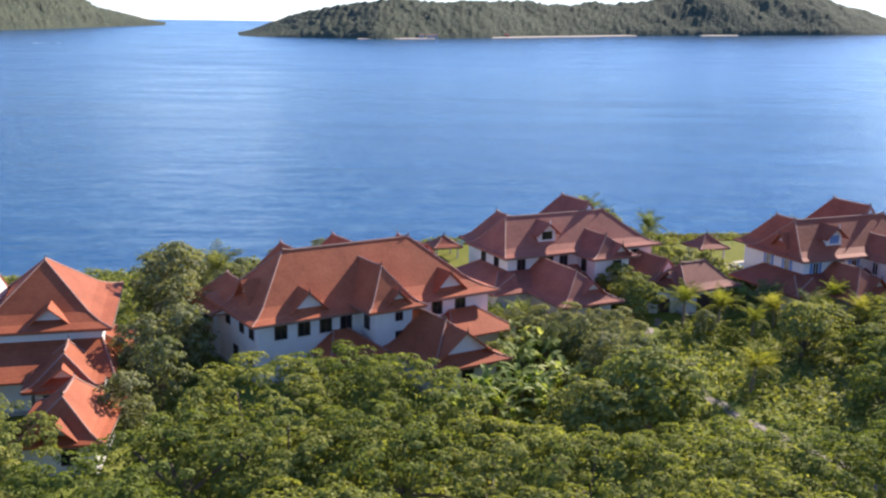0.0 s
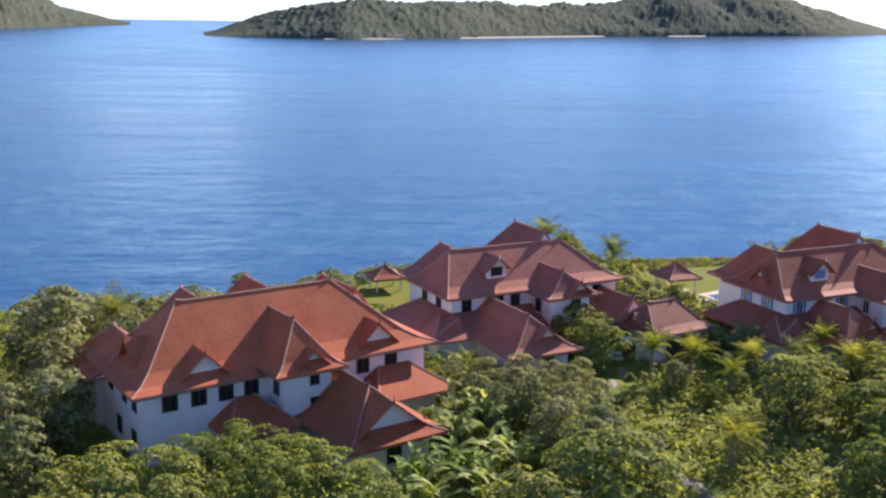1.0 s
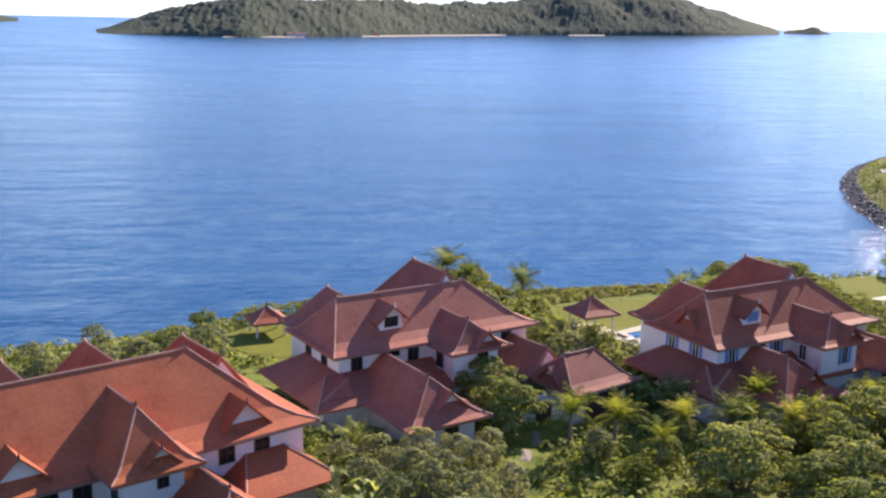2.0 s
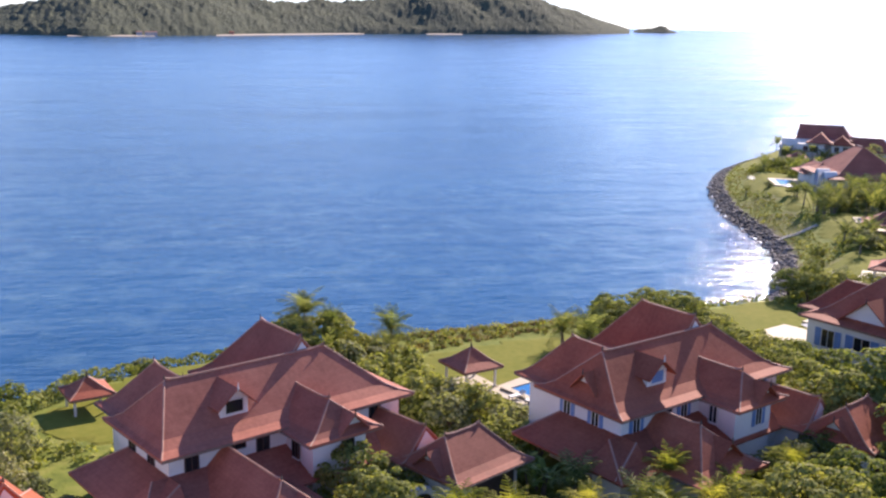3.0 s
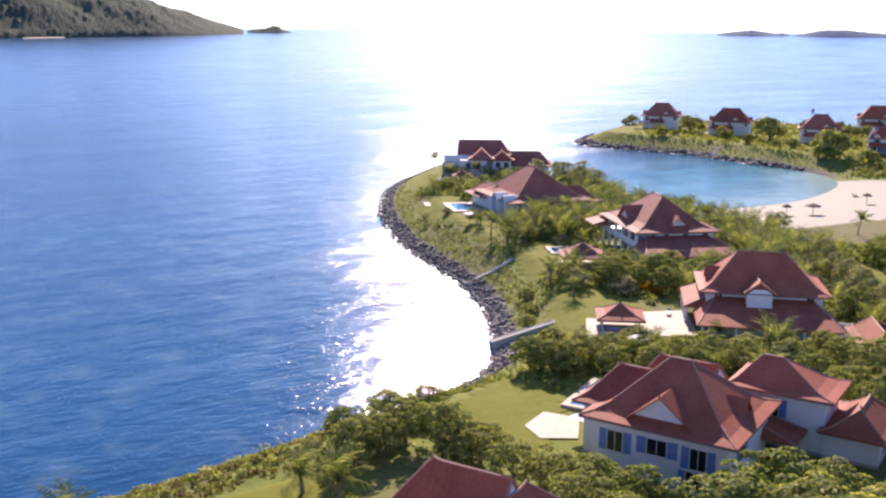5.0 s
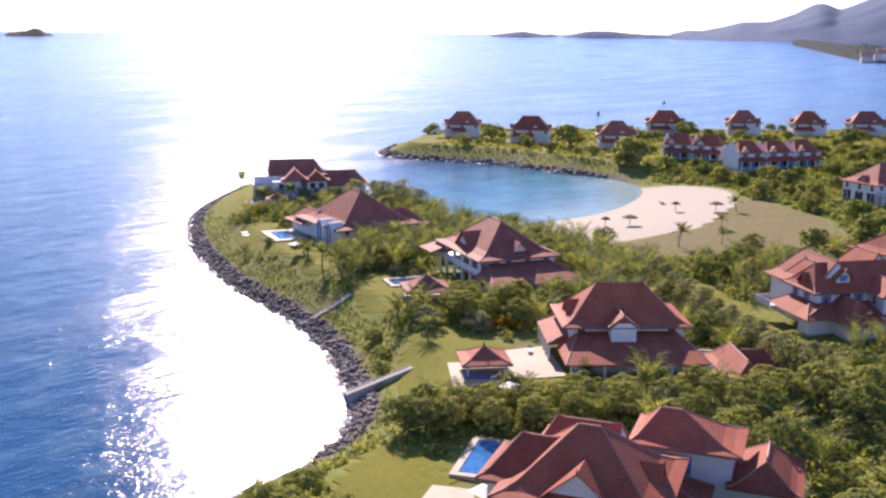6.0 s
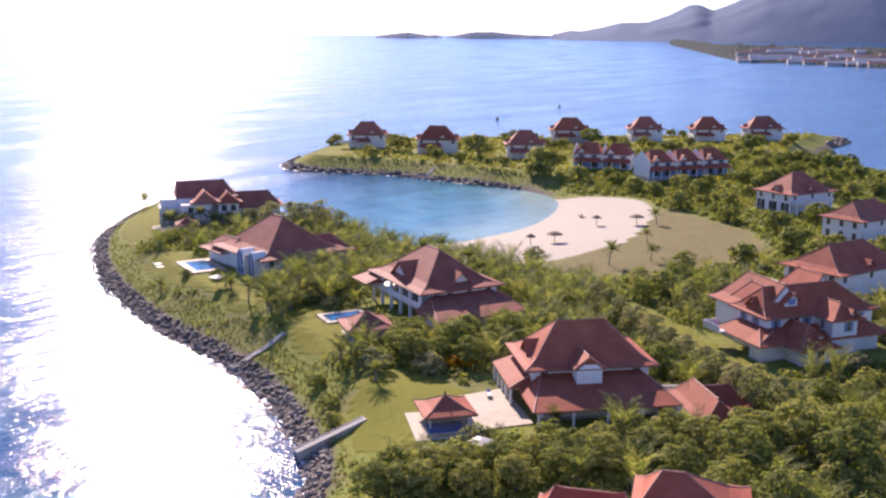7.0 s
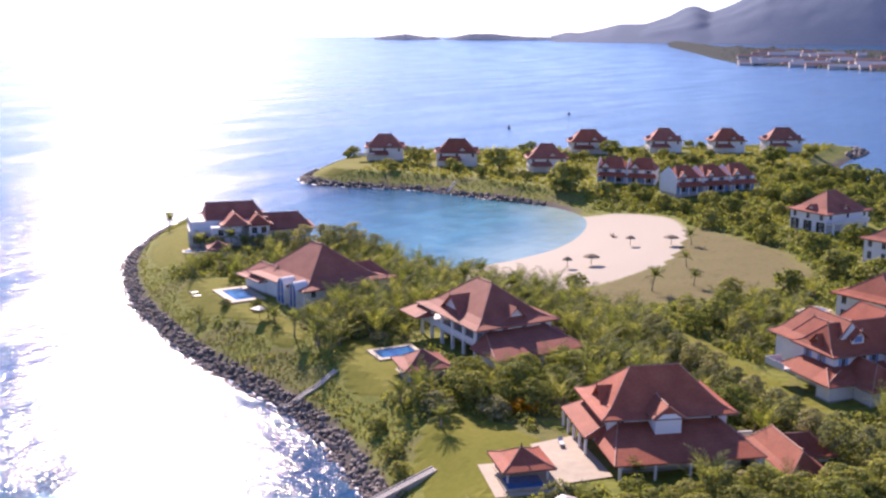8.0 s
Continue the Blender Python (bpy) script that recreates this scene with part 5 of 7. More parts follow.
def plant(kind, x, y, size=1.0, z=None, which=None):
    ks = KINDS[kind]
    k = ks[int(rng.integers(len(ks))) if which is None else which]
    label, cat, group = WORDS[kind]
    zz = ground_z(x, y) if z is None else z
    m = pose(x, y, zz - 0.05, 0, 0, float(rng.uniform(0, 360)))
    ob = thing(k["name"], m @ Matrix.Diagonal((size, size, size * float(rng.uniform(0.92, 1.1)), 1)), label, cat, group)
    part("leaves" if kind == "banana" else "crown", k["crown"], None, ob)
    part("trunk", k["trunk"], None, ob)
    TAKEN.append((x, y, 1.2 * size))
    return ob


def plants(kind, spots):
    for s in spots:
        plant(kind, *s)


# front gardens below the camera's way
plants("tuft", [(-14.8, 75.4, 1.05), (-8.1, 81.5, 1.0), (-2.2, 78.5, 0.95), (-17.5, 66, 1.0), (-9.3, 67, 1.05), (-2.0, 67.5, 1.0), (5.0, 66, 0.9), (12.0, 65.5, 0.9), (20.5, 66.5, 0.9), (29, 68, 0.9), (-20, 56, 1), (-6, 55, 1), (8, 54, 1), (22, 55, 1), (36, 58, 1), (-34, 62, 0.9), (-33.6, 68.2, 0.85), (-41, 76, 0.8), (38, 70, 0.8), (46, 74, 0.8)])
plants("broad", [(19.2, 82.5, 1.2), (14.0, 79.5, 0.95), (22.6, 87.6, 0.7), (39.5, 78, 0.7), (42, 89, 0.8), (46, 96, 0.85), (50, 104, 0.85), (56.5, 112, 1.0), (51.5, 109.5, 0.7), (46, 103, 0.7), (39.6, 105, 0.85), (43, 108, 0.8), (62, 116, 0.85), (60, 106, 0.9), (67, 110, 0.9), (24.0, 120.5, 0.8), (22.8, 125.8, 0.8), (52, 90, 0.9), (57, 98, 0.9)])
plants("broad", [(76.3, 130.8, 1.35), (84.0, 131.2, 1.3), (90.2, 130.6, 0.9), (80.2, 125.0, 1.3), (71, 129.8, 1.1), (97, 127, 0.85), (73, 121, 1.2), (88, 122, 1.3), (105, 128, 0.85), (117, 141.5, 0.9), (118, 148, 0.8), (67.6, 133.5, 0.75), (72.5, 143, 0.85), (77, 142, 0.8), (71, 137, 0.8)])
plants("grey", [(8.6, 110.0, 0.48), (11.4, 109.8, 0.5), (13.8, 107.2, 0.55), (16.7, 106.0, 0.55), (10.4, 105.0, 0.55), (19.4, 108.4, 0.5), (15.2, 103.0, 0.6), (18.5, 99.5, 0.65), (20.6, 94.5, 0.7), (22.4, 89.5, 0.7), (12.6, 101.6, 0.55), (16.8, 96.4, 0.65), (18.6, 91.0, 0.7), (21.4, 104.0, 0.5)])
plants("grey", [(-30.2, 108.6, 1.25), (-25.6, 96.2, 1.0), (-25.0, 87.0, 0.8), (-27.4, 103.5, 1.1), (-28.2, 92.4, 0.85), (-31, 114, 1.15), (-23.6, 112.6, 1.0), (-26.4, 80.5, 0.75)])
plants("grey", [(-12.2, 134.1, 0.7), (-8.8, 136.9, 0.72), (-5.4, 137.6, 0.72), (-15, 130, 0.7), (-10, 128, 0.7), (-19, 126, 0.7), (-4, 128, 0.65), (-22, 133, 0.7), (-26, 127, 0.7), (-30, 124, 0.7), (-17, 138, 0.65)])
plants("banana", [(4.5, 87.8, 1.1), (6.2, 84.6, 1.1), (8.6, 96.0, 1.15), (11.2, 99.8, 1.2), (9.8, 103.5, 1.1), (2.6, 83.4, 1.0), (8.6, 90.5, 1.1), (10.6, 87.5, 1.0), (44.0, 129.5, 1.0), (40.8, 131.8, 1.0), (12.4, 93.2, 1.1)])
plants("goldpalm", [(29.2, 116.6, 1.0), (33.3, 116.6, 1.0), (31.4, 94.6, 1.1), (40.2, 117.2, 0.9), (48.6, 121.2, 0.9), (36.2, 112.4, 0.9), (46.2, 117.8, 0.8), (33.6, 96.6, 0.8), (53.2, 118.4, 0.8)])
plants("yellow", [(50.2, 114.6, 0.7), (33.2, 108.8, 0.5), (21.0, 165.4, 1.0), (25.6, 166.0, 1.05), (28.4, 162.0, 0.8)])
plants("grey", [(55.4, 104.8, 0.6), (30.8, 112.8, 0.45)])
plants("palm", [(-27.8, 119.2, 1.0), (23.8, 166.4, 0.95), (21.6, 162.8, 0.85), (25.6, 163.6, 0.8), (-36, 122, 1.0)])
plants("shrub", [(19.2, 164.8, 1.5), (22.6, 160.4, 1.5), (26.5, 157.8, 1.5), (20.8, 158.0, 1.4), (29.7, 161.7, 1.3), (33.1, 157.2, 1.3), (29.6, 153.6, 1.4), (33.6, 148.6, 1.5), (36.0, 145.6, 1.4), (31.4, 144.8, 1.4), (27.6, 149.4, 1.4), (37.8, 142.2, 1.4), (34.2, 140.2, 1.3), (40.2, 138.0, 1.3), (38.6, 134.8, 1.2)])
plants("redbush", [(28.6, 170.2, 0.6), (27.4, 172.6, 0.55)])
# hedges and trees towards the next villas
plants("broad", [(62.2, 167.0, 0.72), (66.0, 168.2, 0.7), (69.8, 168.6, 0.75), (71.6, 164.2, 0.75), (73.2, 159.6, 0.7), (73.4, 154.6, 0.7), (64.0, 172.0, 0.62), (70.0, 173.2, 0.6), (76.2, 174.6, 0.55), (74.8, 150.0, 0.7), (76.4, 146.4, 0.7)])
plants("broad", [(97.0, 180.5, 0.65), (101.2, 181.0, 0.65), (104.8, 178.6, 0.65), (107.6, 175.4, 0.61), (111.2, 173.2, 0.61), (115.0, 171.0, 0.61), (119.0, 168.6, 0.61), (123.2, 166.4, 0.61), (127.6, 164.0, 0.61), (131.6, 160.4, 0.61), (100.2, 176.4, 0.61), (104.2, 172.4, 0.57), (108.6, 169.2, 0.61), (113.6, 166.2, 0.61), (118.4, 163.2, 0.65), (124.6, 160.4, 0.68), (130.2, 156.0, 0.72), (134.8, 151.4, 0.85), (139.6, 147.4, 0.85), (143.6, 142.4, 0.89), (128.4, 150.6, 0.85), (121.8, 154.8, 0.68), (136.2, 140.6, 0.89), (147.2, 149.2, 0.68)])
plants("grey", [(151, 152.6, 0.8), (154.2, 157.8, 0.8), (158.3, 162.4, 0.75), (161.4, 166.4, 0.75), (164.2, 170.1, 0.75), (167.6, 174.6, 0.75), (170.9, 178.9, 0.75), (174.8, 183.8, 0.75), (178.6, 188.9, 0.75), (183.0, 193.6, 0.7), (187.0, 198.0, 0.7), (190.9, 202.1, 0.7)])


def beside(x, y, turn, spots):
    """Plants given in a house's own axes."""
    ca, sa = math.cos(radians(turn)), math.sin(radians(turn))
    for kind, u, v, size in spots:
        plant(kind, x + u * ca - v * sa, y + u * sa + v * ca, size)


# planting against the house walls
beside(7.9, 122.4, 27, [("banana", -1.6, -6.0, 0.9), ("shrub", -0.4, -9.2, 1.1), ("smallpalm", -2.6, -8.6, 0.9), ("shrub", 0.2, -5.4, 0.9), ("broad", 12.6, -7.4, 0.5), ("smallpalm", 15.4, -7.0, 0.9), ("shrub", 18.6, -6.2, 1.1), ("shrub", 11.6, -10.6, 1.1), ("banana", 20.8, -5.4, 0.8), ("grey", 4.2, -14.0, 0.45), ("grey", 7.4, -14.6, 0.45), ("grey", 1.0, -13.4, 0.5), ("shrub", -5.0, -4.0, 1.2), ("shrub", -5.2, 1.0, 1.2), ("shrub", -5.0, 6.0, 1.2), ("grey", -6.4, 9.5, 0.5)])
beside(45.2, 123.4, 24, [("banana", -1.4, -6.6, 0.95), ("smallpalm", -3.2, -5.2, 1.1), ("broad", 3.4, -10.6, 0.62), ("broad", 8.2, -10.8, 0.6), ("goldpalm", 11.4, -9.0, 0.9), ("goldpalm", 0.2, -9.6, 0.95), ("broad", 13.0, -6.8, 0.5), ("shrub", 16.2, -6.4, 1.2), ("broad", 19.4, -7.2, 0.6), ("banana", 22.6, -5.4, 0.8), ("shrub", 11.8, -5.0, 0.9), ("smallpalm", -5.0, 0.5, 1.1), ("banana", -5.2, 4.2, 0.9), ("shrub", -4.8, 8.0, 1.2)])
beside(-17.5, 91.9, 33.7, [("shrub", 23.8, -6.4, 1.2), ("banana", 24.2, -9.6, 1.0), ("smallpalm", 26.8, -6.4, 1.0), ("shrub", 30.8, -1.5, 1.2), ("shrub", 31.2, 3.0, 1.2), ("banana", 31.4, 7.4, 0.9), ("broad", 10.0, -7.0, 0.6), ("broad", 5.0, -6.0, 0.6)])
beside(190, 337, -36, [("smallpalm", 3.0, -5.0, 1.2), ("broad", 7.0, -7.0, 0.6), ("palm", 11.0, -8.0, 0.7), ("smallpalm", 14.0, -7.5, 1.2), ("broad", 18.0, -7.5, 0.6), ("broad", 24.0, -5.0, 0.6), ("palm", 28.0, -5.0, 0.7)])

# ---- lawns, paths and terraces: thin sheets that follow the ground ----
def sheet(name, outline, mat, label, category, lift=0.05, step=1.6, soft=2):
    pts = np.array(rounded(outline, soft))
    lo, hi = pts.min(0), pts.max(0)
    bm = bmesh.new()
    ring = [bm.verts.new((p[0], p[1], 0)) for p in pts]
    bm.faces.new(ring)
    for ax in (0, 1):
        n = Vector((1, 0, 0)) if ax == 0 else Vector((0, 1, 0))
        for c in np.arange(lo[ax] + step, hi[ax], step):
            co = Vector((c, 0, 0)) if ax == 0 else Vector((0, c, 0))
            bmesh.ops.bisect_plane(bm, geom=bm.verts[:] + bm.edges[:] + bm.faces[:], plane_co=co, plane_no=n)
    P = np.array([(v.co.x, v.co.y) for v in bm.verts])
    z = heights(P)[0]
    rough = np.sin(P[:, 0] * 0.31 + 1.3 * np.sin(P[:, 1] * 0.17)) * np.cos(P[:, 1] * 0.27) * 0.12
    for v, h, r in zip(bm.verts, z, rough):
        v.co.z = h + max(r, 0.0) + lift + 0.03 - (0.2 if soft and v.is_boundary else 0.0)
    bmesh.ops.recalc_face_normals(bm, faces=bm.faces[:])
    if bm.faces and sum(f.normal.z for f in bm.faces) < 0:
        bmesh.ops.reverse_faces(bm, faces=bm.faces[:])
    me = bpy.data.meshes.new(name)
    bm.to_mesh(me)
    bm.free()
    me.materials.append(mat)
    return tagged(new(name, me), label, category, kind="structure")


LAWNS = [
    [(-7, 148), (-2, 157), (7, 165), (20, 168), (22, 158), (15, 143), (3, 141)],
    [(27, 159), (36, 163.4), (47, 167), (58, 169), (62, 166), (59, 158), (53, 152), (51, 145), (43, 142), (37, 147), (32, 151)],
    [(76, 166), (78, 174), (88, 180), (95, 179), (93, 167), (84, 161), (81, 157)],
    [(108, 192), (116, 203), (126, 210), (134, 207), (134, 193), (124, 181), (114, 182)],
    [(132, 222), (136, 234), (146, 243), (153, 247), (154, 240), (147, 228), (140, 219)],
    [(141, 252), (150, 270), (151, 284), (157, 302), (166, 310), (172, 302), (168, 290), (158, 270), (151, 252)],
    [(172, 322), (180, 342), (198, 363), (210, 372), (214, 362), (200, 348), (188, 330), (180, 318)],
    [(158, 149), (166, 160), (178, 176), (190, 191), (199, 203), (203, 200), (194, 187), (182, 172), (170, 156), (162, 146)],
    [(328, 412), (334, 430), (356, 440), (378, 440), (378, 424), (360, 416), (344, 404)],
]
for k, o in enumerate(LAWNS):
    sheet("lawn", o, LAWN, "mown green lawn", "lawn")

PATHS = [[(27.6, 121.5), (24.6, 114.0), (22.4, 110.6), (22.6, 106), (25.6, 97), (28.2, 88.5), (30.2, 85.0), (36, 74), (42, 58)]]


def ribbon(points, w):
    L, R = [], []
    for i, p in enumerate(points):
        a, b = Vector(points[max(i - 1, 0)]), Vector(points[min(i + 1, len(points) - 1)])
        d = (b - a).normalized()
        L.append((p[0] - d.y * w, p[1] + d.x * w))
        R.append((p[0] + d.y * w, p[1] - d.x * w))
    return L + R[::-1]


sheet("path", ribbon(PATHS[0], 0.85), GRAVEL, "pale winding garden path", "path", 0.06)
DECKS = [
    ([(129.5, 192.4), (136.2, 189.0), (127.0, 178.2), (121.4, 182.2)], "pale paved terrace beside the villa"),
    ([(83.5, 165.2), (88.2, 167.4), (90.4, 163.6), (86.2, 159.2), (82.6, 161.4)], "pale paved terrace at the lawn"),
    ([(41.0, 150.0), (49.5, 155.6), (54.2, 151.6), (51.6, 147.0), (44.8, 143.0)], "pale paved pool terrace"),
    ([(112.8, 187.0), (119.6, 194.4), (126.6, 187.6), (119.4, 180.6)], "pale paved floor under the gazebo"),
    ([(183.4, 328.0), (187.8, 334.4), (194, 330.0), (190, 322.4)], "pale paved terrace on the point"),
]
for o, label in DECKS:
    sheet("paving", o, PAVING, label, "terrace", 0.12, 1.6, 0)


def pool(x, y, turn, lx, ly, z, border=1.0):
    ob = thing("swimming_pool", pose(x, y, z, 0, 0, turn), "blue swimming pool with a pale stone border", "pool", "garden pools")
    a, b = lx / 2, ly / 2
    s = Shape().ring(-a, a, -0.3, 0.5, -b, b, border)
    s.v = [(x, z, -y) for x, y, z in s.v]
    s.f = [tuple(reversed(q)) for q in s.f]
    part("coping", s, PAVING, ob)
    part("water_surface", Shape().box(-a, a, -b, b, -0.5, 0.2), POOL, ob)
    return ob


pool(47.4, 149.4, 25, 6.4, 3.6, 6.1, 0.8)
pool(97.2, 168.0, 27, 9.6, 3.4, 6.1, 0.8)
pool(118.2, 186.4, -42, 4.8, 3.6, 6.15, 0.5)
pool(150.6, 233.4, -28, 7.0, 4.6, 6.1, 0.9)
pool(162.2, 286.8, 67, 9.6, 4.6, 6.1, 1.6)
pool(186.2, 329.6, -36, 5.0, 2.6, 6.15, 0.7)
pool(233.0, 184.6, -20, 6.0, 3.0, 3.6, 0.7)

# ---- where plants may stand ----
FOOT = [(-17.5, 91.9, 33.7, -2, 30, -12, 20), (7.9, 122.4, 27, -4, 25, -12, 18), (45.2, 123.4, 24, -4, 25, -12, 18), (30.4, 120.4, 31, -1, 10, -1, 19), (67.5, 120.2, 28, -1, 10, -1, 19),
        (-52, 85.3, 15, -3, 26, -11, 19), (-32.2, 70.9, 9, -4, 8, -1, 12), (87, 138.5, 22.5, -1, 28, -12, 21), (131.1, 182.2, -44.6, -5, 21.5, -8.5, 15), (145, 155.6, 45, -1, 15, -5, 7.5),
        (154.5, 218.7, -25, -2, 25, -8.5, 24), (161, 266, -15, -3, 27, -1, 29), (190, 337, -36, -3, 35, -6, 15), (182.6, 166.6, -34, -5, 25, -9, 18), (226.5, 166.5, -20, -1, 25, -1, 17),
        (322, 208, -24, -1, 22, -3, 17), (288, 178.5, -20, -1, 21, -1, 15), (-0.4, 152.5, 20, -3, 3, -3, 3), (39.9, 152.3, 20, -3.5, 3.5, -3.5, 3.5), (120.6, 188.2, -40, -5, 5, -5, 5), (144.5, 222.8, -35, -5, 5, -5, 5),
        (187.5, 322, -36, -4, 4, -4, 4), (150.6, 233.4, -28, -5.5, 5.5, -4.5, 4.5), (162.2, 286.8, 67, -7.5, 7.5, -5, 5), (233, 184.6, -20, -5.5, 5.5, -9, 4), (95, 167.4, 27, -8, 8, -4, 4)]
SPIT = [(366.5, 427, -52, 19, 13), (369, 389, -55, 20, 13), (376, 346, -52, 18, 12), (444, 364, -50, 20, 12), (473, 337, -53, 18, 13), (491, 312, -53, 18, 13), (511, 292, -50, 20, 12), (371, 310, -72, 24, 11), (361, 273, -34, 36, 11)]
FOOT += [(x, y, t, -2, w + 2, -5, d + 2) for x, y, t, w, d in SPIT]


def free(P, pad):
    ok = np.ones(len(P), bool)
    for x, y, t, a, b, c, d in FOOT:
        ca, sa = math.cos(radians(t)), math.sin(radians(t))
        q = P - np.array([x, y])
        u, v = q[:, 0] * ca + q[:, 1] * sa, -q[:, 0] * sa + q[:, 1] * ca
        ok &= ~((u > a - pad) & (u < b + pad) & (v > c - pad) & (v < d + pad))
    for o in LAWNS + [d[0] for d in DECKS] + [ribbon(PATHS[0], 0.7)]:
        dist, ins = away(P, rounded(o, 1))
        ok &= ~(ins | (dist < pad * 0.6))
    return ok


def jitter_grid(x0, x1, y0, y1, step, g):
    X, Y = np.meshgrid(np.arange(x0, x1, step), np.arange(y0, y1, step))
    P = np.stack([X.ravel(), Y.ravel()], 1)
    return P + g.uniform(-0.48, 0.48, P.shape) * step


def undergrowth(name, label, box, step, mat, seed, size=(0.7, 1.5), leaves=34, leaf=0.42, test=None, pad=0.6):
    """Low bushes over a stretch of garden, joined."""
    g = np.random.default_rng(seed)
    P = jitter_grid(*box, step, g)
    d, ins = away(P, SHORE)
    z, sand, dry, stony = heights(P)
    ok = ins & (d > 3.6) & (sand < 0.15) & (dry < 0.4) & free(P, pad)
    if test is not None:
        ok &= test(P, d)
    P, z = P[ok], z[ok]
    n = len(P)
    r = g.uniform(*size, (n, 1, 1))
    o = g.normal(size=(n, leaves, 3))
    o /= np.linalg.norm(o, axis=2, keepdims=True)
    o[:, :, 2] = np.abs(o[:, :, 2])
    C = np.column_stack([P, z])[:, None, :]
    pts = C + o * r * np.array([1, 1, 0.95]) * g.uniform(0.65, 1.05, (n, leaves, 1))
    ups = o + g.normal(size=o.shape) * 0.5 + np.array([0, 0, 0.4])
    me = quads_mesh(name, leaf_quads(pts.reshape(-1, 3), ups.reshape(-1, 3), leaf, g, 1.5), mat)
    return tagged(new(name, me), label, "undergrowth", kind="stuff")


GROVE = [(140, 196), (160, 196), (172, 190), (196, 204), (214, 236), (218, 262), (222, 300), (196, 300), (190, 262), (150, 262), (142, 246), (150, 240), (176, 246), (184, 226), (160, 206)]
in_grove = lambda P, d: away(P, GROVE)[1]
undergrowth("undergrowth", "mixed low green bushes in the front gardens", (-75, 95, 36, 150), 1.9, LEAF_DARK, 201, test=lambda P, d: (P[:, 1] > 51 + 6 * np.sin(P[:, 0] * 0.15) + 4 * np.sin(P[:, 0] * 0.41)) & (np.abs(P[:, 0] - 8) < 70 + 7 * np.sin(P[:, 1] * 0.19) + 4 * np.sin(P[:, 1] * 0.47)))
undergrowth("undergrowth", "yellow-green low bushes in the gardens", (-62, 130, 44, 190), 11, LEAF_YELLOW, 202, (0.5, 1.1))
undergrowth("undergrowth", "dense green bushes between the villas of the point", (80, 215, 125, 330), 2.2, LEAF_DARK, 203, (0.8, 1.6), 30, 0.5, lambda P, d: (d > 11) & ~in_grove(P, d))
undergrowth("undergrowth", "bright bushes between the villas of the point", (95, 330, 120, 340), 4.4, LEAF_TUFT, 204, (0.7, 1.5), 30, 0.5, lambda P, d: (d > 11) & ~in_grove(P, d))
undergrowth("undergrowth", "green bushes along the estate road", (150, 450, 110, 300), 3.0, LEAF_DARK, 205, (0.9, 1.9), 26, 0.65, lambda P, d: (d > 9) & (P[:, 0] + P[:, 1] > 330))
undergrowth("undergrowth", "green bushes on the far spit", (325, 600, 225, 462), 3.4, LEAF_YELLOW, 206, (0.7, 1.7), 30, 0.55, lambda P, d: d > 12)
undergrowth("bank_scrub", "low green creepers on the stony bank", (-70, 250, 140, 395), 0.95, LEAF_TUFT, 207, (0.15, 0.38), 20, 0.17, lambda P, d: (d < 13.5) & (d > 3.8 + 0.6 * np.sin(P[:, 0] * 0.5 + P[:, 1] * 0.3)))
undergrowth("bank_scrub", "scattered dark bushes on the stony bank", (-70, 250, 140, 395), 4.4, LEAF_DARK, 210, (0.5, 1.15), 40, 0.28, lambda P, d: (d < 12.5) & (d > 5 + 2 * np.sin(P[:, 0] * 0.2 + P[:, 1] * 0.13)))
undergrowth("bank_scrub", "dry grassy tufts on the bank", (-70, 250, 140, 395), 2.4, LEAF_DRY, 208, (0.15, 0.35), 16, 0.18, lambda P, d: d < 13)
undergrowth("bank_scrub", "green creepers on the far bank", (320, 420, 290, 460), 1.9, LEAF_TUFT, 209, (0.2, 0.42), 16, 0.3, lambda P, d: (d < 13) & (d > 3.6), 0.2)


def clipped_hedge(points, w, h, label, seed, mat):
    """A trimmed hedge: a dense belt of small leaves along a line."""
    g = np.random.default_rng(seed)
    out, ups = [], []
    for (ax, ay), (bx, by) in zip(points, points[1:]):
        L = math.hypot(bx - ax, by - ay)
        n = int(L * 80)
        t = g.uniform(0, 1, n)
        a = g.uniform(0, math.pi, n)
        nx, ny = -(by - ay) / L, (bx - ax) / L
        k = 1 + 0.18 * np.sin(t * L * 1.7) + g.normal(size=n) * 0.06
        off, up = np.cos(a) * w * k, np.sin(a) ** 0.6 * h * k
        x, y = ax + (bx - ax) * t + nx * off, ay + (by - ay) * t + ny * off
        z = heights(np.column_stack([x, y]))[0]
        out.append(np.column_stack([x, y, z + up]))
        ups.append(np.column_stack([nx * np.cos(a), ny * np.cos(a), np.sin(a)]) + g.normal(size=(n, 3)) * 0.5)
    me = quads_mesh("hedge", leaf_quads(np.concatenate(out), np.concatenate(ups), 0.3, g, 1.4), mat)
    return tagged(new("hedge", me), label, "hedge", "hedges")


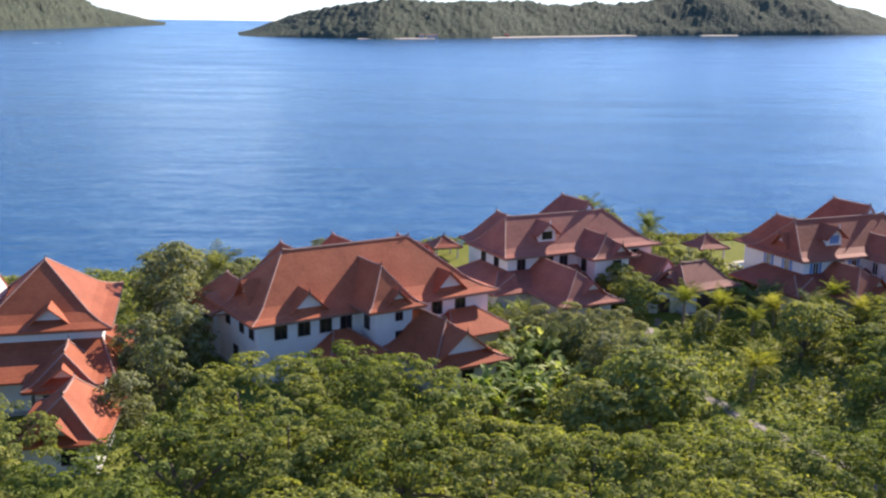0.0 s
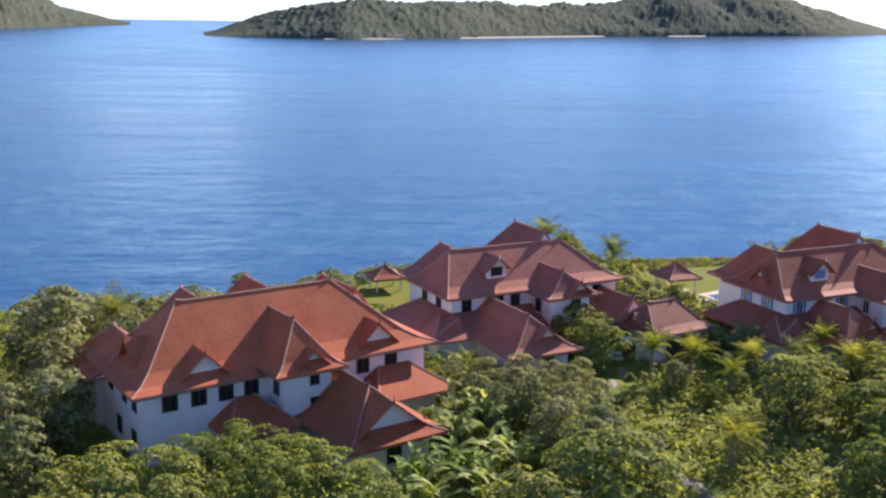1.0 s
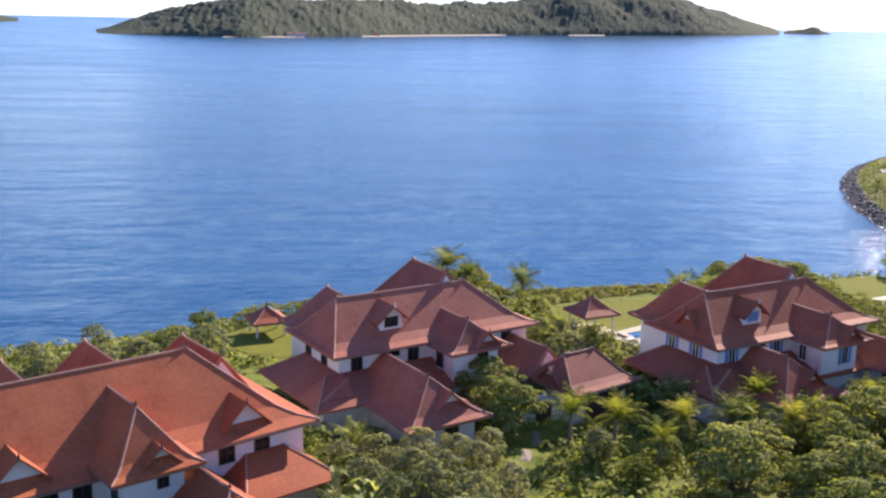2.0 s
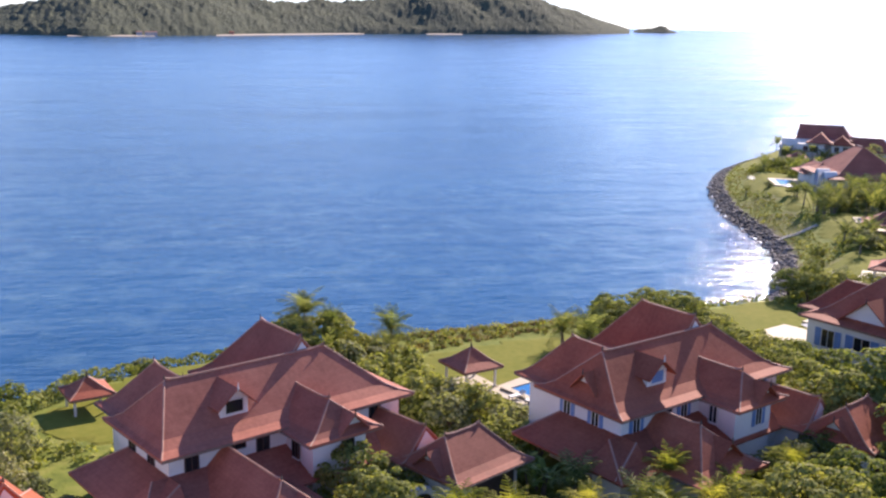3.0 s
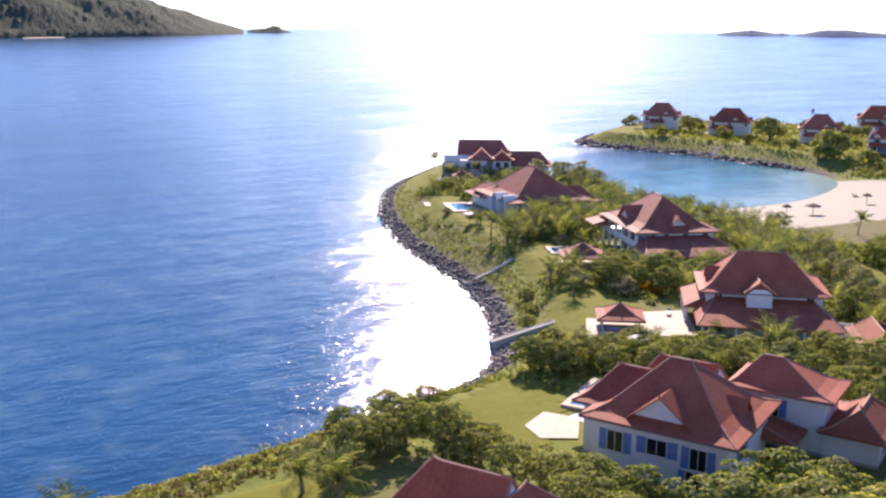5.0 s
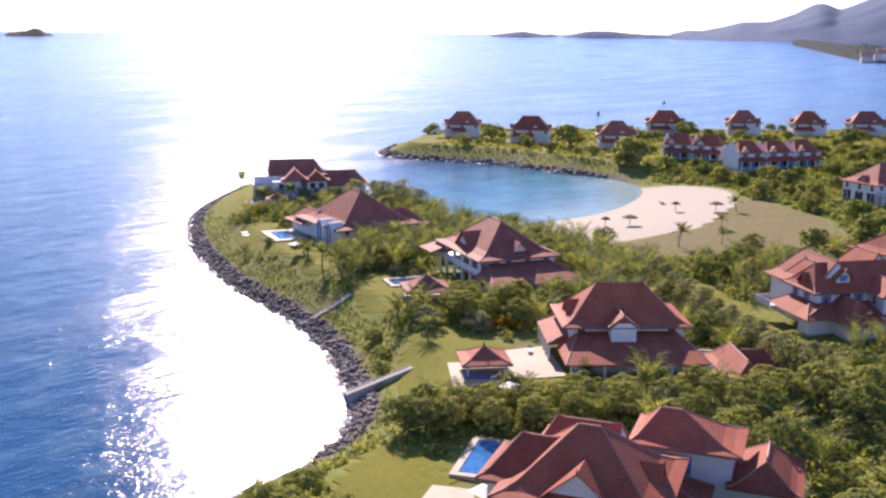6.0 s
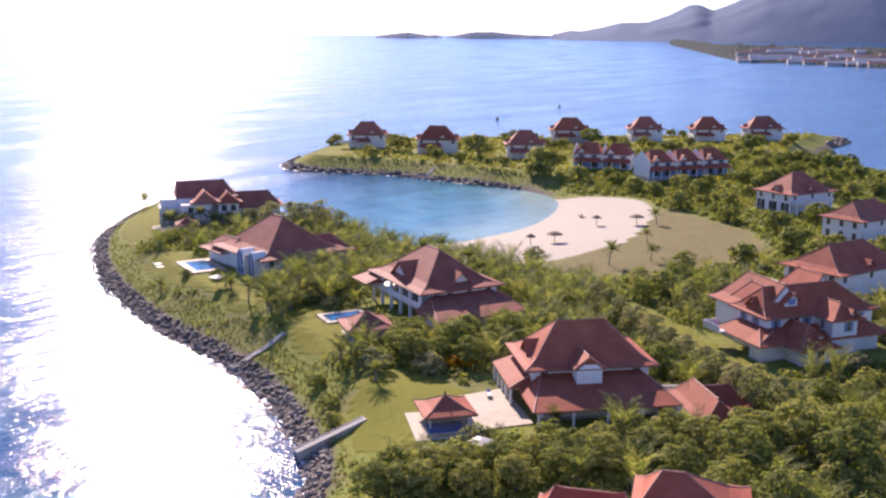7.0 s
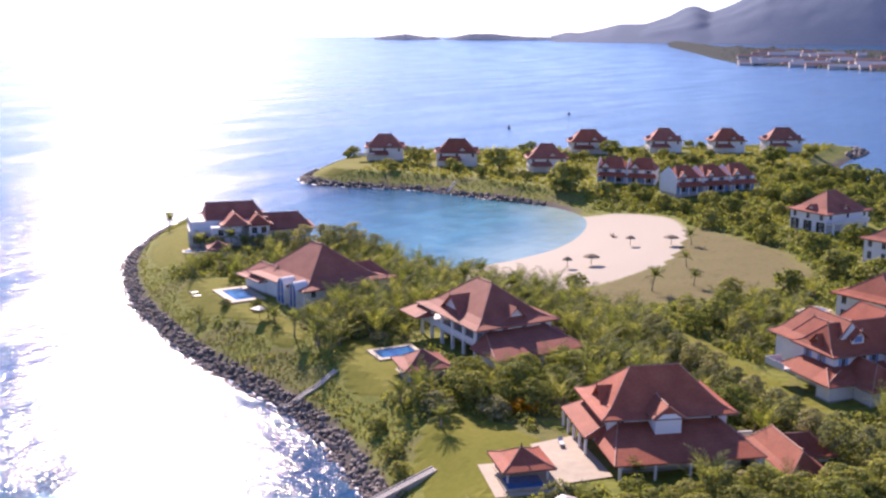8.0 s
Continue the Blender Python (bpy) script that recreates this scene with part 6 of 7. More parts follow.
clipped_hedge([(-11, 147.5), (-6.5, 152.5), (-1, 159.5), (6, 166.2), (13, 170), (20, 172)], 0.9, 1.5, "clipped green hedge at the edge of the lawn", 301, LEAF_TUFT)
STRIP = [(22, 163), (36, 164.5), (47, 168), (58, 170), (66, 171), (76, 176), (76, 180), (66, 179), (56, 177.4), (46, 175.4), (36, 173.4), (22, 170)]
in_strip = lambda P, d: away(P, STRIP)[1]
undergrowth("shore_planting", "rounded low green bushes between the lawn and the sea", (20, 78, 160, 182), 2.0, LEAF_TUFT, 302, (0.45, 0.95), 40, 0.24, in_strip, 0.3)
undergrowth("shore_planting", "yellow-green low bushes between the lawn and the sea", (20, 78, 160, 182), 1.8, LEAF_YELLOW, 303, (0.3, 0.65), 36, 0.22, in_strip, 0.3)
undergrowth("shore_planting", "dry brown grass tufts between the lawn and the sea", (20, 78, 160, 182), 1.25, LEAF_DRY, 304, (0.3, 0.6), 36, 0.2, in_strip, 0.3)


def scatter(kind, box, step, seed, size, test=None, pad=1.2, chance=1.0):
    g = np.random.default_rng(seed)
    P = jitter_grid(*box, step, g)
    d, ins = away(P, SHORE)
    z, sand, dry, stony = heights(P)
    ok = ins & (d > 8) & (sand < 0.05) & (dry < 0.35) & free(P, pad) & (g.random(len(P)) < chance)
    if test is not None:
        ok &= test(P, d)
    for p, zz in zip(P[ok], z[ok]):
        if all((p[0] - a) ** 2 + (p[1] - b) ** 2 > (1.4 * c) ** 2 for a, b, c in TAKEN):
            plant(kind, float(p[0]), float(p[1]), float(g.uniform(*size)), float(zz))


# palms and trees of the point
plants("palm", [(147.3, 255.3, 0.85), (168.5, 255.3, 0.9), (186, 259, 0.95), (201.4, 254.6, 0.95), (198.3, 240.3, 0.9), (190, 236, 0.9), (191, 221, 0.85), (171.0, 199.3, 0.8), (203, 262, 0.9), (211, 257, 0.85), (208, 270, 0.85), (215, 264, 0.8), (208.9, 368.4, 0.8), (232.7, 222.1, 0.75), (291.5, 237.1, 0.7), (262, 226, 0.6), (243, 216, 0.6), (216, 298, 0.85), (222, 292, 0.8)])
plants("areca", [(156, 253.5, 1.49), (161.6, 256.9, 1.59), (174, 258, 1.59), (179.4, 256.8, 1.66), (192.2, 257.4, 1.66), (197, 258, 1.59), (206, 250, 1.59), (200, 246, 1.59), (203, 236, 1.49), (194.0, 229.1, 1.59), (199, 226, 1.49), (185.6, 217.6, 1.49), (180, 211, 1.49), (174.9, 205.8, 1.49), (183, 246, 1.56), (188, 251, 1.56), (178, 249, 1.56), (195, 264, 1.56), (186, 268, 1.56)])
plants("areca", [(20.4, 163.6, 1.2), (25.2, 161.2, 1.3), (23.0, 167.6, 1.1), (33.0, 164.0, 1.0), (57.6, 163.4, 1.1)])
plants("smallpalm", [(153, 250.4, 1.0), (151.8, 265.1, 0.9), (127.3, 206.1, 0.9), (131.6, 217.1, 1.1), (135.3, 214.2, 1.0), (141, 213, 0.9), (150.3, 286.1, 0.8), (153.1, 268.3, 0.8), (57.2, 160.4, 1.3), (55.0, 164.0, 1.2), (33.6, 166.4, 1.2), (116.0, 176.4, 0.9), (184.8, 316, 1.0), (188.2, 311.4, 1.0), (179, 312, 1.0), (128, 175.4, 0.7)])
plants("grey", [(206.2, 299.2, 1.1), (212.3, 297.2, 1.1), (208.7, 288.1, 1.0), (216.3, 303, 1.05), (200, 304, 1.0), (219, 310, 0.9), (211, 307, 0.9)])
plants("broad", [(144.5, 213.3, 0.75), (145.2, 203.8, 0.8), (149.5, 199.8, 0.75), (137.4, 207.1, 0.7), (159.5, 203.9, 0.8), (165.5, 199.5, 0.8), (151, 206.8, 0.7), (175.5, 262.7, 0.7), (167, 262.5, 0.65), (156, 259, 0.6), (158.5, 247.5, 0.75), (163.5, 246.5, 0.7), (150.5, 246.8, 0.6), (142, 199, 0.7)])
plants("orange", [(138.4, 200.4, 1.0), (140.2, 198.9, 0.8)])
plants("shrub", [(154.0, 239.9, 0.9), (155.2, 283.4, 0.7), (160.5, 261.0, 1.2), (156.9, 275.5, 0.8), (117.0, 205.5, 0.9), (121.6, 210.4, 0.9), (126.4, 217.6, 0.9)])
scatter("areca", (135, 225, 185, 305), 4.2, 411, (1.1, 1.75), in_grove, 0.8, 0.95)
scatter("palm", (135, 225, 185, 305), 7.0, 401, (0.6, 0.85), in_grove, 1.2, 0.5)
scatter("areca", (100, 250, 120, 320), 6.5, 412, (0.9, 1.5), lambda P, d: (d > 12) & ~away(P, GROVE)[1], 2.2, 0.5)
scatter("broad", (92, 240, 110, 300), 9.0, 402, (0.5, 0.85), lambda P, d: (d > 14) & ~away(P, GROVE)[1], 3.0, 0.5)
scatter("shrub", (90, 240, 120, 330), 6.5, 403, (0.8, 1.4), lambda P, d: d > 12, 1.6, 0.6)
scatter("far", (190, 450, 100, 300), 11.0, 404, (0.5, 1.0), lambda P, d: (d > 10) & (P[:, 0] > 235), 3.0, 0.7)
plants("far", [(371.5, 400, 1.25), (373, 357.6, 1.60), (353, 314, 1.60), (449.4, 344.9, 1.30), (404.7, 274.3, 1.00), (466.4, 273.2, 1.30)])
scatter("far", (335, 600, 225, 455), 12.0, 405, (0.4, 0.8), lambda P, d: d > 12, 3.0, 0.45)
scatter("shrub", (-10, 80, 128, 170), 6.0, 406, (0.7, 1.2), None, 1.4, 0.5)

# ---- boulders of the sea bank ----
def boulder_mesh(seed):
    g = np.random.default_rng(seed)
    bm = bmesh.new()
    bmesh.ops.create_icosphere(bm, subdivisions=1, radius=1.0)
    for v in bm.verts:
        v.co = Vector((v.co.x * 1.15, v.co.y * 0.9, v.co.z * 0.7)) * float(g.uniform(0.72, 1.15))
    me = bpy.data.meshes.new("boulder")
    bm.to_mesh(me)
    bm.free()
    me.materials.append(ROCK)
    return me


BOULDERS = [boulder_mesh(500 + k) for k in range(7)]


def stones(line_from, line_to, spacing, seed, wide, size):
    """Places, turns and sizes of stones along a stretch of the shore line (given by two plan points)."""
    g = np.random.default_rng(seed)
    a = int(np.argmin(((SHORE - np.array(line_from)) ** 2).sum(1)))
    b = int(np.argmin(((SHORE - np.array(line_to)) ** 2).sum(1)))
    idx = list(range(a, b + 1)) if a <= b else list(range(b, a + 1))
    out = []
    for i in idx[:-1]:
        p, q = SHORE[i], SHORE[i + 1]
        L = float(np.hypot(*(q - p)))
        n = np.array([-(q - p)[1], (q - p)[0]]) / max(L, 1e-6)
        if not away(np.array([p + n * 2.0]), SHORE)[1][0]:
            n = -n
        for _ in range(max(1, int(L * (wide + 1) / spacing ** 2))):
            s = g.uniform(-1.2, wide)
            pos = p + (q - p) * g.random() + n * s
            out.append((float(pos[0]), float(pos[1]), float(g.uniform(*size)), g.uniform(0, 360), g.uniform(-25, 25)))
    return out


main_stones = stones((92, 192), (221, 387), 0.72, 511, 3.4, (0.24, 0.64))
bank = thing("rock_revetment", Matrix.Identity(4), "bank of dark granite boulders along the shore", "boulders", kind="structure")
near = [s for s in main_stones if 196 < s[1] < 232]
step = max(1, len(near) // 290)
singles = near[::step][:300]
rest = [s for s in main_stones if s not in set(singles)]
for k, (x, y, r, a, tlt) in enumerate(singles):
    ob = part("boulder", BOULDERS[k % 7], None, bank)
    ob.matrix_local = pose(x, y, max(ground_z(x, y), -0.3) + r * 0.25, tlt, tlt * 0.6, a) @ Matrix.Diagonal((r, r, r, 1))


def joined_stones(name, label, spots, parent):
    V, Fc, n = [], [], 0
    zs = heights(np.array([(s[0], s[1]) for s in spots]))[0]
    base = []
    for me in BOULDERS:
        co = np.zeros(len(me.vertices) * 3)
        me.vertices.foreach_get("co", co)
        base.append((co.reshape(-1, 3), [tuple(p.vertices) for p in me.polygons]))
    for k, ((x, y, r, a, tlt), z) in enumerate(zip(spots, zs)):
        co, faces = base[k % 7]
        ca, sa = math.cos(radians(a)), math.sin(radians(a))
        q = co * r
        V.append(np.column_stack([x + q[:, 0] * ca - q[:, 1] * sa, y + q[:, 0] * sa + q[:, 1] * ca, max(z, -0.3) + r * 0.25 + q[:, 2]]))
        Fc += [tuple(i + n for i in f) for f in faces]
        n += len(co)
    me = bpy.data.meshes.new(name)
    me.from_pydata(np.concatenate(V).tolist(), [], Fc)
    me.materials.append(ROCK)
    ob = new(name, me)
    ob.parent = parent
    return tagged(ob, label, kind="stuff")


joined_stones("boulders", "heaped dark boulders", rest, bank)
far_bank = thing("rock_revetment", Matrix.Identity(4), "dark stones at the foot of the far spit", "boulders", kind="structure")
joined_stones("boulders", "heaped dark stones", stones((336, 314), (325, 404), 1.4, 512, 3.0, (0.5, 1.1)) + stones((325, 404), (352, 446), 1.3, 513, 3.5, (0.6, 1.3)) + stones((560, 305), (550, 262), 1.6, 514, 4, (0.8, 1.8)), far_bank)


# ---- steps down to the water ----
def shore_stairs(top, foot, z0, wide, label, straight=False):
    """A flight that lies on the bank, or runs straight out over it, with side walls."""
    dx, dy = foot[0] - top[0], foot[1] - top[1]
    L = math.hypot(dx, dy)
    z1 = ground_z(*top) + 0.12
    ob = thing("shore_stairs", pose(top[0], top[1], z1, 0, 0, math.degrees(math.atan2(dy, dx))), label, "stairs", "stairs to the sea")
    n = max(8, int(L / 0.34))
    level = [max(ground_z(top[0] + dx * k / n, top[1] + dy * k / n) + 0.14, z0) - z1 for k in range(n + 1)]
    if straight:
        level = [max(level[k], (z0 - z1) * k / n) for k in range(n + 1)]
    sunk = 2.4 if straight else 0.6
    tread = Shape().box(0, L / n + 0.02, -wide / 2, wide / 2, -0.45, 0).mesh("step", CONCRETE)
    for k in range(n):
        part("step", tread, None, ob).matrix_local = pose(k * L / n, 0, level[k])
    for side in (-1, 1):
        a, b = sorted((side * (wide / 2 + 0.02), side * (wide / 2 + 0.16)))
        vs, fs = [], [(0, 1, 2, 3), (4 * n + 3, 4 * n + 2, 4 * n + 1, 4 * n)]
        for k in range(n + 1):
            x, z = k * L / n, level[k]
            vs += [(x, a, z - sunk), (x, b, z - sunk), (x, b, z + 0.16), (x, a, z + 0.16)]
        for k in range(n):
            for j in range(4):
                m = (j + 1) % 4
                fs.append((4 * k + j, 4 * k + 4 + j, 4 * k + 4 + m, 4 * k + m))
        part("side_wall", Shape().add(vs, fs), CONCRETE, ob)
    return ob


shore_stairs((118.6, 200.7), (109.2, 205.1), 1.3, 1.2, "pale concrete stairs from the lawn to the sea", True)
shore_stairs((139.6, 237.8), (129.4, 240.4), 0.8, 0.9, "pale concrete stairs down the stony bank")
shore_stairs((345.5, 360.5), (337.5, 358.5), 0.6, 1.0, "narrow stairs down the far bank")


# ---- beach things ----
def beach_umbrella(x, y, r, label="thatched beach umbrella on a timber post"):
    z = ground_z(x, y)
    ob = thing("beach_umbrella", pose(x, y, z), label, "umbrella", "thatched beach umbrellas")
    part("post", Shape().beam((0, 0, -0.2), (0, 0, 2.5), 0.09, 7), BARK, ob)
    n = 14
    vs = [(0, 0, 3.1)] + [(r * 0.55 * math.cos(2 * math.pi * k / n), r * 0.55 * math.sin(2 * math.pi * k / n), 2.75) for k in range(n)]
    vs += [(r * (1 + 0.06 * (k % 2)) * math.cos(2 * math.pi * k / n), r * (1 + 0.06 * (k % 2)) * math.sin(2 * math.pi * k / n), 2.15 + 0.08 * (k % 2)) for k in range(n)] + [(0, 0, 2.35)]
    fs = [(0, 1 + k, 1 + (k + 1) % n) for k in range(n)] + [(1 + k, 1 + n + k, 1 + n + (k + 1) % n, 1 + (k + 1) % n) for k in range(n)] + [(1 + n + (k + 1) % n, 1 + n + k, 2 * n + 1) for k in range(n)]
    part("thatch", Shape().add(vs, fs), THATCH, ob)


for x, y, r in ((252.4, 248.8, 2.3), (288.2, 242, 2.3), (246.0, 252.5, 1.4), (282.5, 252.2, 1.5)):
    beach_umbrella(x, y, r)


def boat(x, y, turn, L, w, z, label, mat):
    ob = thing("boat", pose(x, y, z, 0, 0, turn), label, "boat")
    n = 9
    vs, fs = [], []
    for k in range(n):
        t = k / (n - 1)
        ww = w * 0.5 * math.sin(math.pi * (0.2 + 0.75 * (1 - t))) ** 0.7
        h = 0.55 + 0.25 * t * t
        xk = (t - 0.5) * L
        vs += [(xk, -ww, h), (xk, -ww * 0.55, 0), (xk, ww * 0.55, 0), (xk, ww, h), (xk, ww * 0.86, h - 0.05), (xk, ww * 0.45, 0.18), (xk, -ww * 0.45, 0.18), (xk, -ww * 0.86, h - 0.05)]
    for k in range(n - 1):
        for i in range(8):
            j = (i + 1) % 8
            fs.append((k * 8 + i, (k + 1) * 8 + i, (k + 1) * 8 + j, k * 8 + j))
    fs += [tuple(reversed(range(8))), tuple(range((n - 1) * 8, n * 8))]
    part("hull", Shape().add(vs, fs), mat, ob)
    for s in (-0.18, 0.15):
        part("thwart", Shape().box(s * L - 0.14, s * L + 0.14, -w * 0.42, w * 0.42, 0.4, 0.46), DARKWOOD, ob)
    return ob


boat(293.9, 263.6, 40, 4.6, 1.7, ground_z(293.9, 263.6), "small dark boat drawn up on the sand", DARKWOOD)
boat(-722, 1824, 36, 9, 3.2, 0.4, "distant motorboat on the open sea", BOATHULL)


# ---- walls and gates ----
def arch_gate(x, y, turn):
    ob = thing("garden_gate", pose(x, y, 6.0, 0, 0, turn), "white rounded garden archway with a dark gate", "gate")
    n = 12
    vs, fs = [], []
    for yv in (-0.3, 0.3):
        for r in (0.85, 1.4):
            vs += [(-r, yv, -0.3)] + [(-r * math.cos(math.pi * k / n), yv, 1.35 + r * 0.85 * math.sin(math.pi * k / n)) for k in range(n + 1)] + [(r, yv, -0.3)]
    m = n + 3
    for k in range(m - 1):
        fs += [(k, k + 1, m + k + 1, m + k), (2 * m + k + 1, 2 * m + k, 3 * m + k, 3 * m + k + 1), (m + k, m + k + 1, 3 * m + k + 1, 3 * m + k), (k + 1, k, 2 * m + k, 2 * m + k + 1)]
    part("arch", Shape().add(vs, fs), WALL, ob)
    part("gate_leaf", Shape().box(-0.84, 0.84, -0.04, 0.04, 0, 1.7), DARKWOOD, ob)
    for s in (-1, 1):
        part("pier", Shape().box(s * 1.4 - 0.02 if s > 0 else -3.2, 3.2 if s > 0 else -1.38, -0.16, 0.16, -0.3, 1.5), WALL, ob)


arch_gate(28.0, 123.2, 10)


def garden_wall(points, h, label, mat):
    s = Shape()
    L, R = [], []
    rb = ribbon(points, 0.15)
    n = len(points)
    vs = []
    for i in range(n):
        l, r = rb[i], rb[2 * n - 1 - i]
        z = ground_z(*points[i])
        vs += [(*l, z - 0.3), (*r, z - 0.3), (*r, z + h), (*l, z + h)]
    fs = [(0, 1, 2, 3), (4 * n - 1, 4 * n - 2, 4 * n - 3, 4 * n - 4)]
    for i in range(n - 1):
        for j in range(4):
            k = (j + 1) % 4
            fs.append((4 * i + j, 4 * i + 4 + j, 4 * i + 4 + k, 4 * i + k))
    me = Shape().add(vs, fs).mesh("garden_wall", mat)
    return tagged(new("garden_wall", me), label, "wall", kind="structure")


garden_wall([(51.8, 124.5), (52.2, 121.0), (53.0, 118.0), (55.0, 116.0)], 1.7, "pale rendered garden wall", WALL)
garden_wall([(145.6, 168.8), (150.4, 172.6), (155, 170)], 1.2, "low pale garden wall", WALL)


def sun_bed(x, y, turn, z=6.2):
    ob = thing("sun_bed", pose(x, y, z, 0, 0, turn), "white sun bed on the terrace", "sun bed", "sun beds")
    part("mattress", Shape().box(-0.95, 0.45, -0.32, 0.32, 0.28, 0.4), WOODWHITE, ob)
    part("backrest", Shape().add([(0.45, -0.32, 0.28), (1.0, -0.32, 0.62), (1.0, 0.32, 0.62), (0.45, 0.32, 0.28), (0.45, -0.32, 0.4), (0.95, -0.32, 0.72), (0.95, 0.32, 0.72), (0.45, 0.32, 0.4)], [(3, 2, 1, 0), (4, 5, 6, 7), (0, 1, 5, 4), (1, 2, 6, 5), (2, 3, 7, 6), (3, 0, 4, 7)]), WOODWHITE, ob)
    for a in (-0.8, 0.8):
        for b in (-0.28, 0.28):
            part("leg", Shape().box(a - 0.04, a + 0.04, b - 0.04, b + 0.04, -0.1, 0.3), DARKWOOD, ob)


for x, y, a in ((43.6, 147.0, 20), (45.0, 145.6, 20), (51.6, 151.4, 110), (155.2, 292.4, 150), (156.8, 295.2, 150), (132.0, 188.8, 40), (188.6, 327.6, 30)):
    sun_bed(x, y, a)


def sun_shade(x, y, z=6.1, mat=None):
    ob = thing("sun_umbrella", pose(x, y, z), "pale square sun umbrella beside the pool", "umbrella", "sun umbrellas")
    part("pole", Shape().beam((0, 0, -0.2), (0, 0, 2.4), 0.04, 6), DARKWOOD, ob)
    part("canopy", Shape().add([(0, 0, 2.6), (-1.3, -1.3, 2.1), (1.3, -1.3, 2.1), (1.3, 1.3, 2.1), (-1.3, 1.3, 2.1), (0, 0, 2.5)], [(0, 1, 2), (0, 2, 3), (0, 3, 4), (0, 4, 1), (5, 2, 1), (5, 3, 2), (5, 4, 3), (5, 1, 4)]), WOODWHITE, ob)


for x, y in ((113.6, 177.6), (152.0, 269.6), (87.6, 159.6)):
    sun_shade(x, y)


# ---- far shores: beach, cottages and town ----
def far_beach(az0, d0, az1, d1, h, label):
    n = 24
    vs, fs = [], []
    for k in range(n + 1):
        t = k / n
        az, d = az0 + (az1 - az0) * t, d0 + (d1 - d0) * t
        for dd, z in ((-14, 0.2), (0, h * math.sin(math.pi * min(0.98, 0.02 + t)) ** 0.4), (30, h)):
            x, y = bearing(az, d + dd)
            vs.append((x, y, float(sea_height(math.hypot(x - MID[0], y - MID[1]))) + z))
    for k in range(n):
        for j in range(2):
            a = k * 3 + j
            fs.append((a, a + 3, a + 4, a + 1))
    me = Shape().add(vs, fs).mesh("far_beach", SANDFAR)
    tagged(new("far_beach", me), label, "beach", kind="structure")


far_beach(-6.4, 2486, -2.0, 2600, 2.6, "pale sand beach at the foot of the hill")
far_beach(1.2, 2770, 9.2, 3290, 2.6, "long pale beach at the foot of the hill")
far_beach(12.6, 3425, 14.6, 3515, 2.6, "short pale beach at the foot of the hill")


def cottage(az, d, L, w, h, mat, rmat, label, group, rise=0.0):
    x, y = bearing(az, d)
    z = float(sea_height(math.hypot(x - MID[0], y - MID[1])))
    ob = thing("cottage" if L < 40 else "warehouse", pose(x, y, z + 2 + rise, 0, 0, -az + 8), label, "building", group)
    part("wall", Shape().box(-L / 2, L / 2, -w / 2, w / 2, -6, h), mat, ob)
    e = 0.8
    part("roof", Shape().add([(-L / 2 - e, -w / 2 - e, h), (L / 2 + e, -w / 2 - e, h), (L / 2 + e, w / 2 + e, h), (-L / 2 - e, w / 2 + e, h), (-L / 2, 0, h + w * 0.3), (L / 2, 0, h + w * 0.3)], [(0, 1, 5, 4), (2, 3, 4, 5), (1, 2, 5), (3, 0, 4), (3, 2, 1, 0)]), rmat, ob)


cg = np.random.default_rng(77)
for k in range(11):
    cottage(-6.2 + 0.42 * k + float(cg.uniform(-0.1, 0.1)), 2520 + 8 * k + float(cg.uniform(0, 50)), 14, 9, 7, TOWN, CAP, "tiny pale cottage above the far beach", "cottages across the bay")
for k in range(9):
    cottage(2.0 + 0.5 * k, 2850 + 60 * k, 14, 9, 6, CAP, ROOF, "tiny reddish cottage above the far beach", "cottages across the bay")
for k in range(46):
    az = 68.4 + 0.15 * k + float(cg.uniform(-0.06, 0.06))
    inland = float(cg.uniform(0, 1)) ** 1.5
    cottage(az, float(np.interp(az, [68.3, 70.6, 73.2, 76], [2130, 2110, 1950, 1860])) + 25 + 380 * inland, float(cg.uniform(16, 70)), float(cg.uniform(10, 22)), float(cg.uniform(1.5, 3.5)), TOWN, TOWN if k % 3 else CAP, "low pale building of the far town", "buildings of the far town", 14 * inland)


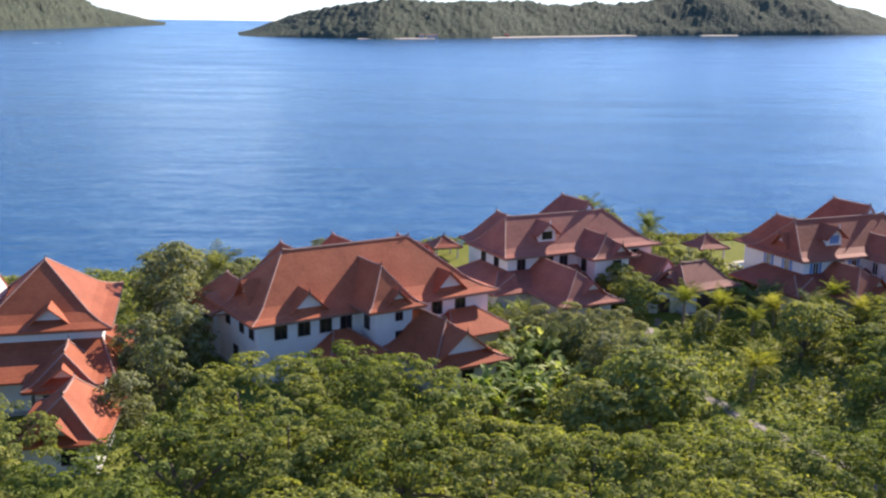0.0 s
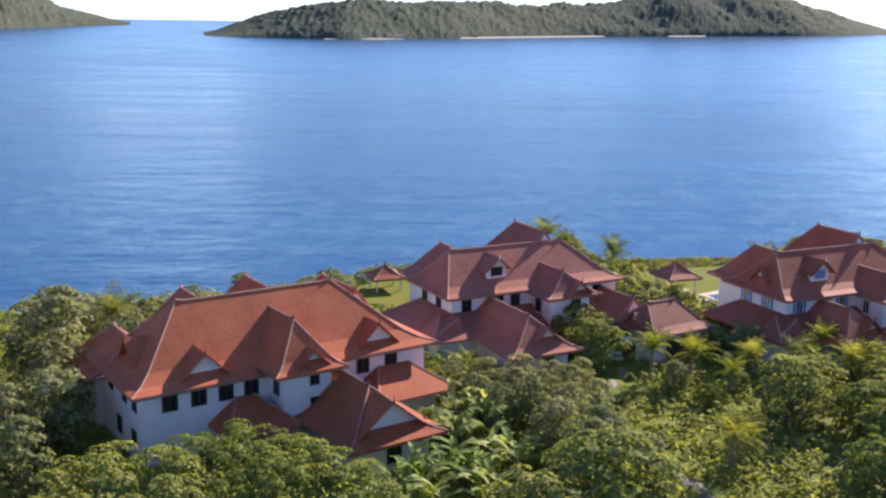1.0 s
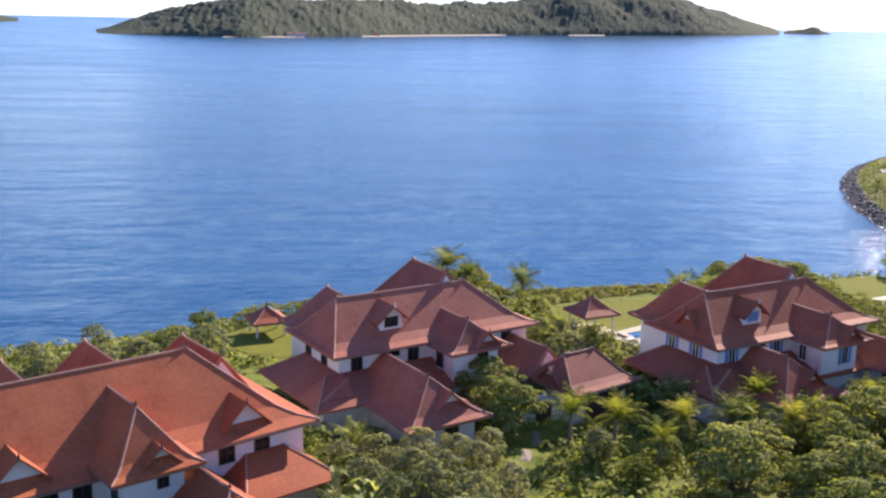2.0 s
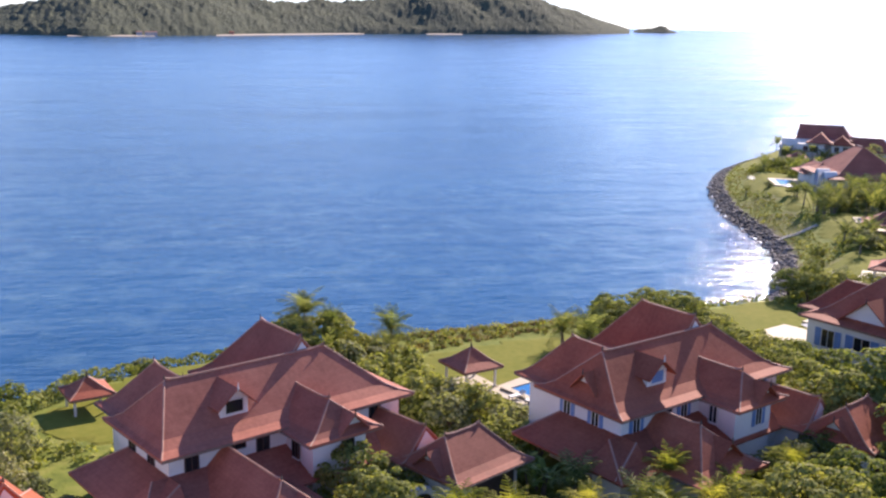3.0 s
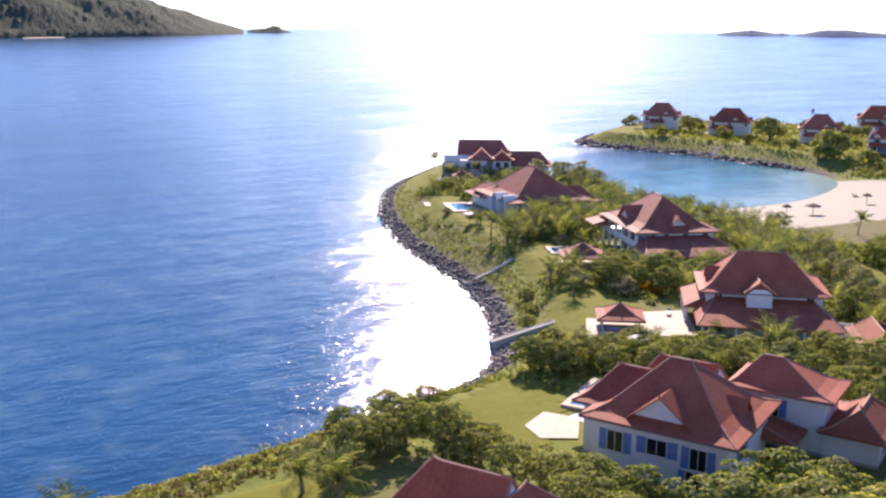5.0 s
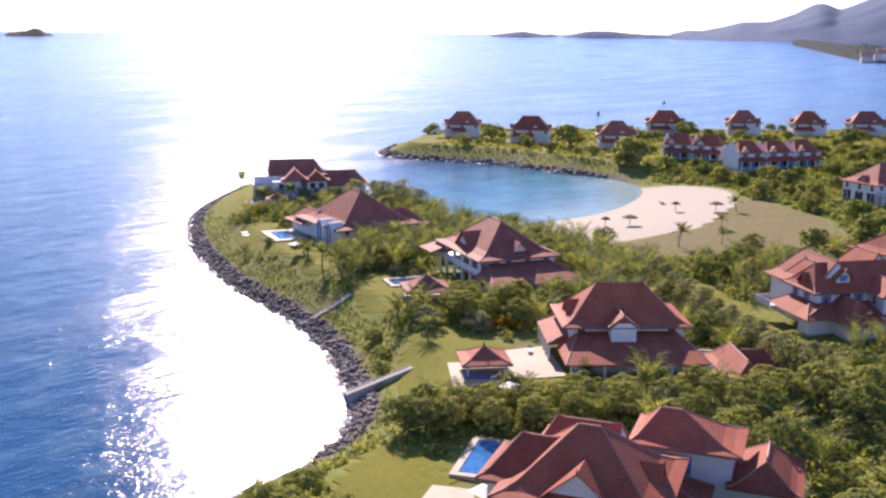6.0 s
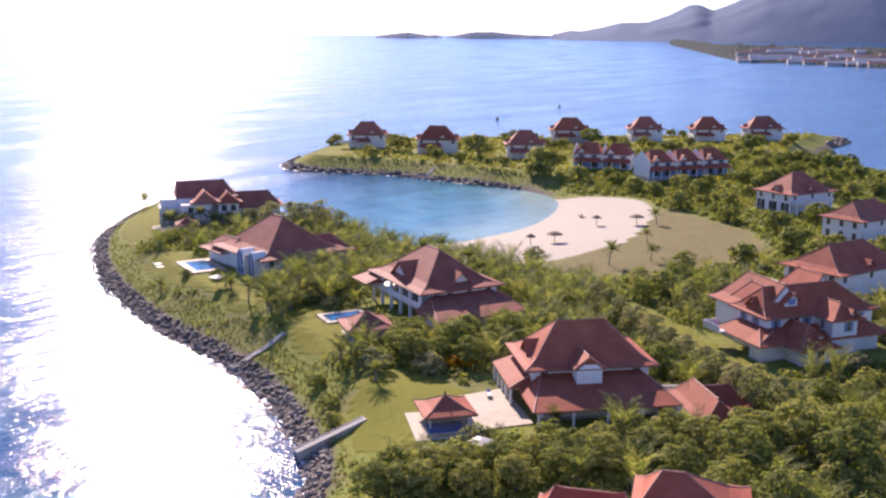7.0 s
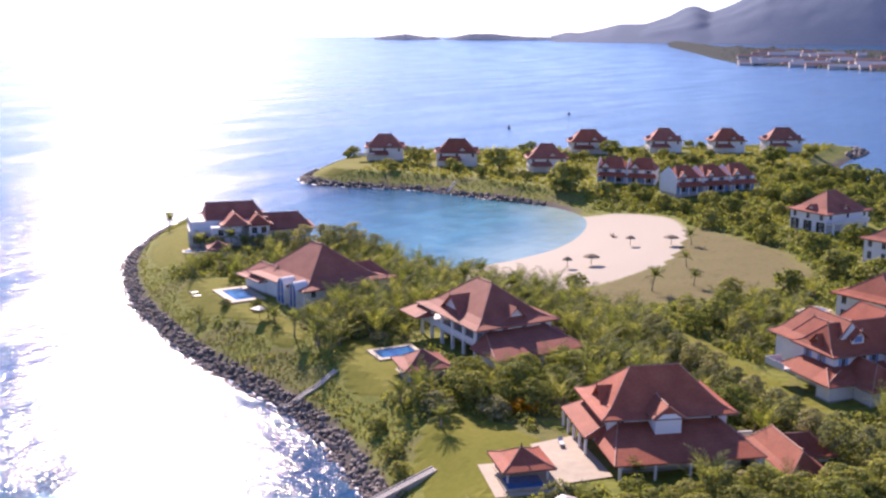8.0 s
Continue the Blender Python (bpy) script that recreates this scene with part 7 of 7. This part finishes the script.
# ---- surf lines where the swell meets the stones ----
def surf(line_from, line_to, label, w, seed):
    g = np.random.default_rng(seed)
    a = int(np.argmin(((SHORE - np.array(line_from)) ** 2).sum(1)))
    b = int(np.argmin(((SHORE - np.array(line_to)) ** 2).sum(1)))
    pts = SHORE[min(a, b):max(a, b) + 1]
    t = np.linspace(0, len(pts) - 1, len(pts) * 6)
    x, y = np.interp(t, np.arange(len(pts)), pts[:, 0]), np.interp(t, np.arange(len(pts)), pts[:, 1])
    dx, dy = np.gradient(x), np.gradient(y)
    L = np.hypot(dx, dy)
    nx, ny = -dy / L, dx / L
    if away(np.array([[x[5] + nx[5] * 2, y[5] + ny[5] * 2]]), SHORE)[1][0]:
        nx, ny = -nx, -ny
    wd = w * (0.55 + 0.45 * np.sin(t * 2.1) + 0.3 * g.normal(size=len(t))).clip(0.08, 1.6)
    vs = [(x[i] - nx[i] * 0.6, y[i] - ny[i] * 0.6, 0.09) for i in range(len(t))] + [(x[i] + nx[i] * wd[i], y[i] + ny[i] * wd[i], 0.05) for i in range(len(t))]
    n = len(t)
    fs = [(i, i + 1, n + i + 1, n + i) for i in range(n - 1)]
    tagged(new("surf", Shape().add(vs, fs).mesh("surf", FOAM)), label, "surf", kind="structure")


surf((334.5, 338), (323, 420), "thin white surf line along the far spit", 0.9, 601)
surf((323, 420), (352, 446), "white surf at the tip of the far spit", 2.2, 602)
surf((100, 195), (205, 375), "thin white surf between the boulders", 0.5, 603)


# ---- wake of the boat and channel markers ----
def boat_wake(x, y, turn, L):
    n = 12
    vs = []
    for k in range(n + 1):
        w = 0.4 + 3.2 * (k / n) ** 0.6
        vs += [(-L * k / n, -w, 0.0), (-L * k / n, w, 0.0)]
    fs = [(2 * k, 2 * k + 1, 2 * k + 3, 2 * k + 2) for k in range(n)]
    ob = new("wake", Shape().add(vs, fs).mesh("wake", FOAM))
    ob.matrix_world = pose(x, y, 0.75, 0, 0, turn)
    tagged(ob, "white foam trail behind the distant motorboat", "wake", kind="structure")


boat_wake(-724, 1822.5, 36, 42)


def channel_marker(x, y):
    ob = thing("buoy", pose(x, y, 0), "dark channel buoy floating on the sea", "buoy", "channel buoys")
    part("float", Shape().taper([(0, 0, -0.5), (0, 0, 0.0), (0, 0, 0.7), (0, 0, 0.9)], [0.7, 1.1, 1.1, 0.6], 10), DARKWOOD, ob)
    part("topmark", Shape().taper([(0, 0, 0.9), (0, 0, 1.9), (0, 0, 2.2)], [0.45, 0.35, 0.1], 8), DARKWOOD, ob)


for x, y in ((594, 495), (724, 522.5)):
    channel_marker(x, y)
